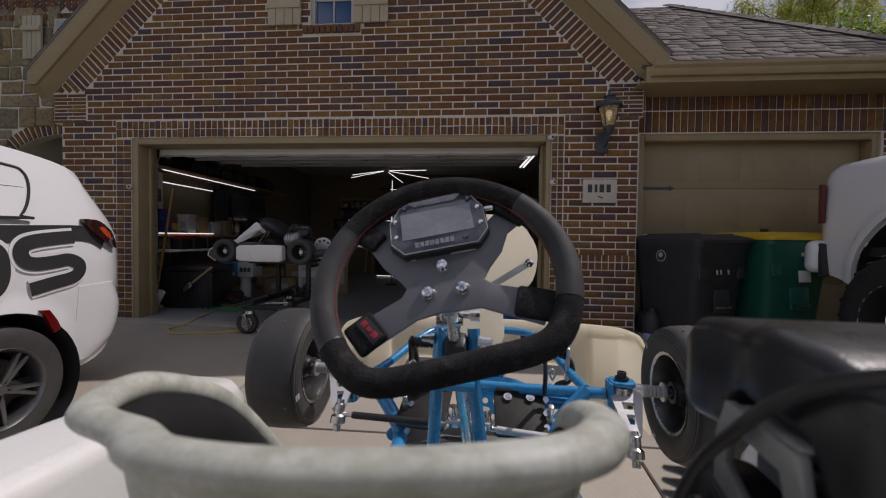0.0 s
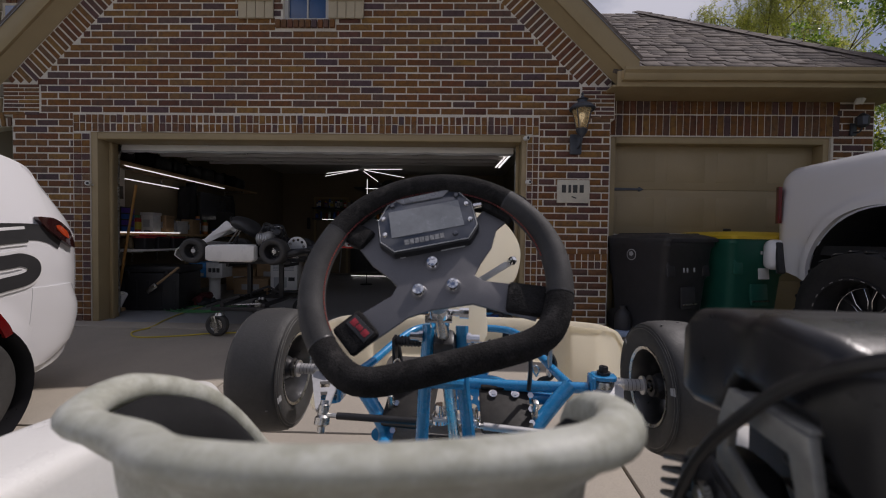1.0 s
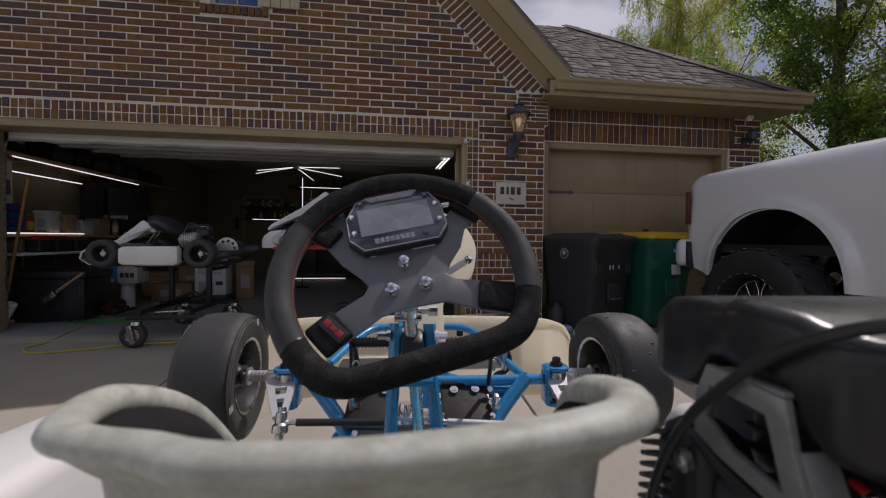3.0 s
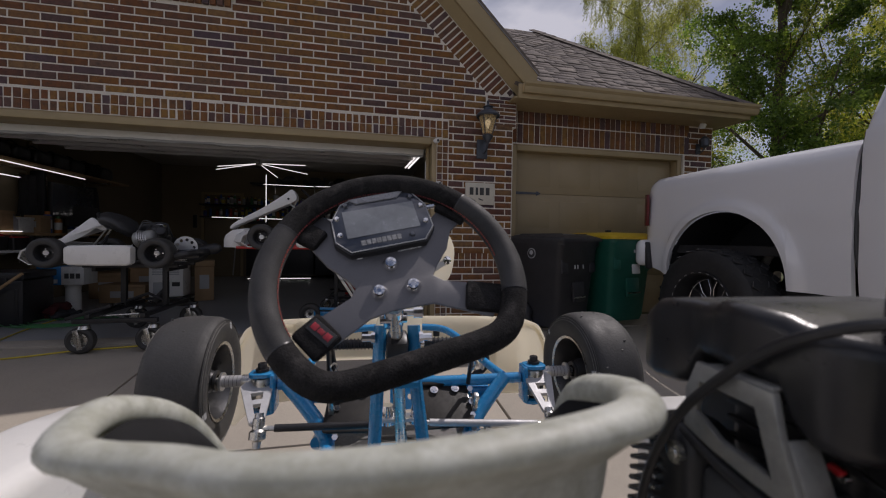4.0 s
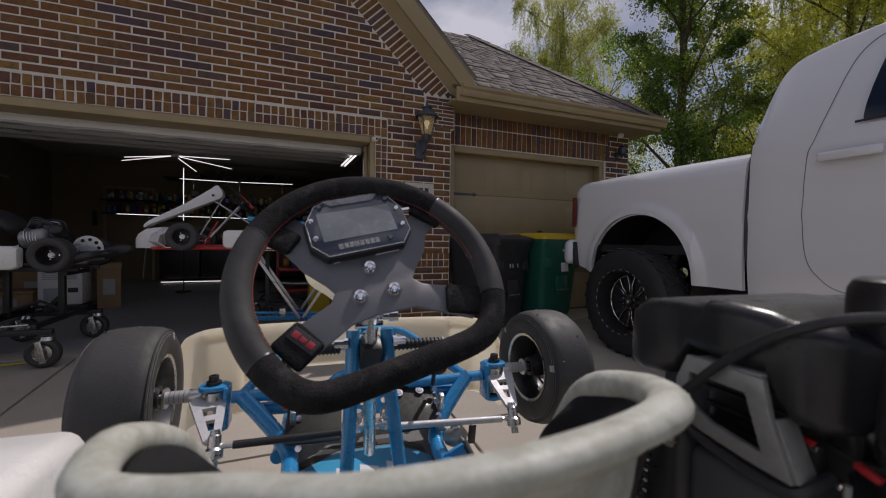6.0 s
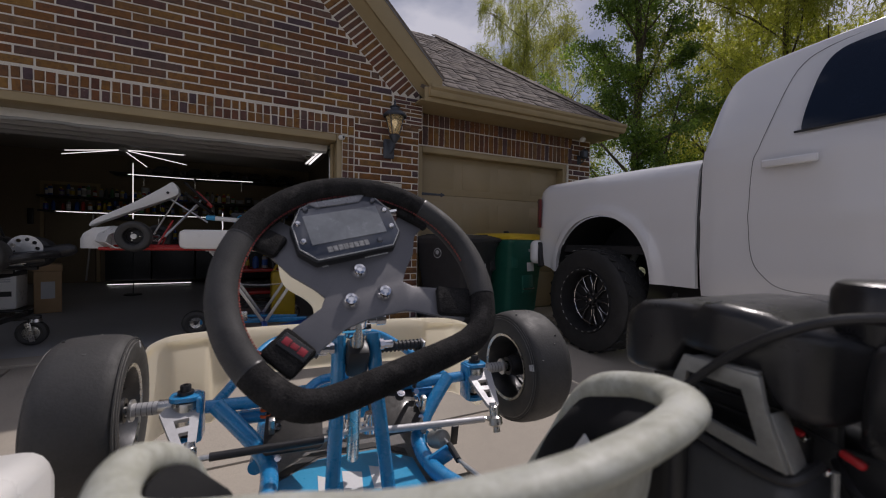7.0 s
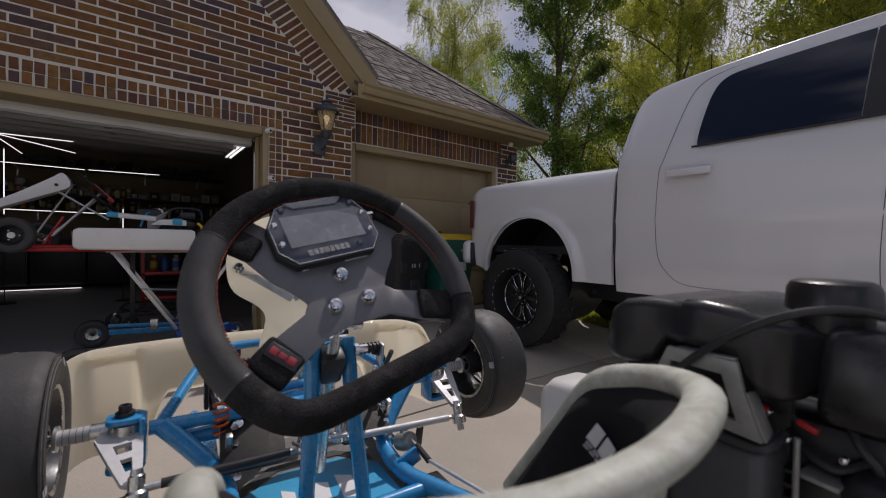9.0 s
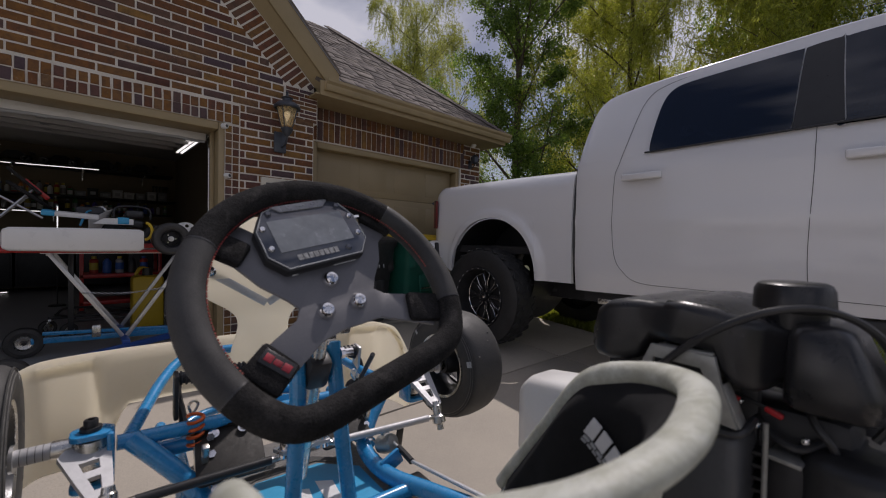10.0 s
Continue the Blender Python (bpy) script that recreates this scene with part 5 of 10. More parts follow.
part("cable", tube(glide([(0.128, -0.03, 0.70), (0.128, -0.05, 0.74), (0.120, -0.11, 0.80)], 5), 0.0045, 8), M_BLACK_PLASTIC, kart)
part("brake_line", tube(glide([(0.13, -0.02, 0.69), (0.142, -0.03, 0.66), (0.135, -0.06, 0.63), (0.15, -0.09, 0.612)], 5), 0.0025, 6), M_CHROME, kart, "braided steel line")
spring = [(-0.150 + 0.011 * math.cos(a), -0.012 + 0.011 * math.sin(a), 0.668 + 0.0019 * a) for a in (k * 0.5 for k in range(58))]
part("spring", tube(spring, 0.003, 6), M_ORANGE, kart, "orange return spring")
for k in range(4):
    part("pivot_nut", lathe([(0, 0.007), (0.006, 0.007), (0.0075, 0), (0, 0)], 6, pose(-0.132, -0.03 - 0.016 * k, 0.685 - 0.020 * k, 60, 0, 0)), M_CHROME, kart)
    part("pivot_nut", lathe([(0, 0.007), (0.006, 0.007), (0.0075, 0), (0, 0)], 6, pose(0.131, -0.03 - 0.016 * k, 0.688 - 0.020 * k, 60, 0, 0)), M_CHROME, kart)
part("throttle_link", box((-0.142, -0.05, 0.655), (0.010, 0.012, 0.07), 0.002, (20, 0, 0)), M_STEEL, kart)
part("brake_link", box((0.138, -0.05, 0.655), (0.010, 0.012, 0.075), 0.002, (20, 0, 0)), M_STEEL, kart)

# ---- steering wheel ----
WHEEL_M = Matrix.LocRotScale(HUB, (WN).to_track_quat("Z", "Y"), None)
WHEEL_M = Matrix((Vector((0.99999, -0.0035, 0.0)).normalized(), WN.cross(Vector((0.99999, -0.0035, 0.0))).normalized(), WN)).transposed().to_4x4()
WHEEL_M.translation = HUB
TURN = radians(16.5)
wheel = part("steering_wheel", bmesh.new(), M_SUEDE, kart, "black suede and grey leather steering wheel with a flat bottom and red stitching", WHEEL_M)


def rim_line(n=120):
    """A ring, cut flat below, with rounded lower corners; turned a little to one side."""
    pts = []
    for k in range(n):
        a = 2 * math.pi * k / n - math.pi / 2
        x, y = math.cos(a), math.sin(a)
        r = 0.1615
        if y < -0.05:
            flat = 0.1195 / max(1e-6, -y)
            p = 16.0
            r = (r ** -p + flat ** -p) ** (-1 / p)
        X, Y = r * x, r * y + 0.002
        pts.append(Vector((X * math.cos(TURN) - Y * math.sin(TURN), X * math.sin(TURN) + Y * math.cos(TURN), 0.012)))
    return pts


RIM = rim_line()


def arc(a0, a1):
    k0, k1 = int((a0 + 90) / 360 * 120), int((a1 + 90) / 360 * 120)
    return [RIM[k % 120] for k in range(k0, k1 + 1)]


GRIP = 0.0172
part("suede_grip", tube(arc(38, 140), GRIP, 16), M_SUEDE, wheel, "black suede upper grip")
part("leather_grip", tube(arc(-24, 38), GRIP * 1.01, 16), M_GRIP, wheel, "smooth grey leather grip")
part("leather_grip", tube(arc(140, 201), GRIP * 1.01, 16), M_GRIP, wheel, "smooth grey leather grip")
part("suede_grip", tube(arc(201, 336), GRIP, 16), M_SUEDE, wheel, "black suede lower grip")
for a in (38, 140, 201, 336):
    k = int((a + 90) / 360 * 120)
    part("seam", tube([RIM[k % 120].lerp(RIM[(k + 1) % 120], -0.12), RIM[k % 120].lerp(RIM[(k + 1) % 120], 0.12)], GRIP * 1.03, 16), M_VINYL, wheel)
for k in range(int((-2 + 90) / 3), int((200 + 90) / 3)):
    upper = 36 < k * 3 - 90 < 140
    p, q = RIM[k % 120], RIM[(k + 1) % 120]
    c = Vector((0, 0, 0.012))
    for f in (0.1, 0.55):
        m0, m1 = p.lerp(q, f), p.lerp(q, f + 0.28)
        a_, b_ = m0 + (c - m0).normalized() * GRIP * 0.99 + Vector((0, 0, 0.004)), m1 + (c - m1).normalized() * GRIP * 0.99 + Vector((0, 0, 0.004))
        part("stitch", rod(a_, b_, 0.0012, 5), M_DIM_RED if upper else M_RED_STITCH, wheel)
spoke_out = [(-0.138, 0.088), (-0.112, 0.050), (-0.089, 0.024), (-0.062, 0.004), (-0.050, -0.008), (-0.055, -0.022), (-0.122, -0.072), (-0.092, -0.104), (-0.030, -0.052), (0.000, -0.040), (0.052, -0.030), (0.130, -0.050), (0.146, -0.004), (0.066, 0.004), (0.053, 0.012), (0.060, 0.030), (0.075, 0.057), (0.082, 0.088), (0.118, 0.126), (0.082, 0.150), (0.052, 0.108), (0.0, 0.098), (-0.080, 0.094), (-0.118, 0.118)]
part("spoke_plate", plate(spoke_out, 0.005, 0.0012), M_DARK_PLATE, wheel, "dark anodised four-spoke plate")
for (cx, cy, rot, w, h) in ((-0.122, 0.075, -31, 0.050, 0.034), (0.093, 0.133, -33, 0.050, 0.052), (0.120, -0.023, -7, 0.050, 0.042), (-0.092, -0.076, -45, 0.046, 0.042)):
    part("spoke_pad", box((cx, cy, 0.004), (w, h, 0.014), 0.005, (0, 0, rot)), M_SUEDE, wheel, "suede spoke cover")
part("badge", box((-0.086, -0.0725, 0.0115), (0.037, 0.017, 0.003), 0.001, (0, 0, -41)), M_BLACK_PLASTIC, wheel, "dark rubber badge with dim red print")
for k in range(3):
    part("badge_bar", box((-0.086 + 0.0079 * (k - 1), -0.0725 - 0.0068 * (k - 1), 0.0132), (0.0092, 0.0086 - 0.0022 * (k % 2), 0.001), 0.0004, (0, 0, -41)), M_BADGE_RED, wheel)
for bx, by in ((-0.0195, -0.0152), (0.025, -0.0055), (-0.005, 0.0275)):
    part("hub_bolt", lathe([(0, 0.007), (0.0032, 0.007), (0.0042, 0.0095), (0.0072, 0.0088), (0.0112, 0.003), (0.0112, 0.0), (0, 0)], 20, pose(bx, by, 0.0025)), M_CHROME, wheel, "domed zinc hub bolt")
part("hub_boss", lathe([(0, -0.002), (0.034, -0.002), (0.034, -0.010), (0.020, -0.014), (0.018, -0.06), (0, -0.06)], 24), M_ALU, wheel)

# lap timer on the wheel
dash_m = WHEEL_M @ pose(-0.0182, 0.0935, 0.0025, 0, 0, 14)
dash = part("lap_timer", bmesh.new(), M_BLACK_PLASTIC, kart, "black lap timer display with a grey screen fixed to the wheel", dash_m)
D_OUT = [(-0.0715, 0.013), (-0.054, 0.041), (-0.040, 0.046), (-0.028, 0.038), (0.030, 0.038), (0.041, 0.048), (0.055, 0.046), (0.0715, 0.016), (0.0715, -0.026), (0.054, -0.0475), (-0.053, -0.0475), (-0.0715, -0.026)]
D_FULL = [q for q in D_OUT if q not in ((-0.028, 0.038), (0.030, 0.038))]
part("case", moved(plate(D_FULL, 0.018, 0.002), pose(0, 0, 0.003)), M_BLACK_PLASTIC, dash)
part("bezel", plate([(x * 0.955, y * 0.95) for x, y in D_OUT], 0.003, 0.001), M_BEZEL, dash, "glossy dark blue bezel", pose(0, 0, 0.0132))
part("brow", moved(plate([(-0.041, 0.0445), (-0.030, 0.0355), (0.0300, 0.0355), (0.042, 0.0465), (0.037, 0.0480), (-0.034, 0.0455)], 0.004, 0.0008), pose(0, 0, 0.0146)), M_BROW, dash, "satin grey raised brow")
part("screen", plate([(-0.0525, 0.0245), (0.051, 0.0245), (0.051, -0.0225), (-0.0525, -0.0225)], 0.001), M_SCREEN, dash, "pale grey LCD screen", pose(0, 0, 0.0153))
for k in range(8):
    part("name_bar", box((-0.0325 + 0.0071 * k, -0.0335, 0.0153), (0.0056 if k % 3 else 0.0064, 0.0082, 0.0008)), M_NAME_BAR, dash)
for k in range(3):
    part("top_bar", box((-0.004 + 0.004 * k, 0.0415, 0.0172), (0.0030, 0.0028, 0.0006)), M_GREY_BAR, dash)
for bx, by in ((-0.0612, 0.0145), (-0.0612, -0.0145), (0.0612, 0.0145), (0.0612, -0.0145), (0.050, 0.034), (-0.046, 0.036), (0.036, -0.034)):
    part("button", lathe([(0, 0.0034), (0.0030, 0.0032), (0.0042, 0.0016), (0.0044, 0), (0, 0)], 14, pose(bx, by, 0.0145)), M_CHROME if abs(by) < 0.02 else M_BEZEL, dash)
# grey line round the bezel paints in its edge highlight
part("bezel_edge", tube([(x * 0.962, y * 0.955, 0.0146) for x, y in D_FULL], 0.0008, 6, closed=True), M_GREY_BAR, dash, "thin grey line drawn as the bezel's edge highlight")
# two short white strips along the case's lower edge
for x0, x1 in ((0.012, 0.046), (-0.046, -0.038)):
    part("edge_chip", box(((x0 + x1) / 2, -0.0478, -0.001), (x1 - x0, 0.0012, 0.004), 0.0005), M_WHITE_BAR, dash, "white strip on the lower edge")
part("case_back", box((0, -0.004, -0.009), (0.10, 0.058, 0.016), 0.006), M_BLACK_PLASTIC, dash)
part("connector", lathe([(0, 0.014), (0.004, 0.014), (0.0045, 0), (0, 0)], 8, pose(0.070, 0.018, 0.004, 0, 90, 0)), M_CHROME, dash)

# ---- seat ----
LIP = [(-0.1619, -0.3932, 0.698), (-0.1788, -0.4441, 0.7742), (-0.1886, -0.5123, 0.8546), (-0.1973, -0.5757, 0.8901), (-0.1874, -0.6241, 0.8925), (-0.1318, -0.6486, 0.8964), (-0.0822, -0.6807, 0.9071), (-0.012, -0.6867, 0.9124), (0.0767, -0.6591, 0.9108), (0.1057, -0.6102, 0.9014), (0.0981, -0.5658, 0.8845), (0.102, -0.5152, 0.8182), (0.1006, -0.4588, 0.738)]
lip = glide(LIP, 7)
seat = part("seat", tube(lip, lambda u: 0.0122 - 0.003 * abs(2 * u - 1) ** 3 - (0.0016 if u < 0.3 else 0.0016 * max(0.0, 1 - (u - 0.3) / 0.12)), 16, squash=lambda u: 0.64 + 0.30 * min(1.0, max(0.0, abs(u - 0.5) - 0.12) / 0.12)), M_SEAT, kart, "raw pale grey-green fibreglass bucket seat with a thick rolled lip")
SC = Vector((-0.045, -0.53, 0.60))
PAD_U, PAD_F = 0.765, 0.070


def seat_row(p, fs, off):
    """Places down the seat from a point of the lip: off(f) metres outwards."""
    out = Vector((p.x - SC.x, p.y - SC.y, 0)).normalized()
    row = []
    for f in fs:
        g = f ** 1.6
        q = Vector((p.x + (SC.x - p.x) * g * 0.95, p.y + (SC.y - p.y) * g * 0.9, p.z + (SC.z - p.z) * (1 - (1 - f) ** 1.7)))
        row.append(q + out * off(f))
    return row


def flange(f):
    return 0.004 - FLANGE * min(1.0, f / 0.05) - 0.002 * f


FLANGE = 0.022
FS = [0, 0.012, 0.03, 0.05, 0.09, 0.16, 0.26, 0.38, 0.5, 0.62, 0.75, 0.88, 1.0]
part("shell", thick(loft([seat_row(p, FS, flange) for p in lip], closed=False), 0.005), M_SEAT, seat, angle=70)
along = [(i / (len(lip) - 1), p) for i, p in enumerate(lip)]
back_rows = [seat_row(p, [0.16 + 0.09 * j for j in range(7)], lambda f: flange(f) + 0.010) for u, p in along if 0.60 < u < 0.76]
part("mount_pad", thick(loft(back_rows, closed=False), 0.004), M_PAD, seat, "black rubber mounting pad", angle=70)
PAD_FS = [0.012, 0.03, 0.05, 0.08, 0.13, 0.20, 0.30, 0.42, 0.55, 0.75]
for lo, hi in ((0.015, 0.36), (0.60, 0.985)):
    part("pad", thick(loft([seat_row(p, PAD_FS, lambda f: flange(f) - 0.010) for u, p in along if lo < u < hi], closed=False), 0.006), M_PAD, seat, "black foam seat pad", angle=70)


def on_pad(u, f, lift=0.0):
    """A place on the right pad: u along the lip, f down from it."""
    i = u * (len(lip) - 1)
    p = lip[int(i)].lerp(lip[min(int(i) + 1, len(lip) - 1)], i - int(i))
    return seat_row(p, [f], lambda v: flange(v) - 0.010 - lift)[0]


def pad_mark(a0, a1, b0, b1, label="white printed bar", turn=radians(35)):
    """A printed bar, a along the line of print and b across it."""
    rows = []
    for i in range(5):
        row = []
        for j in range(5):
            a, b = a0 + (a1 - a0) * i / 4, b0 + (b1 - b0) * j / 4
            row.append(on_pad(PAD_U - 0.00115 * (a * math.cos(turn) - b * math.sin(turn)), PAD_F + 0.0013 * (a * math.sin(turn) + b * math.cos(turn)), 0.0075))
        rows.append(row)
    part("pad_mark", backed(loft(rows, closed=False), (0.0015, 0, 0)), M_WHITE_BAR if label[0] == "w" else M_GREY_BAR, seat, label, angle=60)


for k in range(3):
    pad_mark(26 * k, 26 * k + 21, 0, 23)
for k in range(2):
    for j in range(4):
        pad_mark((16 - 3 * k) * j + 4, (16 - 3 * k) * j + 17 - 3 * k, 25.5 + 5.5 * k, 29 + 4.5 * k, "grey printed bar")

# ---- engine beside the seat ----
eng = thing("kart_engine", KART, "black four-stroke kart engine with moulded fuel tank and silver bracket", "engine")


def tank():
    rows = []
    for y, w, z0, z1 in ((-0.512, 0.13, 0.895, 0.910), (-0.516, 0.152, 0.891, 0.922), (-0.525, 0.168, 0.887, 0.941), (-0.538, 0.172, 0.886, 0.950), (-0.555, 0.168, 0.888, 0.953), (-0.568, 0.166, 0.893, 0.954), (-0.575, 0.166, 0.906, 0.954), (-0.581, 0.168, 0.916, 0.954), (-0.593, 0.168, 0.916, 0.954), (-0.596, 0.172, 0.916, 0.957), (-0.612, 0.172, 0.915, 0.958), (-0.638, 0.168, 0.913, 0.955), (-0.645, 0.164, 0.893, 0.952), (-0.653, 0.160, 0.886, 0.950), (-0.665, 0.150, 0.884, 0.948), (-0.672, 0.130, 0.886, 0.946), (-0.679, 0.110, 0.892, 0.943), (-0.700, 0.10, 0.892, 0.938)):
        rows.append([(0.262 + a, y, (z0 + z1) / 2 + b) for a, b in soft_rect(w, z1 - z0, min(0.010, (z1 - z0) * 0.42), 6)])
    return loft(rows)


part("tank", tank(), M_TANK, eng, "moulded black plastic tank", angle=60)
part("filler_cap", lathe([(0, 0.024), (0.022, 0.024), (0.026, 0.022), (0.0285, 0.017), (0.0295, 0.000), (0.025, -0.002), (0.024, -0.016), (0, -0.016)], 36, pose(0.236, -0.681, 0.956)), M_TANK, eng, "round black filler cap")
hood = [[(0.235 + a * w, -0.712 + sh + b * d, z) for a, b in soft_rect(1.0, 1.0, 0.22, 5)] for z, w, d, sh in ((0.878, 0.085, 0.054, -0.001), (0.882, 0.096, 0.062, -0.001), (0.900, 0.096, 0.060, 0.0), (0.935, 0.088, 0.044, 0.006), (0.944, 0.080, 0.036, 0.007), (0.948, 0.062, 0.020, 0.007))]
part("intake_cover", loft(hood), M_TANK, eng, "rounded black air filter cover", angle=60)
SIDE_ON = Matrix(((0, 0, 1, 0), (1, 0, 0, 0), (0, 1, 0, 0), (0, 0, 0, 1)))
brk = [(-0.586, 0.9135), (-0.641, 0.9125), (-0.646, 0.890), (-0.659, 0.854), (-0.630, 0.856), (-0.600, 0.860), (-0.576, 0.866), (-0.577, 0.893)]
brk_hole = [(-0.589, 0.9010), (-0.630, 0.9000), (-0.6415, 0.8650), (-0.606, 0.8695), (-0.586, 0.8800)]
part("bracket", plate(brk, 0.005, 0.0006, holes=(brk_hole,)), M_CAST, eng, "dull silver plate bracket", Matrix.Translation((0.175, 0, 0)) @ SIDE_ON)
part("bracket_lip", box((0.186, -0.614, 0.9125), (0.022, 0.050, 0.003), 0.0015, (-2, 0, 0)), M_CAST, eng)
part("bracket_flange", box((0.186, -0.6525, 0.871), (0.018, 0.003, 0.037), 0.001, (-22, 0, 0)), M_CAST, eng, "bent back edge of the bracket")
part("rubber_edge", tube(glide([(0.174, -0.574, 0.862), (0.174, -0.600, 0.854), (0.174, -0.632, 0.849), (0.176, -0.654, 0.848), (0.182, -0.662, 0.852), (0.200, -0.664, 0.858)], 5), 0.0036, 8), M_VINYL, eng, "black rubber edging")
part("chain_cover", box((0.206, -0.621, 0.745), (0.058, 0.076, 0.200), 0.010, (0, 0, 0), 3), M_GUARD, eng, "smooth dark grey chain cover", angle=60)
# dark block added to fill the open space inside the engine
part("inner_block", box((0.265, -0.645, 0.80), (0.06, 0.16, 0.13), 0.015), M_BLACK_STEEL, eng, "dark filler block inside the engine")
part("lower_guard", box((0.180, -0.545, 0.66), (0.05, 0.06, 0.16), 0.02, (8, 0, 0), 3), M_BLACK_PLASTIC, eng)
part("cable", tube(glide([(0.158, -0.546, 0.765), (0.155, -0.560, 0.815), (0.158, -0.574, 0.855), (0.162, -0.590, 0.884), (0.166, -0.604, 0.902), (0.168, -0.617, 0.916), (0.168, -0.634, 0.931), (0.171, -0.655, 0.946), (0.180, -0.676, 0.957), (0.194, -0.694, 0.961), (0.208, -0.707, 0.960), (0.222, -0.720, 0.954), (0.230, -0.730, 0.946), (0.236, -0.738, 0.935), (0.240, -0.746, 0.914), (0.242, -0.747, 0.884), (0.240, -0.734, 0.855)], 5), 0.0033, 8), M_BLACK_PLASTIC, eng)
for k in range(9):
    part("fin", plate(soft_rect(0.115, 0.105, 0.012, 3), 0.0028), M_BLACK_STEEL, eng, m=pose(0.275, -0.665, 0.730 + 0.0115 * k, 0, 0, 4))
part("cylinder", lathe([(0.040, -0.075), (0.040, 0.10), (0, 0.10), (0, -0.075)], 24, pose(0.275, -0.655, 0.76)), M_BLACK_STEEL, eng)
part("crankcase", box((0.275, -0.635, 0.648), (0.15, 0.17, 0.10), 0.02, (0, 0, 4), 3), M_BLACK_STEEL, eng, "dark crankcase")
part("shroud", box((0.352, -0.635, 0.75), (0.035, 0.20, 0.24), 0.015, (0, 0, 4), 3), M_BLACK_PLASTIC, eng)
part("exhaust_shield", box((0.255, -0.755, 0.775), (0.10, 0.13, 0.135), 0.020, (0, 0, 0), 3), M_BLACK_PLASTIC, eng, "dark heat shield", angle=60)
part("throttle_knob", box((0.206, -0.648, 0.872), (0.005, 0.008, 0.004), 0.0015, (15, 0, 0)), M_RED, eng, "small red lever end")
part("throttle_lever", box((0.212, -0.675, 0.865), (0.005, 0.014, 0.0055), 0.002, (20, 0, 0)), M_RED, eng, "small red lever")
part("lever_arm", box((0.216, -0.662, 0.868), (0.003, 0.040, 0.004), 0.001, (14, 0, 0)), M_BLACK_STEEL, eng)
# small chrome studs added only to make white glints
for y, z in ((-0.651, 0.869), (-0.697, 0.850), (-0.664, 0.852)):
    part("carb_screw", lathe([(0, 0.004), (0.0024, 0.003), (0.0032, 0), (0, 0)], 10, pose(0.208, y, z, 0, -90, 0)), M_CHROME, eng)
part("link_rod", rod((0.197, -0.673, 0.859), (0.197, -0.673, 0.76), 0.0022, 8), M_CAST, eng)
part("carburettor_ledge", box((0.218, -0.684, 0.828), (0.030, 0.024, 0.004), 0.001, (4, 0, 0)), M_CAST, eng)
part("carburettor_body", box((0.226, -0.684, 0.802), (0.030, 0.030, 0.046), 0.006), M_BLACK_STEEL, eng, "dark carburettor body")
vent = [[(0.190 + a * w, -0.563 + b * d, z) for a, b in soft_rect(1.0, 1.0, 0.3, 5)] for z, w, d in ((0.66, 0.05, 0.052), (0.845, 0.048, 0.050), (0.858, 0.042, 0.042), (0.864, 0.030, 0.028))]
part("vented_guard", loft(vent), M_BLACK_PLASTIC, eng, "black slotted drive guard", angle=60)
for k in range(19):
    part("guard_rib", box((0.168, -0.548 + 0.0006 * k, 0.852 - 0.0088 * k), (0.014, 0.034, 0.0036), 0.0014, (-24, 0, 0), 1), M_BLACK_PLASTIC, eng)
    part("rib_end", box((0.1615, -0.563 + 0.0006 * k, 0.846 - 0.0088 * k), (0.0022, 0.0040, 0.0026), 0.0008, (-24, 0, 0), 1), M_STEEL, eng)
part("guard_bolt", bolt(0.0075, 0.006, pose(0.166, -0.580, 0.848, 0, -90, 0)), M_STEEL, eng)
# dark plate and block added to close the view through the bracket
part("engine_plate", box((0.236, -0.585, 0.785), (0.012, 0.150, 0.260), 0.004), M_BLACK_STEEL, eng, "black filler plate behind the bracket")
part("head_cover", box((0.250, -0.604, 0.876), (0.060, 0.085, 0.085), 0.012, (0, 0, 0), 3), M_BLACK_STEEL, eng, "dark ribbed filler block behind the bracket")
for k in range(4):
    part("head_rib", box((0.219, -0.604, 0.852 + 0.013 * k), (0.006, 0.078, 0.004), 0.001), M_BLACK_STEEL, eng)
part("exhaust_stub", tube(glide([(0.235, -0.58, 0.70), (0.22, -0.53, 0.69), (0.24, -0.45, 0.67)], 5), 0.017, 12), M_STEEL, eng)
part("spark_lead", tube(glide([(0.250, -0.645, 0.86), (0.222, -0.668, 0.845), (0.215, -0.690, 0.838), (0.232, -0.705, 0.845)], 6), 0.0035, 8), M_VINYL, eng)
part("fuel_line", tube(glide([(0.238, -0.69, 0.885), (0.222, -0.70, 0.862), (0.222, -0.712, 0.845), (0.24, -0.715, 0.82)], 6), 0.0032, 8), M_VINYL, eng)
part("carburettor", box((0.262, -0.705, 0.82), (0.06, 0.05, 0.05), 0.012), M_BLACK_STEEL, eng)

# rear axle, rear wheels and stand below
part("rear_axle", rod((-0.50, -0.95, 0.735), (0.50, -0.95, 0.735), 0.015, 16), M_STEEL, kart)
for sd in (-1, 1):
    rt = part("rear_tyre", slick_tyre(0.14, 0.17), M_RUBBER, kart, "worn smooth black slick tyre", pose(sd * 0.47, -0.95, 0.735, 0, 90 * sd, 0))
    part("rim", kart_rim(0.14, 0.17), M_BLACK_STEEL, rt)


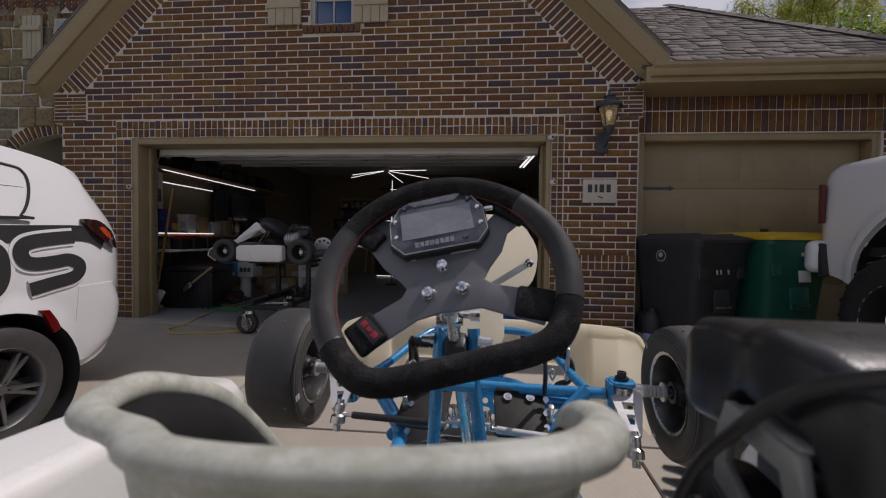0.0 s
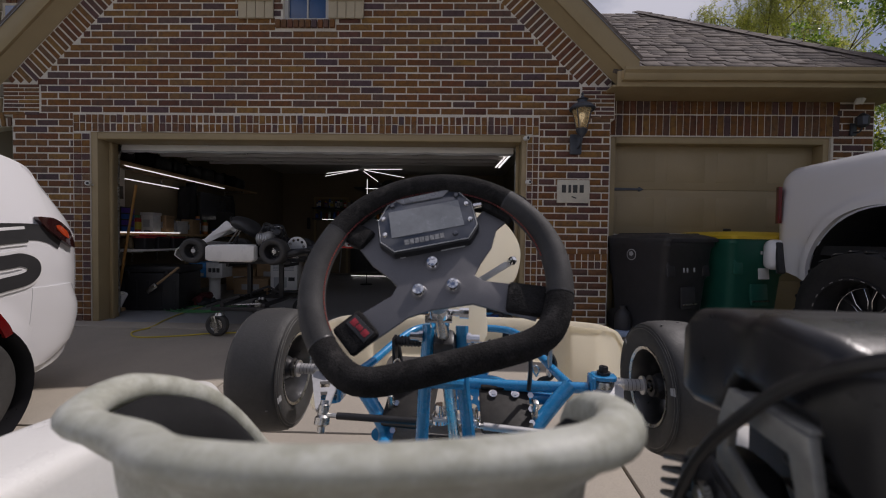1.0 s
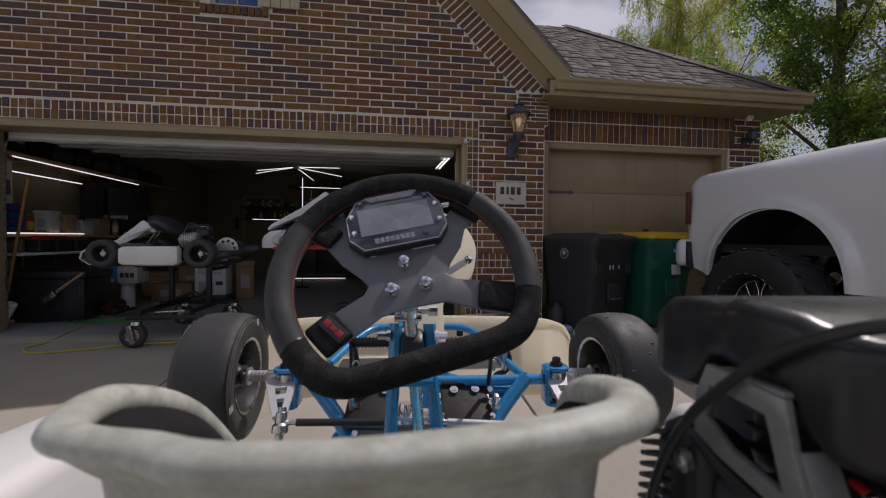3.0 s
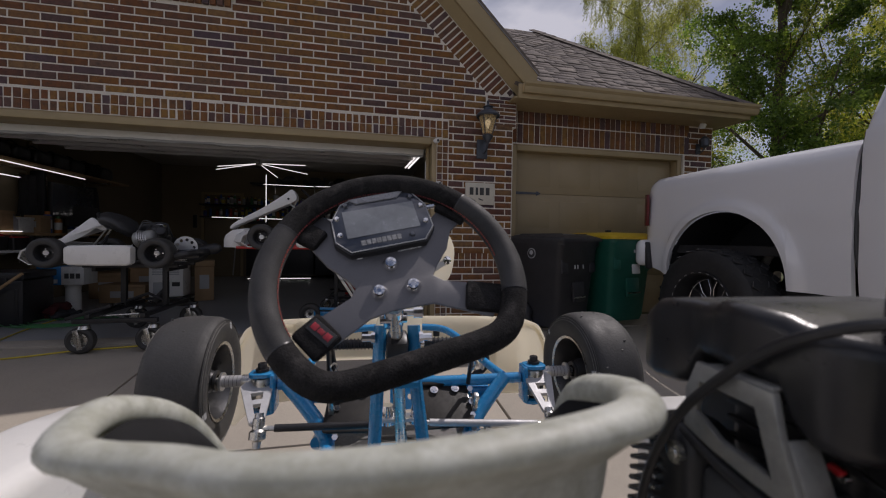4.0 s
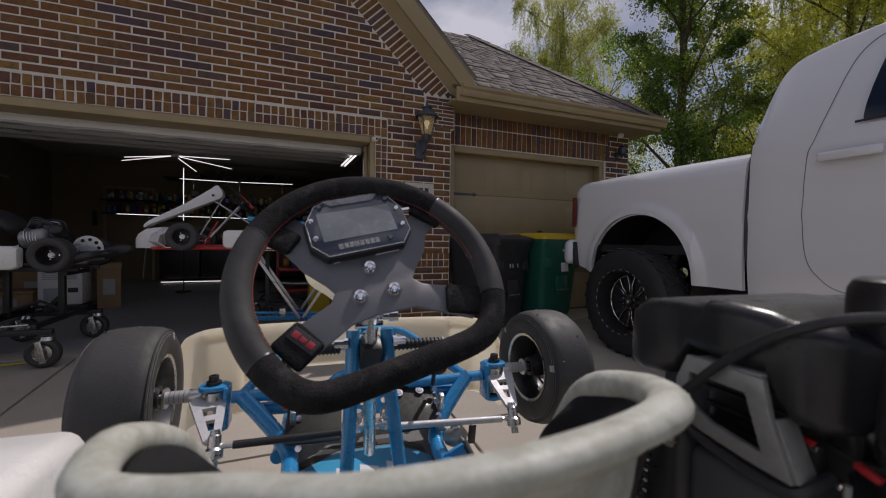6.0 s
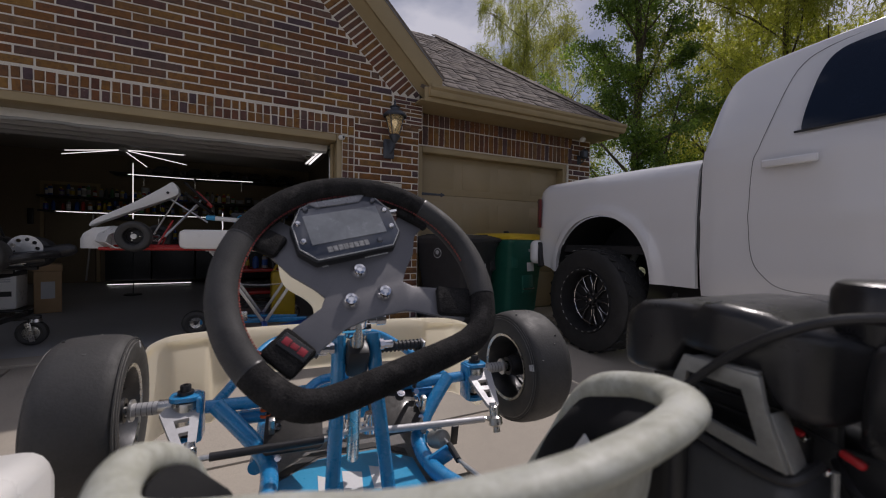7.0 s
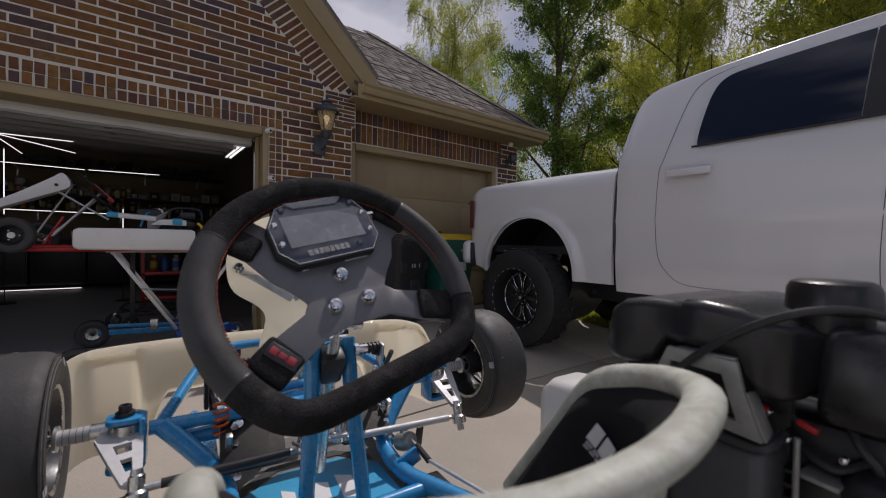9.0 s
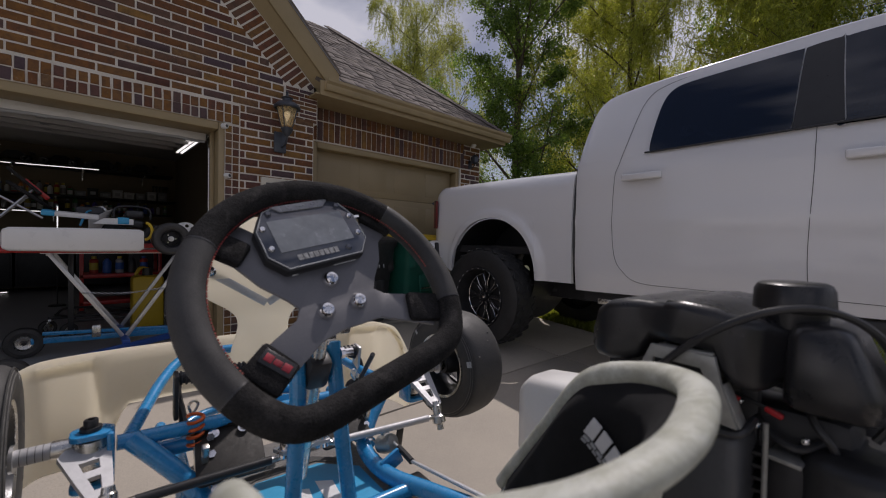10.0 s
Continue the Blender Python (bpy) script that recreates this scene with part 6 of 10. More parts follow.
def castor(name, m, r, parent, rim=None):
    """A pneumatic castor: tyre, rim and fork; the axis along y."""
    t = part(name, lathe([(r * 0.55, -r * 0.24), (r * 0.75, -r * 0.33), (r * 0.93, -r * 0.26), (r, -r * 0.1), (r, r * 0.1), (r * 0.93, r * 0.26), (r * 0.75, r * 0.33), (r * 0.55, r * 0.24)], 28, closed=True), M_RUBBER, parent, "black pneumatic tyre", m @ pose(0, 0, r, 90, 0, 0))
    part("rim", lathe([(0, -r * 0.16), (r * 0.2, -r * 0.2), (r * 0.5, -r * 0.14), (r * 0.57, -r * 0.24), (r * 0.57, r * 0.24), (r * 0.5, r * 0.14), (r * 0.2, r * 0.2), (0, r * 0.16)], 24), rim or M_STEEL, t, "silver rim")
    for sd in (-1, 1):
        part("fork", box((0, sd * r * 0.45, r * 1.1), (r * 0.35, 0.005, r * 1.5), 0.002, (0, -12, 0)), M_STEEL, parent, m=m)
    part("swivel", lathe([(0, r * 0.25), (r * 0.35, r * 0.25), (r * 0.42, 0), (0, 0)], 16, pose(r * 0.22, 0, r * 1.85)), M_STEEL, parent, m=m)
    return t


def kart_stand(m, label, height, mat_leg, mat_base, spread=0.30, cross=False, r=0.09, deep=0.30):
    """A rolling kart stand: base rails on four castors, a post or crossed legs, and a top frame."""
    st = thing("kart_stand", m, label, "kart stand", "kart stands")
    for sx in (-1, 1):
        for sy in (-1, 1):
            castor("castor_wheel", pose(sx * spread, sy * deep, drive_z(m.translation.y + sy * deep) if deep > 0.4 and sy < 0 else 0), r if sx < 0 or not cross else r * 1.15, st)
    for sy in (-1, 1):
        part("base_rail", box((0, sy * deep, r * 2 + 0.02), (spread * 2 + 0.12, 0.04, 0.04), 0.004), mat_base, st)
    part("base_cross", box((-spread * 0.8, 0, r * 2 + 0.062), (0.04, deep * 2 + 0.04, 0.04), 0.004), mat_base, st)
    part("base_cross", box((spread * 0.8, 0, r * 2 + 0.062), (0.04, deep * 2 + 0.04, 0.04), 0.004), mat_base, st)
    if cross:
        for sy in (-1, 1):
            for sx in (-1, 1):
                a, b = Vector((sx * 0.36, sy * (0.26 if sx > 0 else 0.22), height - 0.02)), Vector((-sx * 0.18, sy * (0.26 if sx > 0 else 0.22), r * 2 + 0.10))
                d = (b - a)
                part("crossed_leg", moved(box((0, 0, 0), (0.035, 0.025, d.length), 0.003), Matrix.Translation((a + b) / 2) @ d.to_track_quat("Z", "Y").to_matrix().to_4x4()), mat_leg, st, "bare aluminium crossed leg")
    else:
        for sx in (-0.16, 0.20):
            part("post", box((sx, 0, (height + r * 2) / 2 + 0.03), (0.045, 0.045, height - r * 2 - 0.1), 0.004), mat_leg, st)
        part("brace", tube([(-0.16, 0, r * 2 + 0.12), (0.05, 0.0, r * 2 + 0.2), (0.20, 0, r * 2 + 0.12)], 0.014, 8), mat_leg, st)
        part("jack", lathe([(0, 0.16), (0.03, 0.16), (0.035, 0), (0, 0)], 14, pose(0.05, 0.12, r * 2 + 0.1, 0, 40, 0)), mat_leg, st)
    for sy in (-1, 1):
        part("top_rail", box((0, sy * 0.20, height - 0.02), (0.78, 0.035, 0.035), 0.004), mat_leg if cross else mat_base, st)
    part("top_cross", box((-0.3, 0, height - 0.055), (0.035, 0.43, 0.035), 0.004), mat_base, st)
    part("top_cross", box((0.3, 0, height - 0.055), (0.035, 0.43, 0.035), 0.004), mat_base, st)
    return st


kart_stand(pose(0.0, 0.86, drive_z(0.86), 0, 0, 85.5), "dark steel rolling stand on castors under the blue kart", 0.572 - drive_z(0.86), M_BLACK_STEEL, M_BLACK_STEEL, 0.30)

# ---- vehicles ----
def car_side(stations, heights, bulge, zb, zt, x0, sgn):
    """A body side: columns along y between the lower edge zb(y) and the upper edge zt(y)."""
    rows = []
    for y in stations:
        a, b = zb(y), zt(y)
        rows.append([(x0 + sgn * bulge(y, a + (b - a) * h), y, a + (b - a) * h) for h in heights])
    return loft(rows, closed=False)


def road_tyre(r, w, tread=True, seg=60):
    h = w / 2
    prof = [(r * 0.60, -h * 0.80), (r * 0.63, -h * 0.95), (r * 0.76, -h), (r * 0.90, -h * 0.97), (r * 0.965, -h * 0.86), (r * 0.99, -h * 0.55), (r, 0), (r * 0.99, h * 0.55), (r * 0.965, h * 0.86), (r * 0.90, h * 0.97), (r * 0.76, h), (r * 0.63, h * 0.95), (r * 0.60, h * 0.80)]
    return lathe(prof, seg, closed=True)


# white pickup
PX = 3.20
truck = thing("pickup_truck", pose(0, 0, 0), "lifted white crew-cab pickup truck with black rims and tinted windows", "pickup truck")
HUB_Y, HUB_Z, T_R = 3.58, 0.418, 0.53
ARCH_R = 0.605
ARCH_C = (3.60, 0.69)
TAIL_Y, BED_Y, BED_TOP = 4.58, 2.60, 1.714


def truck_bulge(y, z):
    """How far the side stands in from its widest line."""
    v = 0.0
    if z > 1.30:
        v -= 0.055 * ((z - 1.30) / 0.45) ** 2
    if z > 1.59:
        v -= 0.040 * ((z - 1.59) / 0.11) ** 2
    if z < 0.95:
        v -= 0.03 * ((0.95 - z) / 0.4) ** 2
    v += 0.012 * math.exp(-((z - 1.22) / 0.05) ** 2)
    d = math.hypot(y - ARCH_C[0], (z - ARCH_C[1]) * 1.0)
    v += 0.032 * min(1.0, max(0.0, (ARCH_R + 0.105 - d) / 0.045)) if d < ARCH_R + 0.105 else 0
    if y > TAIL_Y - 0.14:
        v -= 0.045 * ((y - TAIL_Y + 0.14) / 0.14) ** 2
    return v


def bed_low(y):
    base = 0.64 + 0.10 * max(0, (y - 4.15) / 0.35)
    d = ARCH_R ** 2 - (y - ARCH_C[0]) ** 2
    return max(base, ARCH_C[1] + math.sqrt(d)) if d > 0 else base


def bed_top(y):
    return BED_TOP + 0.012 * math.sin((y - BED_Y) / 1.9 * 3.0) - (0.05 * ((y - TAIL_Y + 0.12) / 0.12) ** 2 if y > TAIL_Y - 0.12 else 0)


HS = [0, 0.03, 0.08, 0.15, 0.22, 0.30, 0.38, 0.46, 0.54, 0.62, 0.70, 0.78, 0.86, 0.92, 0.965, 1.0]
ys = sorted({round(BED_Y + (TAIL_Y - BED_Y) * k / 46, 4) for k in range(47)} | {round(ARCH_C[0] + ARCH_R * math.cos(a * math.pi / 24), 4) for a in range(25)} | {ARCH_C[0] - ARCH_R - 0.002, ARCH_C[0] + ARCH_R + 0.002})
bs = car_side(ys, HS, truck_bulge, bed_low, bed_top, PX, -1)
part("bed_side", backed(bs, (0.04, 0, 0)), M_CAR_WHITE, truck, "white bed side with a flared wheel arch", angle=50)
far = car_side(ys, HS, truck_bulge, bed_low, bed_top, PX + 2.0, 1)
part("bed_side", backed(far, (-0.04, 0, 0)), M_CAR_WHITE, truck, angle=50)
part("bed_floor", span((PX + 0.06, BED_Y, 0.90), (PX + 1.94, TAIL_Y - 0.08, 0.98)), M_BLACK_PLASTIC, truck)
part("bed_rail", loft([[(PX + 0.110, y, bed_top(y) - 0.03), (PX + 0.110, y, bed_top(y) - 0.002), (PX + 0.155, y, bed_top(y) - 0.002), (PX + 0.155, y, bed_top(y) - 0.04)] for y in (BED_Y + 0.02, 3.0, 3.6, 4.1, TAIL_Y - 0.14)]), M_BLACK_PLASTIC, truck, "black bed rail cap")
tg = span((PX + 0.10, TAIL_Y - 0.06, 0.86), (PX + 1.90, TAIL_Y - 0.005, BED_TOP - 0.02), 0.02)
part("tailgate", tg, M_CAR_WHITE, truck)
lamp_bm = loft([[(PX + 0.035 + 0.10 * f * f, TAIL_Y - 0.13 + 0.13 * f, z) for z in (1.19, 1.22, 1.50, 1.54)] for f in (0, 0.25, 0.5, 0.75, 1.0)], closed=False)
part("tail_light", thick(moved(lamp_bm, pose(-0.085, 0.034, 0)), 0.03), M_RED_LENS, truck, "dark red tail light")
bump = box((PX + 1.0, TAIL_Y - 0.02, 0.885), (2.20, 0.15, 0.30), 0.07, seg=4)
part("rear_bumper", bump, M_CAR_WHITE, truck, "white rear bumper")
part("bumper_insert", box((PX - 0.02, TAIL_Y - 0.095, 0.855), (0.07, 0.055, 0.31), 0.022, (-8, 0, 0)), M_BLACK_PLASTIC, truck)
part("step_pad", box((PX + 1.0, TAIL_Y + 0.03, 1.030), (1.9, 0.18, 0.012), 0.003), M_BLACK_PLASTIC, truck)
liner = lathe([(ARCH_R - 0.01, -0.05), (ARCH_R - 0.01, 0.62), (0.055, 0.62)], 40, pose(PX + 0.06, ARCH_C[0], ARCH_C[1], 0, 90, 0))
part("wheel_liner", liner, M_BLACK_PLASTIC, truck, "black wheel arch liner")
# cab
CAB_BACK, CAB_FRONT = 2.572, -1.9


def cab_low(y):
    return 0.60 - 0.01 * (y - 1)


def belt(y):
    return 1.765 - 0.012 * (2.2 - y)


def cab_bulge(y, z):
    v = 0.012 * math.exp(-((z - 1.22) / 0.05) ** 2) + 0.011 * math.exp(-((z - 1.64) / 0.055) ** 2) - (0.035 * ((z - 1.40) / 0.4) ** 2 if z > 1.40 else 0) - (0.03 * ((0.9 - z) / 0.3) ** 2 if z < 0.9 else 0)
    if y > CAB_BACK - 0.10:
        v -= 0.02 * ((y - CAB_BACK + 0.10) / 0.10) ** 2
    return v


cab_ys = [CAB_FRONT + (CAB_BACK - CAB_FRONT) * k / 60 for k in range(61)]
part("cab_side", backed(car_side(cab_ys, HS, cab_bulge, cab_low, belt, PX, -1), (0.03, 0, 0)), M_CAR_WHITE, truck, "white cab side", angle=50)
part("cab_side", backed(car_side(cab_ys, HS, cab_bulge, cab_low, belt, PX + 2.0, 1), (-0.03, 0, 0)), M_CAR_WHITE, truck, angle=50)
# upper cab: arched roofline over raked glass
ROOF = [(2.575, 1.70), (2.565, 1.87), (2.535, 2.07), (2.49, 2.245), (2.43, 2.345), (2.31, 2.405), (1.95, 2.448), (1.2, 2.490), (0.4, 2.495), (-0.5, 2.39), (-1.0, 2.24), (-1.55, 1.80), (-1.6, 1.70)]
top_line = glide([(0, a, b) for a, b in ROOF], 6)
secs = []
for p in top_line:
    up = max(0.0, p.z - 1.72)
    w = 0.032 + 0.20 * up / 0.63
    tuck = 0.02 * ((p.y - CAB_BACK + 0.10) / 0.10) ** 2 if p.y > CAB_BACK - 0.10 else 0.0
    half = [(PX + 0.021 + tuck * (1 - f) + (w - 0.023) * f ** 1.35, p.y, 1.70 + (p.z - 0.05 - 1.70) * f) for f in (0, 0.25, 0.5, 0.75, 0.92)] + [(PX + w + 0.008, p.y, p.z - 0.016), (PX + w + 0.013, p.y, p.z - 0.007), (PX + w + 0.024, p.y, p.z), (PX + w + 0.12, p.y, p.z + 0.01), (PX + 1.0, p.y, p.z + 0.035)]
    secs.append(half + [(2 * PX + 2.0 - x, y, z) for x, y, z in half[-2::-1]])
part("cab_roof", loft(secs, closed=False), M_CAR_WHITE, truck, "white cab roof and pillars", angle=60)


def side_glass(pts, off):
    """A pane on the sloped cab side, outlined in y and z."""
    line = glide([(0, a, b) for a, b in pts], 5, True)
    b = plate([(p.y, p.z) for p in line], 0.006)
    for k in range(14):
        bmesh.ops.bisect_plane(b, geom=b.verts[:] + b.edges[:] + b.faces[:], plane_co=(0, 1.78 + 0.04 * k, 0), plane_no=(0, 1, 0))
    for v in b.verts:
        y, z = v.co.x, v.co.y
        up = max(0.0, z - 1.70)
        x = PX + 0.025 + 0.194 * (up / 0.60) ** 1.35 - off + v.co.z
        v.co = (x, y, z)
    return b


w_rear = [(1.925, 1.792), (1.927, 1.85), (1.92, 1.932), (1.903, 2.058), (1.88, 2.185), (1.847, 2.27), (1.803, 2.315), (1.74, 2.338), (1.59, 2.354), (1.272, 2.372), (1.03, 2.382), (1.012, 2.374), (1.021, 2.235), (1.038, 1.907), (1.047, 1.81), (1.06, 1.796), (1.454, 1.790), (1.90, 1.786)]
part("rear_door_window", side_glass(w_rear, 0.022), M_GLASS_DARK, truck, "dark tinted rear side window", angle=60)
w_front = [(0.79, 1.815), (0.812, 2.37), (0.80, 2.395), (0.64, 2.402), (0.2, 2.395), (-0.45, 2.29), (-0.95, 1.82), (-0.9, 1.79), (0.0, 1.79), (0.77, 1.80)]
part("front_door_window", side_glass(w_front, 0.022), M_GLASS_DARK, truck, "dark tinted front side window", angle=60)
b_p = [(1.004, 2.37), (0.996, 2.386), (0.923, 2.398), (0.836, 2.402), (0.820, 2.39), (0.812, 2.123), (0.798, 1.825), (0.806, 1.806), (0.924, 1.801), (1.030, 1.798), (1.040, 1.812), (1.030, 1.948), (1.014, 2.236)]
part("door_pillar", side_glass(b_p, 0.016), M_BLACK_PLASTIC, truck, "satin dark door pillar", angle=60)
for pts in ([(1.965, 1.782, 0), (1.5, 1.786, 0), (0.9, 1.792, 0), (-0.9, 1.785, 0)],):
    part("belt_trim", tube([(PX + 0.018, a, b) for a, b, _ in pts], 0.008, 6), M_BLACK_PLASTIC, truck)
# seams, handles, gap
# a dark tube is laid in the bed gap to give its shade
gap = [(PX + 0.07, BED_Y - 0.025, 1.76), (PX + 0.02, BED_Y - 0.02, 1.4), (PX + 0.01, BED_Y - 0.022, 1.0), (PX + 0.03, BED_Y - 0.06, 0.72), (PX + 0.05, BED_Y - 0.11, 0.62)]
part("bed_gap", tube(glide([(x + 0.02, y + 0.012, z) for x, y, z in gap], 5), 0.014, 8), M_VINYL, truck, "dark tube standing in for shade between bed and cab")


# dark grey of thin tubes that draw the shade in the door gaps
M_SEAM = surface("seam_shadow_grey", (0.10, 0.10, 0.105), 0.7)


def seam(pts):
    line = glide([(0, a, b) for a, b in pts], 8)
    part("door_seam", tube([(PX - cab_bulge(p.y, p.z) - 0.0015 if p.z < 1.77 else PX + 0.017 + 0.196 * ((p.z - 1.70) / 0.60) ** 1.35, p.y, p.z) for p in line], 0.0020, 5), M_SEAM, truck)


seam([(1.35, 2.432), (1.60, 2.415), (1.80, 2.395), (1.925, 2.36), (1.99, 2.315), (2.036, 2.24), (2.072, 2.12), (2.12, 1.91), (2.168, 1.73), (2.205, 1.57), (2.215, 1.18), (2.19, 0.92), (2.12, 0.79), (1.98, 0.70), (1.6, 0.685), (0.93, 0.68)])
seam([(0.922, 2.40), (0.922, 2.1), (0.922, 1.80), (0.926, 1.50), (0.945, 1.0), (0.935, 0.68)])
seam([(0.93, 0.69), (0.2, 0.68), (-0.7, 0.68)])
for y0, y1, z in ((2.13, 1.80, 1.585), (0.80, 0.46, 1.585)):
    h = part("door_handle", box((PX - 0.046, (y0 + y1) / 2, z - 0.004), (0.030, 0.315, 0.056), 0.012, seg=3), M_CAR_WHITE, truck, "white pull handle")
    # solid black block gives the shade under the pull handle
    part("handle_cup", box((PX - 0.020, (y0 + y1) / 2, z - 0.004), (0.040, 0.26, 0.026), 0.007, seg=3), M_BLACK_PLASTIC, truck, "black block standing in for shade behind the handle")
rk = box((PX + 0.10, 0.4, 0.54), (0.06, 4.2, 0.10), 0.02)
part("rocker", rk, M_BLACK_PLASTIC, truck, "dark rocker panel")
part("frame_rail", box((PX + 0.45, 1.2, 0.52), (0.12, 6.2, 0.16), 0.01), M_BLACK_STEEL, truck)
part("step_bracket", box((PX + 0.10, 2.28, 0.50), (0.08, 0.16, 0.05), 0.006), M_STEEL, truck)
part("crossmember", box((PX + 1.0, 2.2, 0.48), (1.1, 0.2, 0.16), 0.02), M_BLACK_STEEL, truck)
part("hood", box((PX + 1.0, -2.4, 1.25), (1.9, 1.2, 0.95), 0.12, seg=3), M_CAR_WHITE, truck)


def truck_wheel(x, y, sgn):
    t = part("wheel_tyre", road_tyre(T_R, 0.36), M_TRUCK_RUBBER, truck, "wide black off-road tyre", pose(x, y, HUB_Z, 0, -90 * sgn, 0))
    nb = 26
    for k in range(nb):
        for row, (zz, tw) in enumerate(((-0.115, 24), (-0.04, -18), (0.04, 18), (0.115, -24))):
            a = 2 * math.pi * (k + 0.5 * (row % 2)) / nb
            part("tread_block", box((0, 0, 0), (0.012, 0.058, 0.066), 0.003, (tw * 1.4, 0, 0), 1), M_TRUCK_RUBBER, t, m=pose(0, 0, 0, 0, 0, math.degrees(a)) @ pose(T_R * 0.995, 0, zz))
    part("rim", lathe([(T_R * 0.60, 0.15), (T_R * 0.63, 0.165), (T_R * 0.62, 0.185), (T_R * 0.585, 0.180), (T_R * 0.55, 0.10), (T_R * 0.54, -0.1), (T_R * 0.60, -0.15)], 48), M_BLACK_STEEL, t, "gloss black deep-dish rim")
    part("rim_disc", lathe([(0, 0.006), (0.10, 0.006), (T_R * 0.55, 0.0), (T_R * 0.55, -0.02), (0, -0.02)], 40), M_BLACK_STEEL, t)
    part("milled_ring", tube([(T_R * 0.485 * math.cos(q * 0.1309), T_R * 0.485 * math.sin(q * 0.1309), 0.042) for q in range(48)], 0.0035, 5, closed=True), M_CHROME, t, "thin bright milled ring")
    for k in range(8):
        a = 2 * math.pi * k / 8
        sp = join(plate([(0.04, -0.018), (T_R * 0.30, -0.014), (T_R * 0.52, -0.060), (T_R * 0.53, -0.034), (T_R * 0.34, 0.0), (T_R * 0.53, 0.034), (T_R * 0.52, 0.060), (T_R * 0.30, 0.014), (0.04, 0.018)], 0.030, 0.004))
        spk = part("spoke", sp, M_BLACK_STEEL, t, m=pose(0, 0, 0.026, 0, 0, math.degrees(a)))
        for sd in (-1, 1):
            part("milled_edge", tube([(T_R * 0.19, sd * 0.015, 0.0155), (T_R * 0.30, sd * 0.014, 0.0155), (T_R * 0.475, sd * 0.050, 0.0155)], 0.0020, 5), M_CHROME, spk, "bright milled edge")
        part("lug_nut", lathe([(0, 0.03), (0.010, 0.028), (0.012, 0), (0, 0)], 6, pose(0.068 * math.cos(a + 0.39), 0.068 * math.sin(a + 0.39), 0.045)), M_CHROME, t)
    for k in range(24):
        a = 2 * math.pi * k / 24
        part("milled_notch", box((0, 0, 0), (0.006, 0.030, 0.004), 0.001, (0, 0, 0), 1), M_ALU, t, m=pose(0, 0, 0, 0, 0, math.degrees(a)) @ pose(T_R * 0.60, 0, 0.1835))
    cap = part("hub_cap", lathe([(0, 0.092), (0.03, 0.090), (0.040, 0.080), (0.045, 0.03), (0, 0.03)], 20), M_BLACK_STEEL, t)
    part("cap_emblem", lathe([(0, 0.096), (0.018, 0.095), (0.022, 0.090), (0, 0.088)], 6), M_CHROME, cap, "bright centre emblem")
    return t


truck_wheel(PX - 0.04, HUB_Y, 1)
truck_wheel(PX + 2.04, HUB_Y, -1)
truck_wheel(PX - 0.04, HUB_Y - 4.2, 1)
truck_wheel(PX + 2.04, HUB_Y - 4.2, -1)
part("rear_axle", rod((PX + 0.2, HUB_Y, HUB_Z), (PX + 1.8, HUB_Y, HUB_Z), 0.06, 14), M_BLACK_STEEL, truck)
part("shock", rod((PX + 0.36, HUB_Y + 0.1, HUB_Z), (PX + 0.40, HUB_Y - 0.15, 0.95), 0.035, 12), M_WHITE, truck)
part("leaf_spring", box((PX + 0.42, HUB_Y, HUB_Z + 0.10), (0.08, 1.2, 0.06), 0.02), M_BLACK_STEEL, truck)

M_DARK_LENS = surface("smoked_lens", (0.03, 0.008, 0.008), 0.10, vary=0.1, coat=0.9, bump=0.0)
M_AMBER_LENS = surface("orange_lens", (0.42, 0.05, 0.012), 0.15, vary=0.15, scale=30, coat=0.8, bump=0.0)
M_RIM = surface("dark_alloy", (0.16, 0.16, 0.165), 0.35, metal=0.8, vary=0.1)

# white SUV with black shapes, tail towards the garage
SX = -2.52
suv = thing("white_suv", None, "white SUV with large black outlined shapes along its side", "car")
S_HUB_Y, S_R = 2.50, 0.345
S_HUB_Z = drive_z(2.5) + S_R
S_ARCH = 0.415
S_TAIL = 3.50


def suv_low(y):
    base = 0.10 + 0.13 * max(0, (y - 2.95) / 0.5) ** 2
    d = S_ARCH ** 2 - (y - S_HUB_Y) ** 2
    return max(base, S_HUB_Z + math.sqrt(d)) if d > 0 else base


def suv_top(y):
    return 1.02 + 0.0 * y if y < 3.0 else 1.02 - 0.05 * (y - 3.0)


def suv_bulge(y, z):
    v = -0.04 * ((z - 0.75) / 0.4) ** 2
    d = math.hypot(y - S_HUB_Y, z - S_HUB_Z)
    if d < S_ARCH + 0.10:
        v += 0.025 * (1 - max(0, d - S_ARCH) / 0.10)
    if y > S_TAIL - 0.62:
        v -= 0.30 * ((y - S_TAIL + 0.62) / 0.62) ** 2.6
    return v


def suv_in(y):
    """How far the tail corner turns in."""
    return 0.30 * max(0.0, (y - S_TAIL + 0.62) / 0.62) ** 2.6


s_ys = sorted({round(-1.2 + (S_TAIL + 1.2) * k / 70, 4) for k in range(71)} | {round(S_HUB_Y + S_ARCH * math.cos(a * math.pi / 24), 4) for a in range(25)})
part("body_side", backed(car_side(s_ys, HS, suv_bulge, suv_low, suv_top, SX, 1), (-0.03, 0, 0)), M_CAR_WHITE, suv, "white lower body side", angle=50)
part("body_side", backed(car_side(s_ys, HS, suv_bulge, suv_low, suv_top, SX - 1.84, -1), (0.03, 0, 0)), M_CAR_WHITE, suv, angle=50)
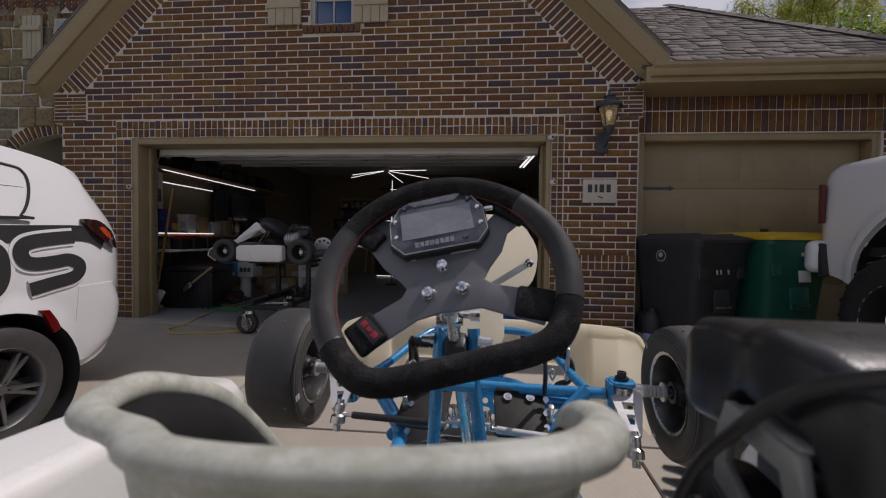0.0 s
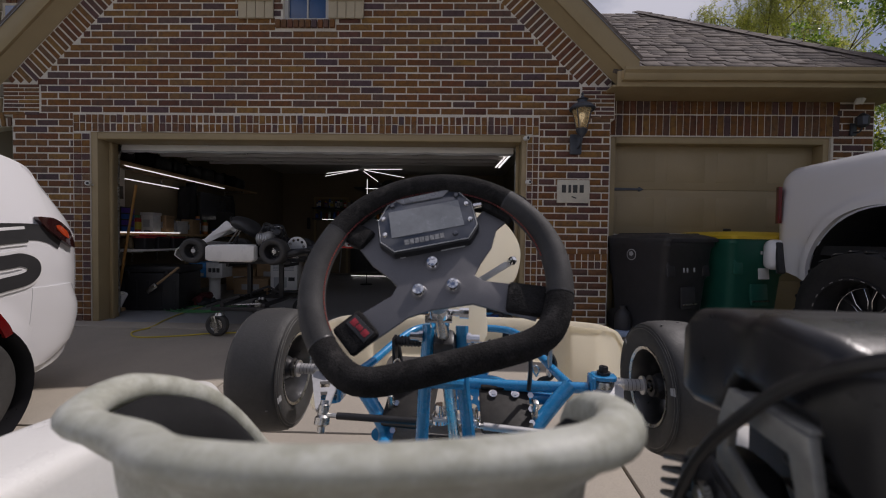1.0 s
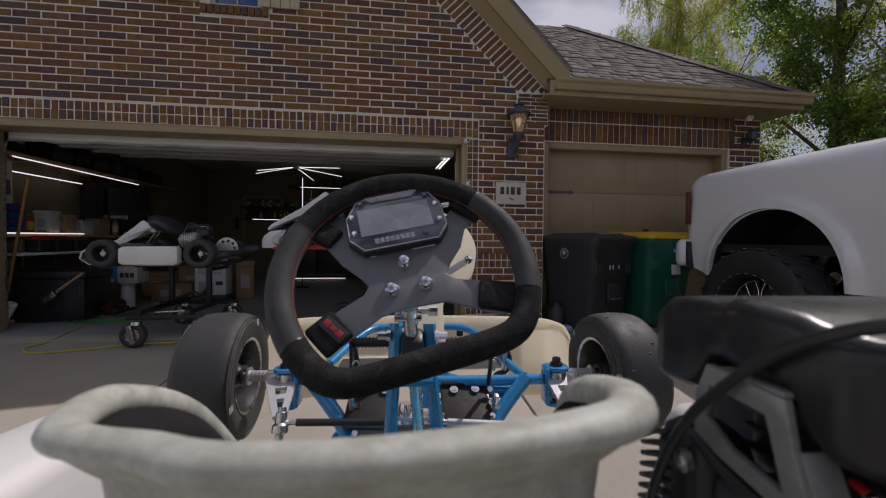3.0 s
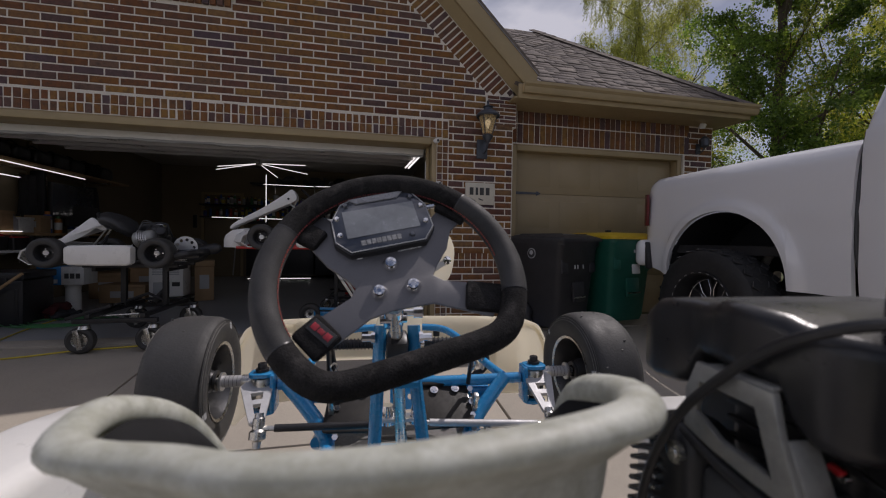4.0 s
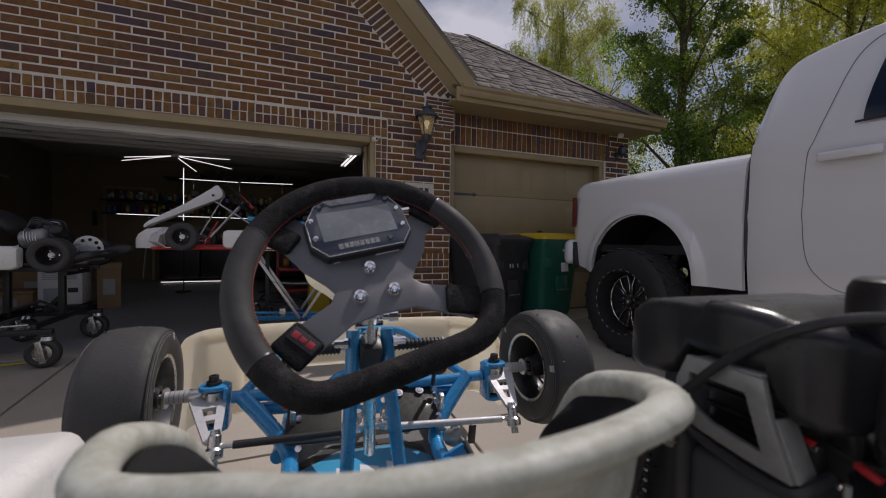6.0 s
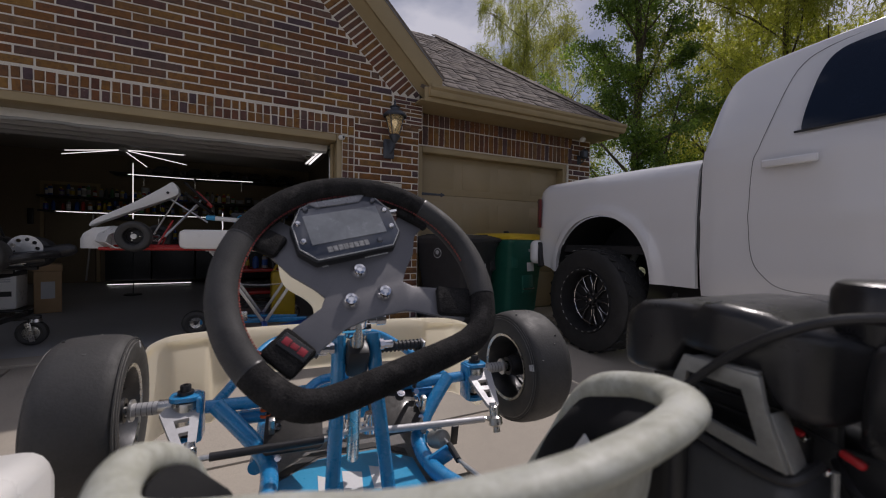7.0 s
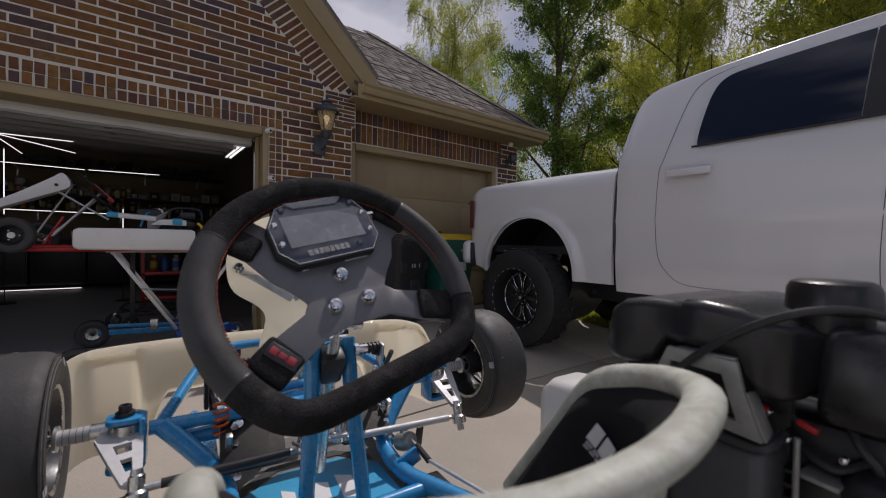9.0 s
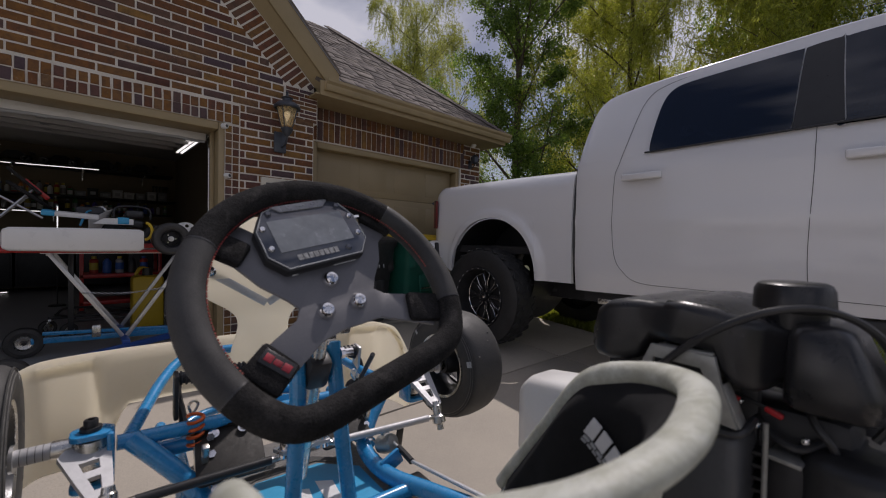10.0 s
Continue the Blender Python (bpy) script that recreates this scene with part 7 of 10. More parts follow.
# rear face and bumper
secs = []
for z in (0.20, 0.27, 0.36, 0.44, 0.54, 0.66, 0.80, 0.95, 1.02):
    yb = S_TAIL - 0.04 + 0.05 * math.exp(-((z - 0.42) / 0.14) ** 2) - 0.04 * max(0, z - 0.8)
    secs.append([(SX - 0.30 - 1.24 * k / 16, yb - 0.02 + 0.05 * math.sin(math.pi * k / 16), z) for k in range(17)])
part("tailgate", thick(loft(secs, closed=False), 0.03), M_CAR_WHITE, suv, angle=60)
# greenhouse
G = [(3.40, 0.98), (3.31, 1.09), (3.22, 1.18), (3.13, 1.31), (3.10, 1.375), (3.085, 1.405), (3.04, 1.435), (2.90, 1.475), (2.65, 1.51), (2.2, 1.545), (1.4, 1.575), (0.4, 1.56), (-0.3, 1.45), (-1.1, 1.05)]
gl = glide([(0, a, b) for a, b in G], 5)
secs = []
for p in gl:
    up = max(0, p.z - 1.0)
    corner_in = suv_in(p.y)
    half = [(SX - 0.02 - corner_in - 0.22 * (up / 0.57) * f ** 1.2, p.y, 1.0 + (p.z - 1.0) * f) for f in (0, 0.3, 0.6, 0.85, 1.0)] + [(SX - 0.45 - corner_in, p.y, p.z + 0.02), (SX - 0.92, p.y, p.z + 0.03)]
    secs.append(half + [(2 * SX - 1.84 - x, y, z) for x, y, z in half[-2::-1]])
part("greenhouse", loft(secs, closed=False), M_CAR_WHITE, suv, "white roof and pillars", angle=60)
part("spoiler", box((SX - 0.92, 3.00, 1.436), (1.34, 0.22, 0.034), 0.013, (-9, 0, 0)), M_CAR_WHITE, suv, "white roof spoiler")
bumper = []
for z, b in ((0.155, -0.20), (0.20, -0.10), (0.27, -0.035), (0.36, -0.008), (0.44, 0.0), (0.50, -0.010), (0.545, -0.028), (0.60, -0.055), (0.66, -0.085)):
    side_x = SX + suv_bulge(2.95, z) + 0.003
    arc_ = [(side_x - 0.42 + 0.42 * max(0.0, math.cos(q)) ** 0.75, 2.925 + (0.53 + b) * max(0.0, math.sin(q)) ** 0.75, z) for q in (math.pi / 2 * k / 18 for k in range(19))]
    bumper.append(arc_ + [(2 * SX - 1.84 - x, y, h) for x, y, h in arc_[::-1]])
part("rear_bumper", thick(loft(bumper, closed=False), 0.008), M_CAR_WHITE, suv, "white rounded rear bumper", angle=60)
part("body_seam", tube([(SX - 0.003 - suv_in(y) - 0.198 * (0.265 / 0.57) ** 1.2, y, 1.265 + 0.004 * (y - 2.6)) for y in (2.2, 2.4, 2.55, 2.68)], 0.0022, 5), M_VINYL, suv)


def on_suv(pts, t, lift):
    """A flat shape laid on the body side, given in y and z."""
    b = plate(pts, t)
    bmesh.ops.triangulate(b, faces=b.faces[:])
    for _ in range(2):
        bmesh.ops.subdivide_edges(b, edges=[e for e in b.edges if e.calc_length() > 0.06], cuts=1)
    for v in b.verts:
        y, z, d = v.co.x, v.co.y, v.co.z
        if z <= 1.02:
            x = SX + suv_bulge(y, z)
        else:
            x = SX - 0.02 - suv_in(y) - 0.22 * ((z - 1.0) / 0.57) ** 1.2 * 0.9
        v.co = (x + lift + d, y, z)
    return b


qg = [(2.56, 1.085), (2.62, 1.10), (2.675, 1.18), (2.71, 1.287), (2.70, 1.362), (2.62, 1.39), (2.2, 1.42), (1.2, 1.44), (1.0, 1.40), (1.0, 1.085)]
part("side_window", on_suv([(p.y, p.z) for p in glide([(0, a, b) for a, b in qg], 4, True)], 0.004, 0.016), M_CAR_WHITE, suv, "side window under white vinyl")
rim_line_ = glide([(0, a, b) for a, b in qg], 4, True)
part("window_seal", tube([(SX - 0.02 - suv_in(p.y) - 0.22 * ((p.z - 1.0) / 0.57) ** 1.2 * 0.9 + 0.020 if p.z > 1.02 else SX + 0.02, p.y, p.z) for p in rim_line_], 0.008, 6, closed=True), M_VINYL, suv, "black rubber window seal")


def stroke(pts, w):
    """A band of width w along a line, as an outline."""
    line = [Vector((a, b)) for a, b in pts]
    L_, R_ = [], []
    for i, p in enumerate(line):
        d = (line[min(i + 1, len(line) - 1)] - line[max(i - 1, 0)]).normalized()
        nrm = Vector((-d.y, d.x))
        L_.append(p + nrm * w / 2)
        R_.append(p - nrm * w / 2)
    return [tuple(v) for v in L_ + R_[::-1]]


def band(pts, w, lift, mat_, name, lab):
    line = [(p.y, p.z) for p in glide([(0, a, b) for a, b in pts], 6)]
    L = len(line)
    o = stroke(line, w)
    rows = []
    for i in range(L):
        a, b = o[i], o[2 * L - 1 - i]
        row = []
        for f in (0, 0.25, 0.5, 0.75, 1):
            y, z = a[0] + (b[0] - a[0]) * f, a[1] + (b[1] - a[1]) * f
            x = SX + suv_bulge(y, z) if z <= 1.02 else SX - 0.02 - suv_in(y)
            row.append((x + lift, y, z))
        rows.append(row)
    part(name, backed(loft(rows, closed=False), (-0.003, 0, 0)), mat_, suv, lab, angle=60)


band([(2.10, 0.985), (2.40, 0.988), (2.60, 0.993), (2.80, 1.0), (2.92, 1.003), (3.0, 0.995), (3.07, 0.972), (3.13, 0.935)], 0.10, 0.004, M_VINYL, "graphic_stripe", "black vinyl stripe")
S_LINE = [(2.896, 0.98), (2.786, 0.969), (2.677, 0.954), (2.616, 0.932), (2.594, 0.888), (2.615, 0.837), (2.676, 0.819), (2.785, 0.828), (2.855, 0.836), (2.917, 0.808), (2.923, 0.763), (2.879, 0.723), (2.761, 0.699), (2.639, 0.673)]
band(S_LINE, 0.112, 0.008, M_WHITE_BAR, "graphic_outline", "white outline of a black shape")
band(S_LINE, 0.078, 0.013, M_VINYL, "graphic_band", "black vinyl curved shape")
O_LINE = [(2.20, 0.91), (2.38, 0.925), (2.466, 0.895), (2.485, 0.85), (2.49, 0.79), (2.48, 0.73), (2.45, 0.69), (2.36, 0.665), (2.20, 0.66)]
band(O_LINE, 0.155, 0.006, M_WHITE_BAR, "graphic_outline", "white outline of a black shape")
band(O_LINE, 0.105, 0.011, M_VINYL, "graphic_band", "black vinyl curved shape")
tl = [(2.974, 1.09), (3.033, 1.097), (3.10, 1.09), (3.19, 1.04), (3.25, 0.95), (3.25, 0.90), (3.15, 0.935), (3.04, 1.005)]
tail_lamp = part("tail_light", on_suv([(p.y, p.z) for p in glide([(0, a, b) for a, b in tl], 4, True)], 0.03, 0.014), M_DARK_LENS, suv, "smoked dark wraparound tail light", angle=60)
part("lamp_core", on_suv([(p.y, p.z) for p in glide([(0, a, b) for a, b in ((3.09, 1.045), (3.13, 1.045), (3.175, 1.005), (3.185, 0.965), (3.15, 0.975), (3.10, 1.01))], 4, True)], 0.02, 0.023), M_AMBER_LENS, tail_lamp, "orange-red lens", angle=60)
rf = [(2.678, 0.547), (2.73, 0.541), (2.775, 0.47), (2.80, 0.415), (2.764, 0.395)]
part("reflector", on_suv(rf, 0.02, 0.010), M_RED_LENS, suv, "red bumper reflector")
part("arch_liner", lathe([(S_ARCH - 0.004, 0.02), (S_ARCH - 0.004, -0.4), (0.1, -0.4)], 40, pose(SX, S_HUB_Y, S_HUB_Z, 0, 90, 0)), M_BLACK_PLASTIC, suv, "black wheel arch liner")
part("sill", box((SX - 0.92, 0.6, 0.10), (1.7, 4.6, 0.12), 0.03), M_BLACK_PLASTIC, suv)


def suv_wheel(x, y, sgn):
    t = part("wheel_tyre", road_tyre(S_R, 0.23), M_RUBBER, suv, "black road tyre", pose(x, y, drive_z(y) + S_R, 0, 90 * sgn, 0))
    part("rim", lathe([(S_R * 0.62, 0.09), (S_R * 0.66, 0.108), (S_R * 0.64, 0.116), (S_R * 0.60, 0.10), (S_R * 0.57, 0.0), (S_R * 0.6, -0.09)], 44), M_RIM, t, "dark grey alloy rim")
    part("brake_disc", lathe([(0, 0.01), (S_R * 0.48, 0.01), (S_R * 0.48, -0.01), (0, -0.01)], 32), M_BLACK_STEEL, t)
    for k in range(5):
        for d in (-7, 7):
            sp = plate([(0.03, -0.014), (S_R * 0.61, -0.010), (S_R * 0.61, 0.010), (0.03, 0.014)], 0.035, 0.005)
            part("spoke", sp, M_RIM, t, m=pose(0, 0, 0.085, 0, 0, 72 * k + d))
    part("hub_cap", lathe([(0, 0.112), (0.026, 0.11), (0.034, 0.10), (0.05, 0.07), (0, 0.07)], 20), M_RIM, t)


suv_wheel(SX - 0.11, S_HUB_Y, 1)
suv_wheel(SX - 1.73, S_HUB_Y, -1)
suv_wheel(SX - 0.11, S_HUB_Y - 2.7, 1)
suv_wheel(SX - 1.73, S_HUB_Y - 2.7, -1)
part("rear_underbody", box((SX - 0.92, 2.9, 0.20), (1.5, 0.7, 0.14), 0.04), M_BLACK_PLASTIC, suv)
part("nose", box((SX - 0.92, -1.5, 0.62), (1.78, 1.0, 0.75), 0.15, seg=3), M_CAR_WHITE, suv)

# ---- things on and before the facade ----
lamp = thing("wall_lantern", pose(1.372, FACE, 2.20), "black iron wall lantern with seeded amber glass, lit", "wall lamp")
part("back_plate", box((-0.02, -0.022, -0.155), (0.13, 0.03, 0.22), 0.014), M_IRON, lamp)
part("arm", tube(glide([(0, -0.03, -0.20), (0, -0.10, -0.19), (0, -0.155, -0.14), (0, -0.16, -0.06)], 6), 0.012, 10), M_IRON, lamp)
part("base_cup", lathe([(0, -0.10), (0.02, -0.09), (0.05, -0.045), (0.062, -0.015), (0.05, 0.0), (0, 0.0)], 20, pose(0, -0.16, -0.02)), M_IRON, lamp)
part("glass", lathe([(0.058, -0.01), (0.105, 0.175), (0.101, 0.177), (0.054, -0.008)], 8, pose(0, -0.16, 0), closed=True), M_LANTERN, lamp, "seeded amber glass", angle=20)
for k in range(4):
    a = math.pi / 4 + k * math.pi / 2
    part("stay", rod((0.06 * math.cos(a), -0.16 + 0.06 * math.sin(a), -0.02), (0.109 * math.cos(a), -0.16 + 0.109 * math.sin(a), 0.18), 0.005, 6), M_IRON, lamp)
part("cap", lathe([(0.125, 0.17), (0.135, 0.185), (0.128, 0.20), (0.09, 0.235), (0.05, 0.25), (0.046, 0.275), (0.06, 0.285), (0.02, 0.305), (0.010, 0.33), (0.016, 0.345), (0, 0.365), (0, 0.17)], 24, pose(0, -0.16, 0)), M_IRON, lamp)
part("bulb", lathe([(0, -0.035), (0.012, -0.035), (0.014, -0.012), (0.028, 0.012), (0.032, 0.03), (0.028, 0.048), (0.015, 0.060), (0, 0.064)], 18, pose(0, -0.16, 0.085)), M_BULB, lamp, "glowing warm bulb")
lamp2 = thing("wall_lantern", pose(4.55, BAY_Y, 2.30), "small black iron wall lantern on the bay pier", "wall lamp")
part("back_plate", box((0, -0.015, 0), (0.07, 0.02, 0.14), 0.006), M_IRON, lamp2)
part("arm", tube(glide([(0, -0.02, -0.03), (0, -0.08, -0.05), (0, -0.12, 0.0)], 5), 0.008, 8), M_IRON, lamp2)
part("cage", lathe([(0.03, 0.0), (0.055, 0.02), (0.06, 0.11), (0.03, 0.14), (0, 0.16), (0, 0)], 8, pose(0, -0.12, 0.0)), M_IRON, lamp2)

pl = thing("house_plate", pose(1.339, FACE - 0.012, 1.534), "pale limestone house number plaque set in the brick pier", "plaque")
part("stone", box((0, 0, 0), (0.352, 0.03, 0.25), 0.006), surface("limestone", (0.60, 0.56, 0.47), 0.85, vary=0.08, scale=12, grain=0.15, bump=0.3), pl)
for k, (dx, w) in enumerate(((-0.105, 0.045), (-0.042, 0.028), (0.018, 0.048), (0.088, 0.045))):
    part("digit_bar", box((dx, -0.0165, 0.028), (w, 0.004, 0.085), 0.001), M_BLACK_BAR, pl, "dark engraved bar")
part("ornament", box((0.005, -0.0165, -0.065), (0.055, 0.004, 0.012), 0.001, (0, 20, 0)), M_BLACK_BAR, pl)

for (x, y, z) in ((-4.06, 4.95, 1.562), (0.755 + 0.06, 4.97, 2.106), (0.845, 4.975, 1.63)):
    sc = thing("door_sensor", pose(x, y, z), "small white round camera sensor fixed beside the garage opening", "sensor", "door sensors")
    part("body", lathe([(0, 0.03), (0.022, 0.03), (0.027, 0.02), (0.027, -0.02), (0, -0.03)], 16, pose(0, 0, 0, 90, 0, 30)), M_WHITE, sc)
    part("lens", lathe([(0, 0.035), (0.014, 0.033), (0.016, 0.025), (0, 0.025)], 14, pose(0, 0, 0, 90, 0, 30)), M_VINYL, sc)
    part("arm", rod((0, 0.0, 0), (0, 0.06, -0.01), 0.008, 8), M_WHITE, sc)
fl = thing("flood_light", pose(4.50, 5.12, 2.62), "small white flood lamp under the soffit", "lamp")
part("base", lathe([(0, 0.02), (0.03, 0.02), (0.035, 0.0), (0, 0.0)], 16, pose(0, 0, -0.005)), M_WHITE, fl)
for sd in (-1, 1):
    part("head", lathe([(0, 0.0), (0.02, 0.0), (0.035, -0.06), (0.03, -0.062), (0, -0.05)], 16, pose(sd * 0.03, -0.02, -0.01, 35, sd * 25, 0)), M_WHITE, fl)


def wheelie_bin(m, label, mat_body, mat_lid, flip=False):
    """A tall wheeled refuse bin: tapered body with ribs, lid, handle bar and wheels."""
    b = thing("wheeled_bin", m, label, "refuse bin", "wheeled bins")
    rows = []
    for z, w, d in ((0.04, 0.55, 0.56), (0.10, 0.58, 0.60), (0.62, 0.635, 0.69), (0.64, 0.66, 0.715), (0.93, 0.685, 0.765), (0.96, 0.725, 0.81), (1.0, 0.725, 0.81)):
        rows.append([(x, y, z) for x, y in soft_rect(w, d, 0.07, 4)])
    part("body", loft(rows), mat_body, b, angle=40)
    lid = []
    for z, w, d in ((1.0, 0.75, 0.86), (1.03, 0.755, 0.865), (1.045, 0.72, 0.83), (1.075, 0.55, 0.66), (1.08, 0.3, 0.4)):
        lid.append([(x, y, z) for x, y in soft_rect(w, d, 0.06, 4)])
    part("lid", loft(lid), mat_lid, b, "hinged lid", angle=40)
    part("handle", tube(glide([(-0.30, 0.42, 1.0), (-0.30, 0.47, 1.02), (0.30, 0.47, 1.02), (0.30, 0.42, 1.0)], 5), 0.016, 8), mat_body, b)
    part("recess", box((0.02, -0.345, 0.44), (0.20, 0.03, 0.22), 0.01, (-4, 0, 0)), mat_body, b)
    part("catch_bar", rod((-0.08, -0.372, 0.38), (0.12, -0.372, 0.38), 0.009, 8), M_STEEL, b, "steel catch bar")
    for sx in (-1, 1):
        part("corner_rib", box((sx * 0.25, -0.352, 0.78), (0.11, 0.03, 0.26), 0.012, (-5, 0, 0)), mat_body, b)
        part("wheel", lathe([(0, -0.03), (0.10, -0.03), (0.125, -0.02), (0.125, 0.02), (0.10, 0.03), (0, 0.03)], 24, pose(sx * 0.24, 0.30, 0.125, 0, 90, 0)), M_RUBBER, b)
    return b


b1 = wheelie_bin(pose(2.22, 4.90, 0.0, 0, 0, 24), "black wheeled refuse bin with a round white emblem", M_BLACK_BIN, M_BLACK_BIN)
part("emblem", lathe([(0, 0.002), (0.058, 0.002), (0.058, 0), (0, 0)], 28, pose(-0.345, 0.02, 0.86, 90, 0, -90)), M_GREY_BAR, b1, "round pale emblem")
part("emblem_centre", lathe([(0, 0.003), (0.050, 0.003), (0.050, 0), (0, 0)], 28, pose(-0.3465, 0.02, 0.86, 90, 0, -90)), M_BLACK_BIN, b1)
part("emblem_leaf", lathe([(0, 0.004), (0.028, 0.004), (0.028, 0), (0, 0)], 5, pose(-0.348, 0.02, 0.87, 90, 0, -90)), M_GREY_BAR, b1)
for k in range(4):
    if k != 2:
        part("mark_bar", box((-0.08 + 0.05 * k, -0.372, 0.72), (0.022, 0.004, 0.045), 0.001, (-5, 0, 0)), M_GREY_BAR, b1)
part("lid_label", box((0.02, -0.20, 1.082), (0.16, 0.10, 0.003), 0.001), M_GREY_BAR, b1)
for dx in (-0.22, 0.22):
    part("lid_rib", box((dx, 0, 1.072), (0.05, 0.60, 0.03), 0.012), M_BLACK_BIN, b1)
b2 = wheelie_bin(pose(3.02, 4.98, 0.035, 0, 0, 12), "dark green wheeled recycling bin with a yellow lid", M_GREEN_BIN, M_YELLOW)
part("label", box((0.05, -0.366, 0.66), (0.13, 0.004, 0.12), 0.001, (-5, 0, 0)), M_WHITE_BAR, b2, "white paper label")
part("badge", lathe([(0, 0.004), (0.045, 0.004), (0.045, 0), (0, 0)], 20, pose(0.12, -0.385, 0.90, 90, 0, 0)), M_BLACK_BAR, b2)
for k in range(5):
    if k not in (2,):
        part("mark_bar", box((0.0 + 0.055 * k, -0.386, 0.865), (0.028, 0.004, 0.035), 0.001, (-5, 0, 0)), M_GREY_BAR, b2)
part("lid_knob", box((-0.12, -0.1, 1.095), (0.06, 0.05, 0.03), 0.01), M_BLACK_PLASTIC, b2)
jug = thing("plastic_jug", pose(1.86, 4.86, 0.0), "grey plastic jug with a blue base on the ground", "jug")
part("body", lathe([(0, 0), (0.075, 0.0), (0.085, 0.02), (0.085, 0.20), (0.06, 0.25), (0.03, 0.28), (0.03, 0.31), (0, 0.31)], 20), M_BLACK_BIN, jug)
part("tray", box((0.01, -0.08, 0.03), (0.22, 0.14, 0.06), 0.02), surface("pale_blue_plastic", (0.35, 0.45, 0.62), 0.5), jug)

# ---- background karts ----
def bg_kart(m, label, base, zx, mat_frame, mat_pod, tip, stripe=None, wheel_rake=0.0, pod_at=0.5):
    """A kart with its nose towards -x: frame, wheels, pods, nose, fairing, wheel, seat and engine."""
    k = thing("racing_kart", m, label, "kart", "karts on stands")
    r, w = 0.128, 0.62
    for sy in (-1, 1):
        for x, rr, tw in ((0, r, 0.12), (base, 0.138, 0.17)):
            t = part("tyre", slick_tyre(rr, tw, 36), M_RUBBER, k, "black slick tyre", pose(x, sy * w * (0.78 if x == 0 else 0.74), zx, 90 * sy, 0, 0))
            part("rim", kart_rim(rr, tw, 24), M_BLACK_STEEL, t)
            part("dish", lathe([(0.015, 0.01), (0.066, 0.02), (0.066, 0.03), (0.015, 0.02)], 20, closed=True), M_BLACK_STEEL, t)
            part("hub", lathe([(0, 0.05), (0.012, 0.05), (0.022, 0.04), (0.022, -0.02), (0, -0.02)], 14), M_ALU, t)
            for q in range(3):
                a = 2.09 * q
                part("stud", lathe([(0, 0.04), (0.006, 0.04), (0.006, 0.01), (0, 0.01)], 8, pose(0.036 * math.cos(a), 0.036 * math.sin(a), 0)), M_CHROME, t)
        part("rail", tube(glide([(-0.22, sy * 0.14, zx - 0.09), (-0.05, sy * 0.16, zx - 0.09), (0.2, sy * 0.22, zx - 0.09), (base * 0.6, sy * 0.28, zx - 0.09), (base + 0.12, sy * 0.28, zx - 0.05)], 5), 0.015, 8), mat_frame, k)
        rows = []
        L = base * 0.60
        for x, hw, z0, z1 in ((0.0, 0.03, 0.02, 0.11), (0.01, 0.055, 0.0, 0.135), (0.04, 0.06, -0.015, 0.15), (L * 0.5, 0.065, -0.02, 0.155), (L - 0.03, 0.06, -0.02, 0.155), (L, 0.045, 0.0, 0.14)):
            rows.append([(base * pod_at - L / 2 + x, sy * (w * 0.86) + a, zx - 0.085 + (z0 + z1) / 2 + b) for a, b in soft_rect(hw * 2, z1 - z0, 0.02, 3)])
        part("side_pod", loft(rows), mat_pod, k, "white moulded side pod", angle=50)
        part("tie_rod", rod((0.08, sy * 0.30, zx - 0.03), (0.10, 0.03, zx - 0.05), 0.007, 6), M_ALU, k)
        part("steering_stay", rod((0.10, sy * 0.10, zx - 0.07), (0.20, 0.0, zx + 0.16), 0.009, 8), mat_frame, k)
    part("floor_tray", span((-0.18, -0.2, zx - 0.108), (base * 0.55, 0.2, zx - 0.103)), M_ALU, k)
    part("axle", rod((base, -0.5, zx), (base, 0.5, zx), 0.014, 10), M_STEEL, k)
    part("front_axle", rod((0, -0.42, zx), (0, 0.42, zx), 0.012, 10), mat_frame, k)
    nose_rows = []
    for i in range(13):
        s = -1 + i / 6
        xx = -0.30 + 0.16 * abs(s) ** 2.5
        nose_rows.append([(xx + d, 0.50 * s, zx - 0.10 + h * (1 - 0.15 * abs(s))) for d, h in ((0.16, 0.0), (0.02, 0.0), (-0.05, 0.06), (-0.03, 0.13), (0.06, 0.19), (0.12, 0.20))])
    part("nose", thick(loft(nose_rows, closed=False), 0.006), mat_pod, k, "white nose cone", angle=50)
    if stripe:
        blade = [(-0.40, zx + 0.085), (-0.345, zx + 0.118), (-0.10, zx + 0.232), (0.10, zx + 0.325), (0.235, zx + 0.392), (0.258, zx + 0.43), (0.245, zx + 0.478), (0.215, zx + 0.515), (0.185, zx + 0.505), (0.14, zx + 0.468), (-0.08, zx + 0.315), (-0.36, zx + 0.150)]
        fb = moved(plate([(p.x, p.y) for p in glide([(a, b, 0) for a, b in blade], 4, True)], 0.16, 0.012), pose(0, -0.02, 0, 90, 0, 0))
        part("fairing", fb, mat_pod, k, "long slender white front fairing", angle=50)
        part("fairing_bolt", bolt(0.012, 0.008, pose(0.175, -0.102, zx + 0.415, 90, 0, 0)), M_BLACK_STEEL, k)
        part("stay", rod((0.158, -0.14, zx), (0.447, -0.06, zx + 0.373), 0.010, 8), M_ALU, k, "bare alloy steering stay")
        part("stay", rod((0.17, -0.06, zx + 0.371), (0.50, -0.10, zx + 0.147), 0.009, 8), M_ALU, k, "bare alloy steering stay")
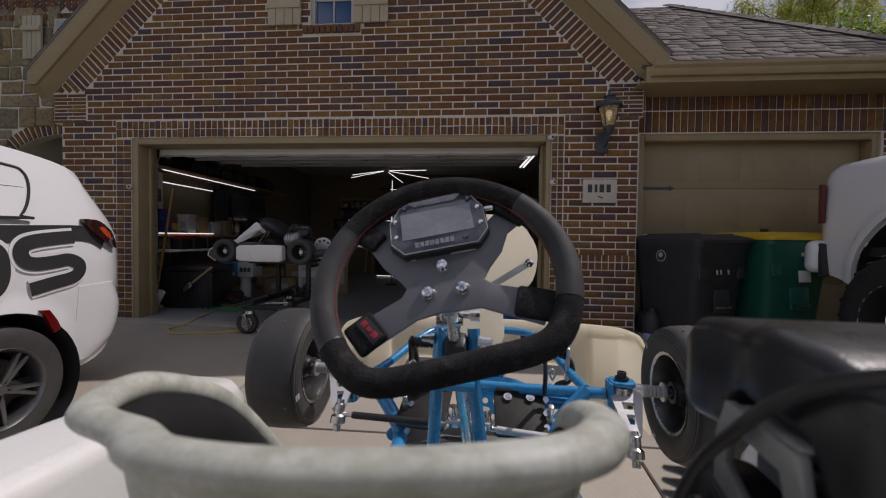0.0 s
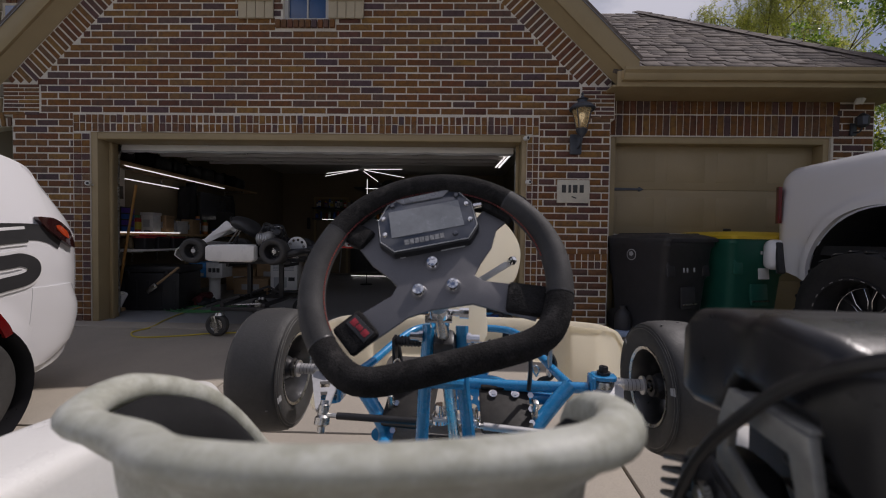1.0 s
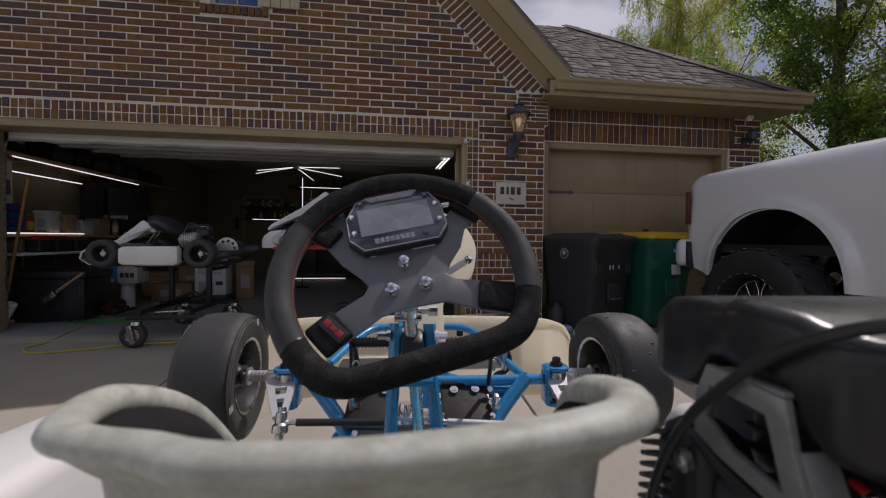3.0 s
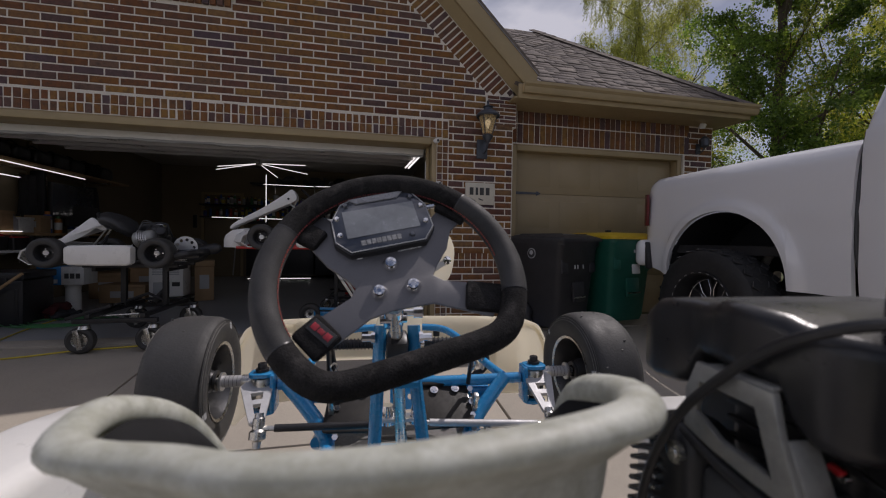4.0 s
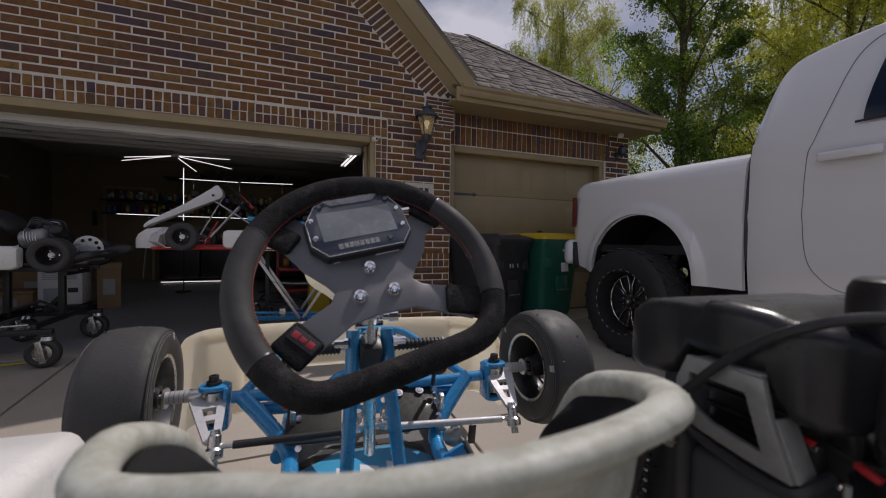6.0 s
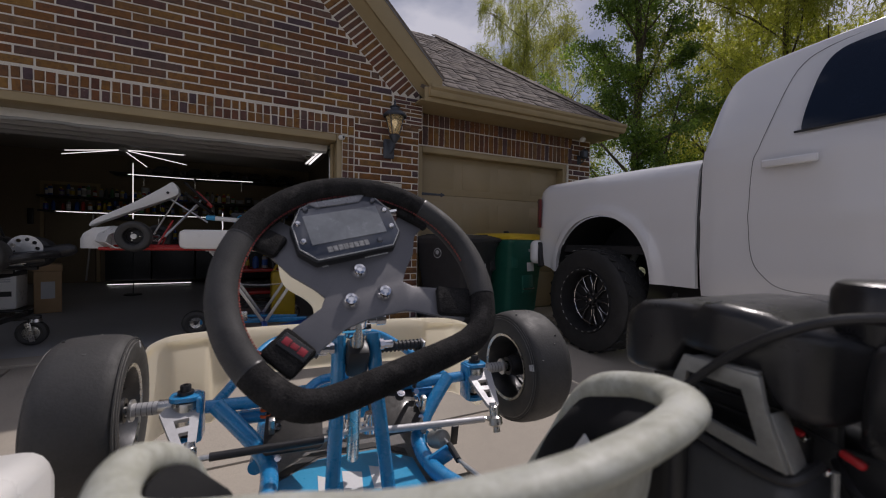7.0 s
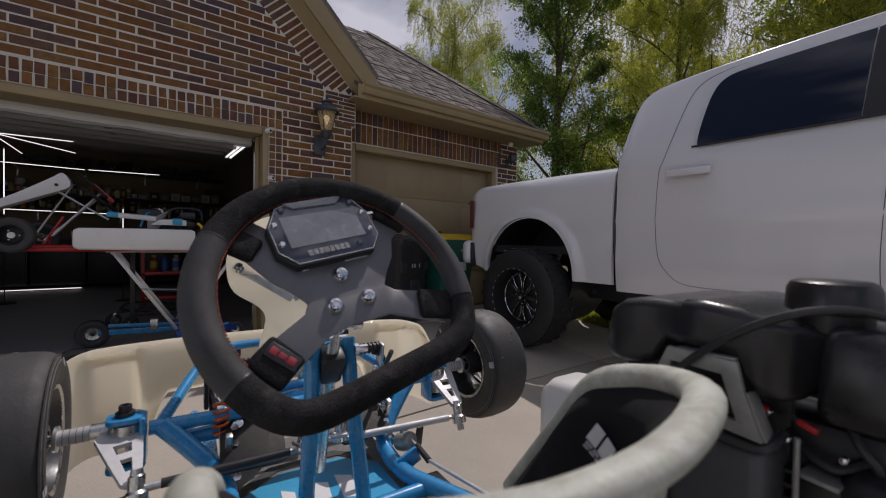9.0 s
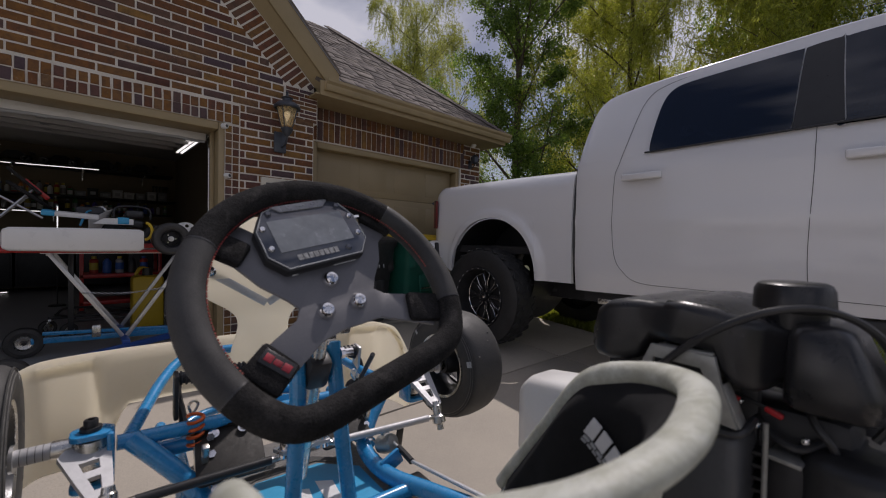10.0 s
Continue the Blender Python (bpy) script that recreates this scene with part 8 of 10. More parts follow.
        part("wheel_spoke", box((0.46, -0.02, zx + 0.375), (0.20, 0.03, 0.035), 0.008, (0, 46, 0)), M_RED_PAINT, k, "red steering wheel spoke")
        part("wheel_edge", box((0.40, -0.02, zx + 0.43), (0.26, 0.26, 0.022), 0.010, (0, 46, 0)), M_SUEDE, k, "black steering wheel rim seen edge on")
        part("nose_block", loft([[(x, y, z) for y, z in ((-0.16 * w, zx - 0.11), (0.16 * w, zx - 0.11), (0.16 * w, zt), (0, zt + 0.012), (-0.16 * w, zt))] for x, w, zt in ((-0.46, 0.7, zx - 0.03), (-0.43, 0.9, zx + 0.02), (-0.36, 1.0, zx + 0.07), (-0.25, 1.0, zx + 0.085), (-0.24, 0.95, zx + 0.08))]), mat_pod, k, "white nose block", angle=40)
        part("yellow_hoop", tube([(1.12 + 0.05 * math.sin(q * 0.3), -0.46, zx + 0.06 - 0.07 * math.cos(q * 0.3)) for q in range(11)], 0.012, 8), M_YELLOW, k)
        part("lower_rail", rod((-0.25, -0.42, zx - 0.105), (base + 0.1, -0.42, zx - 0.105), 0.014, 10), mat_frame, k, "red lower rail")
    ny = []
    for f in (0, 0.2, 0.45, 0.7, 0.9, 1.0):
        hw = 0.06 + 0.10 * f if f < 0.95 else 0.12
        cx = -0.24 + (tip[0] + 0.24) * f
        cz = zx + 0.10 + (tip[1] - zx - 0.10) * f ** 1.1
        ny.append([(cx + 0.02 * math.cos(math.pi * s) * 0.5, hw * s, cz - 0.03 * s * s) for s in (-1, -0.6, -0.2, 0.2, 0.6, 1)])
    if not stripe:
        part("fairing", thick(loft(ny, closed=False), 0.006), mat_pod, k, "white front fairing panel", angle=60)
    if not stripe:
        wrap = bmesh.new()
        bmesh.ops.create_icosphere(wrap, subdivisions=3, radius=1.0, matrix=pose(0.30, -0.02, zx + 0.265, 0, 28, 0) @ Matrix.Diagonal((0.18, 0.16, 0.075, 1)))
        for v in wrap.verts:
            v.co += Vector((noise.noise(v.co * 11), noise.noise(v.co * 11 + Vector((7, 0, 0))), noise.noise(v.co * 9 + Vector((0, 7, 0))))) * 0.03 + Vector((noise.noise(v.co * 34), noise.noise(v.co * 34 + Vector((7, 0, 0))), noise.noise(v.co * 31))) * 0.012
        part("wheel_cover", wrap, M_VINYL, k, "glossy black bag wrapped over the steering wheel", angle=80)
        wing = [(-0.16, zx + 0.06), (-0.10, zx + 0.135), (0.02, zx + 0.235), (0.10, zx + 0.305), (0.135, zx + 0.315), (0.18, zx + 0.275), (0.235, zx + 0.215), (0.20, zx + 0.20), (0.155, zx + 0.215), (0.07, zx + 0.155), (-0.05, zx + 0.09)]
        part("side_wing", moved(plate([(p.x, p.y) for p in glide([(a, b, 0) for a, b in wing], 4, True)], 0.012, 0.003), pose(0, -0.10, 0, 90, 0, 0)), mat_pod, k, "curved white fairing side", angle=50)
        part("engine_lump", lathe([(0, -0.10), (0.06, -0.10), (0.075, -0.085), (0.075, 0.05), (0.06, 0.07), (0.035, 0.085), (0, 0.085)], 22, pose(base * 0.72, -0.12, zx + 0.13, 0, 78, 0)), M_CAST, k, "grey cast engine cover", angle=50)
        for q in range(5):
            part("cooling_fin", lathe([(0.05, -0.003), (0.088, -0.003), (0.088, 0.003), (0.05, 0.003)], 20, pose(base * 0.66 + 0.018 * q, -0.12, zx + 0.125 - 0.004 * q, 0, 78, 0), closed=True), M_ALU, k)
        part("carburettor", box((base * 0.90, -0.16, zx + 0.155), (0.075, 0.07, 0.085), 0.014, (0, 12, 0)), M_BLACK_STEEL, k, "black carburettor")
        part("filter", lathe([(0, 0), (0.035, 0), (0.042, 0.01), (0.042, 0.07), (0.03, 0.08), (0, 0.08)], 16, pose(base * 0.93, -0.20, zx + 0.17, 60, 0, 0)), M_BLACK_PLASTIC, k)
        for q in range(3):
            part("cable", tube(glide([(base * 0.60, -0.14 + 0.03 * q, zx + 0.15), (base * 0.68, -0.10, zx + 0.26 + 0.02 * q), (base * 0.86, -0.14, zx + 0.24), (base * 0.92, -0.18 + 0.02 * q, zx + 0.16)], 6), 0.006, 6), M_VINYL, k)
        part("exhaust_can", lathe([(0, 0), (0.05, 0), (0.055, 0.02), (0.055, 0.20), (0.03, 0.24), (0, 0.24)], 18, pose(base + 0.14, 0.05, zx + 0.0, 0, 80, 0)), M_BLACK_STEEL, k, "black silencer can")
        part("chain_guard", box((base + 0.10, -0.26, zx - 0.02), (0.34, 0.03, 0.09), 0.012, (0, -4, 0)), M_BLACK_PLASTIC, k)
    part("fairing_stay", rod((0.04, 0.03, zx + 0.02), (tip[0] - 0.02, 0.0, tip[1] - 0.03), 0.008, 8), M_ALU, k)
    ws = Vector((0.26 + (0.16 if stripe else 0), 0, zx + 0.27 + wheel_rake))
    wn = Vector((0.62, 0, 0.78)).normalized()
    wm = Matrix.Translation(ws) @ wn.to_track_quat("Z", "Y").to_matrix().to_4x4()
    sw = part("steering_wheel", tube([(0.15 * math.cos(a), 0.15 * math.sin(a), 0) for a in (2 * math.pi * q / 28 for q in range(28))], 0.014, 8, closed=True), M_SUEDE, k, "black steering wheel", wm)
    part("spokes", plate([(-0.14, -0.02), (-0.03, -0.03), (0, -0.13), (0.03, -0.03), (0.14, -0.02), (0.14, 0.02), (-0.14, 0.02)], 0.006), mat_frame if mat_frame is M_RED_PAINT else M_DARK_PLATE, sw)
    part("column", rod(ws - wn * 0.02, (0.08, 0, zx - 0.05), 0.011, 8), M_STEEL, k)
    srows = []
    for i in range(11):
        s = -1 + i / 5
        srows.append([(base * 0.58 + 0.16 * (1 - s * s) * f + 0.02, 0.19 * s * (1 - 0.15 * f), zx - 0.09 + 0.34 * (0.45 + 0.55 * (1 - s * s * 0.5)) * (f if f < 1 else 1)) for f in (0, 0.2, 0.5, 0.8, 1.0)])
    part("seat", thick(loft(srows, closed=False), 0.006), M_WHITE_DOOR if mat_frame is M_RED_PAINT else M_PAD, k, angle=60)
    part("engine_block", box((base * 0.72, 0.30, zx + 0.04), (0.20, 0.18, 0.20), 0.03, seg=2), M_BLACK_STEEL, k)
    part("cylinder", lathe([(0, 0.0), (0.07, 0.0), (0.07, 0.14), (0.05, 0.17), (0, 0.17)], 18, pose(base * 0.66, 0.30, zx + 0.12)), M_STEEL, k)
    for q in range(6):
        part("fin", lathe([(0.04, 0.0), (0.085, 0.0), (0.085, 0.006), (0.04, 0.006)], 18, pose(base * 0.66, 0.30, zx + 0.14 + 0.02 * q), closed=True), M_ALU, k)
    part("airbox", box((base * 0.60, 0.24, zx + 0.22), (0.20, 0.12, 0.11), 0.03, seg=2), M_BLACK_PLASTIC, k)
    spr = plate(circle(0.105, 36), 0.006, 0.0, holes=[circle(0.015, 10, (0.072 * math.cos(a), 0.072 * math.sin(a))) for a in (2 * math.pi * q / 9 for q in range(9))])
    part("sprocket", spr, M_ALU, k, "drilled alloy sprocket", pose(base + 0.14, -0.22, zx + 0.05, 90, 0, 0))
    part("engine_cover", box((base * 0.80, -0.05, zx + 0.13), (0.20, 0.14, 0.07), 0.02, (0, 8, 0), 3), M_BLACK_STEEL, k, "black engine cover")
    part("top_hoop", tube(glide([(base * 0.72, -0.05, zx + 0.17), (base * 0.74, -0.05, zx + 0.27), (base * 0.90, -0.05, zx + 0.27), (base * 0.92, -0.05, zx + 0.17)], 5), 0.010, 8), M_BLACK_STEEL, k)
    part("head_cover", box((base * 0.83, -0.05, zx + 0.21), (0.13, 0.12, 0.07), 0.02, (0, 0, 0), 3), M_BLACK_PLASTIC, k)
    part("brake_disc", lathe([(0.04, -0.004), (0.095, -0.004), (0.095, 0.004), (0.04, 0.004)], 28, pose(base, 0.10, zx, 90, 0, 0), closed=True), M_STEEL, k)
    part("rear_bumper", tube(glide([(base + 0.10, -0.45, zx - 0.03), (base + 0.24, -0.40, zx), (base + 0.26, 0, zx), (base + 0.24, 0.40, zx), (base + 0.10, 0.45, zx - 0.03)], 5), 0.03, 10), M_BLACK_PLASTIC, k)
    part("exhaust", tube(glide([(base * 0.62, 0.36, zx + 0.05), (base * 0.8, 0.44, zx + 0.02), (base + 0.14, 0.40, zx + 0.02)], 5), 0.03, 10), M_STEEL, k)
    for q in range(3):
        part("hose", tube(glide([(base * (0.55 + 0.1 * q), 0.1, zx + 0.1), (base * (0.6 + 0.1 * q), 0.18, zx + 0.24), (base * (0.7 + 0.06 * q), 0.28, zx + 0.12)], 5), 0.009, 6), M_VINYL if q else (stripe or M_VINYL), k)
    if stripe:
        part("body_panel", box((0.67, -0.33, zx + 0.175), (0.33, 0.10, 0.036), 0.008, (8, 4, 0)), M_WHITE, k, "white panel with blue ends")
        part("panel_end", box((0.545, -0.332, zx + 0.184), (0.075, 0.104, 0.040), 0.008, (8, 4, 0)), stripe, k, "blue printed end")
        part("rear_panel", loft([[(x, -0.40, zx + 0.11), (x, -0.28, zx + 0.11), (x, -0.28, zt), (x, -0.40, zt - 0.006)] for x, zt in ((0.80, zx + 0.118), (0.86, zx + 0.16), (0.97, zx + 0.166), (1.05, zx + 0.160))]), M_WHITE, k, "white wedge panel", angle=40)
        part("panel_end", box((0.985, -0.34, zx + 0.140), (0.075, 0.126, 0.056), 0.006), stripe, k, "blue printed end")
    return k


K1 = pose(-2.60, 5.02, 0, 0, 0, 2)
bg_kart(K1, "white-bodied racing kart with a black seat raised on a rolling stand", 0.80, 0.842, M_BLACK_STEEL, M_WHITE, (0.24, 1.13))
kart_stand(pose(-2.10, 5.02, 0.0, 0, 0, 0), "black steel rolling stand with pneumatic castors under the white kart", 0.735, M_BLACK_STEEL, M_BLACK_STEEL, 0.265, False, 0.115, 0.45)
st1 = thing("tool_tray", None, "black steel foot tray hung on the rolling stand rails", "tray")
for a, b in (((-2.60, 4.78, 0.235), (-2.24, 4.78, 0.352)), ((-2.60, 5.28, 0.235), (-2.24, 5.28, 0.352))):
    v = Vector(b) - Vector(a)
    part("side_rail", moved(box((0, 0, 0), (0.05, 0.03, v.length), 0.003), Matrix.Translation((Vector(a) + Vector(b)) / 2) @ v.to_track_quat("Z", "Y").to_matrix().to_4x4()), M_BLACK_STEEL, st1)
part("tray_rod", rod((-2.40, 4.72, 0.262), (-1.98, 4.70, 0.285), 0.010, 8), M_STEEL, st1, "bright steel pull rod")
part("tray_plate", box((-2.42, 5.03, 0.285), (0.36, 0.46, 0.012), 0.003, (0, -18, 0)), M_BLACK_STEEL, st1)
K2 = pose(-0.94, 5.22, 0, 0, 0, -1)
bg_kart(K2, "red-framed racing kart with white pods raised on a crossed-leg stand", 1.30, 1.0, M_RED_PAINT, M_WHITE, (0.28, 1.46), M_LIGHT_BLUE, 0.06, 0.55)


def strut(name, a, b, w, d, mat_, parent, label=""):
    a, b = Vector(a), Vector(b)
    v = b - a
    return part(name, moved(box((0, 0, 0), (w, d, v.length), 0.003), Matrix.Translation((a + b) / 2) @ v.to_track_quat("Z", "Y").to_matrix().to_4x4()), mat_, parent, label)


vs = thing("kart_stand", None, "bare aluminium V-leg kart stand on a blue wheeled base", "kart stand", "kart stands")
for y in (4.95, 5.48):
    strut("leg", (-0.40, y, 0.87), (0.045, y + 0.02, 0.17), 0.045, 0.03, M_ALU, vs, "bare aluminium leg")
    strut("leg", (0.52, y, 0.87), (0.075, y + 0.02, 0.17), 0.045, 0.03, M_ALU, vs, "bare aluminium leg")
    part("top_rail", box((0.06, y, 0.885), (1.02, 0.035, 0.03), 0.004), M_ALU, vs)
for x in (-0.40, 0.52):
    part("top_cross", box((x, 5.215, 0.868), (0.035, 0.56, 0.03), 0.004), M_ALU, vs)
strut("base_rail", (-0.52, 5.36, 0.13), (0.55, 5.14, 0.13), 0.04, 0.05, M_BLUE, vs, "blue steel base rail")
strut("base_rail", (-0.52, 4.44, 0.10), (0.55, 5.10, 0.12), 0.04, 0.05, M_BLUE_DARK, vs, "blue steel base rail")
strut("base_rail", (-0.45, 5.28, 0.20), (0.40, 5.20, 0.16), 0.03, 0.03, M_BLUE, vs, "blue steel base rail")
strut("base_cross", (0.06, 4.80, 0.145), (0.06, 5.52, 0.155), 0.05, 0.04, M_BLUE_DARK, vs)
part("winch", box((-0.12, 5.05, 0.22), (0.06, 0.05, 0.10), 0.008), M_STEEL, vs, "small steel winch block")
part("post", box((-0.28, 5.42, 0.52), (0.04, 0.04, 0.70), 0.004), M_BLACK_STEEL, vs)
for x, y, r in ((-0.56, 5.36, 0.125), (-0.58, 4.42, 0.125), (0.55, 5.12, 0.085)):
    wh = part("wheel", lathe([(r * 0.5, -r * 0.26), (r * 0.72, -r * 0.34), (r * 0.92, -r * 0.28), (r, -r * 0.1), (r, r * 0.1), (r * 0.92, r * 0.28), (r * 0.72, r * 0.34), (r * 0.5, r * 0.26)], 32, closed=True), M_RUBBER, vs, "black pneumatic tyre", pose(x, y, (drive_z(y) if y < 4.9 else 0.0) + r, 90, 0, 0))
    part("rim", lathe([(0, 0.05 * r), (r * 0.12, 0.05 * r), (r * 0.42, 0.12 * r), (r * 0.5, 0.25 * r), (r * 0.53, 0.25 * r), (r * 0.53, -0.25 * r), (0, -0.2 * r)], 28), M_STEEL, wh, "silver rim")
    part("hub", lathe([(0, 0.34 * r), (r * 0.12, 0.34 * r), (r * 0.16, 0.1 * r), (0, 0.05 * r)], 14), M_BLACK_STEEL, wh)
for nm, pts in (("chain", [(-0.20, 4.93, 0.555), (0.05, 4.93, 0.535), (0.32, 4.93, 0.56)]),):
    ch = thing("safety_chain", None, "thin zinc chain slung between the stand legs", "chain")
    line = glide(pts, 14)
    for i, p in enumerate(line):
        part("link", tube([(0.013 * math.cos(a), 0, 0.007 * math.sin(a)) for a in (2 * math.pi * q / 8 for q in range(8))], 0.0022, 4, closed=True), M_STEEL, ch, m=Matrix.Translation(p) @ Matrix.Rotation(radians(90 * (i % 2)), 4, "X"))

# ---- raised garage door ----
gd = thing("door_1", label="white steel sectional garage door raised on its overhead tracks", category="garage door", kind="structure")
for k in range(4):
    y0 = 5.34 + 0.55 * k
    dz = 2.070 + 0.055 * k
    part("door_section", box((-1.63, y0 + 0.27, dz + 0.03), (4.72, 0.54, 0.040), 0.008, (4.5, 0, 0)), M_DOOR_BACK, gd)
    for s in (-2.34, -1.17, 0, 1.17, 2.34):
        part("stile", box((-1.63 + s * 0.98, y0 + 0.26, dz - 0.002), (0.07, 0.50, 0.02), 0.003, (4.5, 0, 0)), M_STEEL, gd)
    # struts take a paler colour than the sections, as if lit from outside
    part("strut", box((-1.63, y0 + 0.045, dz - 0.030), (4.66, 0.045, 0.062), 0.006), M_WHITE_DOOR, gd, "folded steel strut, coloured pale to look lit")
part("bottom_rail", box((-1.63, 5.332, 2.045), (4.72, 0.028, 0.075), 0.006), M_WHITE, gd, "scuffed white bottom rail")
wav = [(-3.98 + 4.70 * q / 60, 5.330, 2.004 + 0.005 * math.sin(q * 0.7) + 0.004 * math.sin(q * 1.9)) for q in range(61)]
part("bottom_seal", tube(wav, 0.014, 8, squash=1.2), M_GREY_BAR, gd, "wavy grey bottom seal")
for sx in (-4.02, 0.76):
    part("track", tube(glide([(sx, 5.30, 0.05), (sx, 5.30, 1.7), (sx, 5.36, 2.02), (sx, 5.6, 2.14), (sx, 7.6, 2.33)], 6), 0.02, 8), M_STEEL, gd, "galvanised door track")
for i in range(3):
    part("hanger", rod((-3.9 + 2.3 * i, 7.4, 2.31), (-3.9 + 2.3 * i, 7.4, GZ), 0.012, 6), M_STEEL, gd)

op = thing("door_opener", pose(-1.75, 9.0, 2.62), "grey ceiling garage door opener", "door opener")
part("housing", box((0, 0, 0), (0.30, 0.42, 0.16), 0.03), M_GREY_BAR, op)
part("rail", box((0, -1.6, -0.06), (0.05, 3.0, 0.05), 0.005), M_STEEL, op)
part("mount", box((0, 0, 0.11), (0.2, 0.05, 0.09), 0.004), M_STEEL, op)


def led(a, b, holds=(), r=0.0065, parent=None):
    """A slim LED tube with end caps, its channel and the clips that hold it."""
    t = parent or thing("led_tube", None, "slim white LED tube light", "tube light", "LED tubes")
    a, b = Vector(a), Vector(b)
    d = (b - a).normalized()
    part("tube", rod(a + d * 0.012, b - d * 0.012, r, 8), M_LED, t, "glowing white tube")
    part("end_cap", rod(a, a + d * 0.02, r * 1.25, 8), M_WHITE, t)
    part("end_cap", rod(b - d * 0.02, b, r * 1.25, 8), M_WHITE, t)
    part("channel", rod(a + Vector((0, 0.004, r * 1.1)), b + Vector((0, 0.004, r * 1.1)), r * 0.6, 6), M_WHITE, t)
    for f, off in holds:
        p = a.lerp(b, f)
        part("clip", rod(p, p + Vector(off), 0.005, 6), M_STEEL, t)
    return t


CEN = Vector((-1.95, 9.1, 2.46))
star = thing("ceiling_light", None, "star of five white LED tubes hung under the door opener", "ceiling light")
part("hub", lathe([(0, 0.03), (0.05, 0.03), (0.06, 0.0), (0.05, -0.03), (0, -0.03)], 16, pose(*CEN)), M_WHITE, star)
part("stem", rod(CEN, (CEN.x, CEN.y, GZ), 0.012, 8), M_STEEL, star)
for tip in ((-3.05, 10.1, 2.46), (-1.05, 9.05, 2.46), (-2.85, 9.55, 2.44), (-1.15, 10.2, 2.46), (-1.95, 11.0, 2.47)):
    led(CEN + (Vector(tip) - CEN) * 0.05, tip, parent=star)
up = thing("upright_light", None, "tall upright LED tube on a thin floor pole", "floor lamp")
part("base", lathe([(0, 0), (0.13, 0), (0.12, 0.02), (0, 0.025)], 24, pose(-1.80, 9.02, 0)), M_BLACK_STEEL, up)
part("pole", rod((-1.80, 9.035, 0.01), (-1.80, 9.035, 2.26), 0.007, 8), M_BLACK_STEEL, up)
led((-1.80, 9.02, 2.25), (-1.80, 9.02, 1.28), parent=up)
led((0.61, 6.19, 2.0), (0.735, 5.76, 2.118), ((0.1, (0, 0, 0.75)), (0.45, (0, 0, 0.71))), 0.011)
led((0.655, 6.20, 2.0), (0.78, 5.77, 2.118), ((0.1, (0, 0, 0.75)), (0.45, (0, 0, 0.71))), 0.011)
led((-2.29, 11.0, 2.290), (-1.09, 11.0, 2.282), ((0.1, (0, 0.12, 0.025)), (0.9, (0, 0.12, 0.03))))
led((-1.07, 11.0, 2.286), (0.09, 11.0, 2.315), ((0.1, (0, 0.12, 0.025)), (0.9, (0, 0.12, 0.01))))
led((-3.44, 11.05, 1.470), (-2.40, 11.05, 1.462), ((0.1, (0, 0.12, 0.012)), (0.9, (0, 0.12, 0.02))))
led((-2.40, 11.05, 1.460), (-0.5, 11.05, 1.450), ((0.1, (0, 0.12, 0.022)), (0.9, (0, 0.12, 0.03))))
led((-4.26, 5.66, 1.895), (-4.26, 7.98, 1.880), ((0.1, (0, 0, 0.03)), (0.9, (0, 0, 0.042))))
led((-4.60, 5.97, 1.782), (-4.60, 7.22, 1.780), ((0.1, (-0.125, 0, 0)), (0.9, (-0.125, 0, 0))))
led((-4.29, 5.62, 1.026), (-4.29, 6.80, 1.032), ((0.1, (-0.03, 0, -0.02)), (0.9, (-0.03, 0, -0.026))))
led((-2.55, 10.64, 0.030), (-1.10, 10.66, 0.030), ((0.05, (0, 0, -0.029)), (0.95, (0, 0, -0.029))))
sl = thing("bench_light", None, "short upright LED tube on a floor pole", "floor lamp")
part("base", lathe([(0, 0), (0.10, 0), (0.09, 0.02), (0, 0.025)], 20, pose(-0.45, 8.6, 0)), M_BLACK_STEEL, sl)
part("pole", rod((-0.45, 8.612, 0.01), (-0.45, 8.612, 1.46), 0.007, 8), M_BLACK_STEEL, sl)
led((-0.45, 8.6, 1.10), (-0.45, 8.6, 1.45), parent=sl)

# low black trolley behind the crossed legs
tr_ = thing("low_trolley", None, "low black steel trolley on small pneumatic castors behind the stand", "trolley")
for x, y in ((-0.46, 6.32), (0.42, 6.36), (-0.30, 6.02), (0.46, 5.98)):
    castor("castor_wheel", pose(x, y, 0.0, 0, 0, 25), 0.075, tr_)
for a, b in (((-0.46, 6.32, 0.168), (0.42, 6.36, 0.168)), ((-0.30, 6.02, 0.168), (0.46, 5.98, 0.168))):
    strut("side_rail", a, b, 0.035, 0.03, M_BLACK_STEEL, tr_)
strut("cross_rail", (-0.40, 6.33, 0.196), (-0.26, 6.01, 0.196), 0.03, 0.024, M_BLACK_STEEL, tr_)
strut("cross_rail", (0.38, 6.37, 0.196), (0.42, 5.97, 0.196), 0.03, 0.024, M_BLACK_STEEL, tr_)
part("pull_handle", tube(glide([(-0.40, 6.30, 0.20), (-0.30, 6.26, 0.27), (0.05, 6.22, 0.24), (0.30, 6.20, 0.21)], 5), 0.012, 8), M_BLACK_STEEL, tr_, "black bent pull handle")

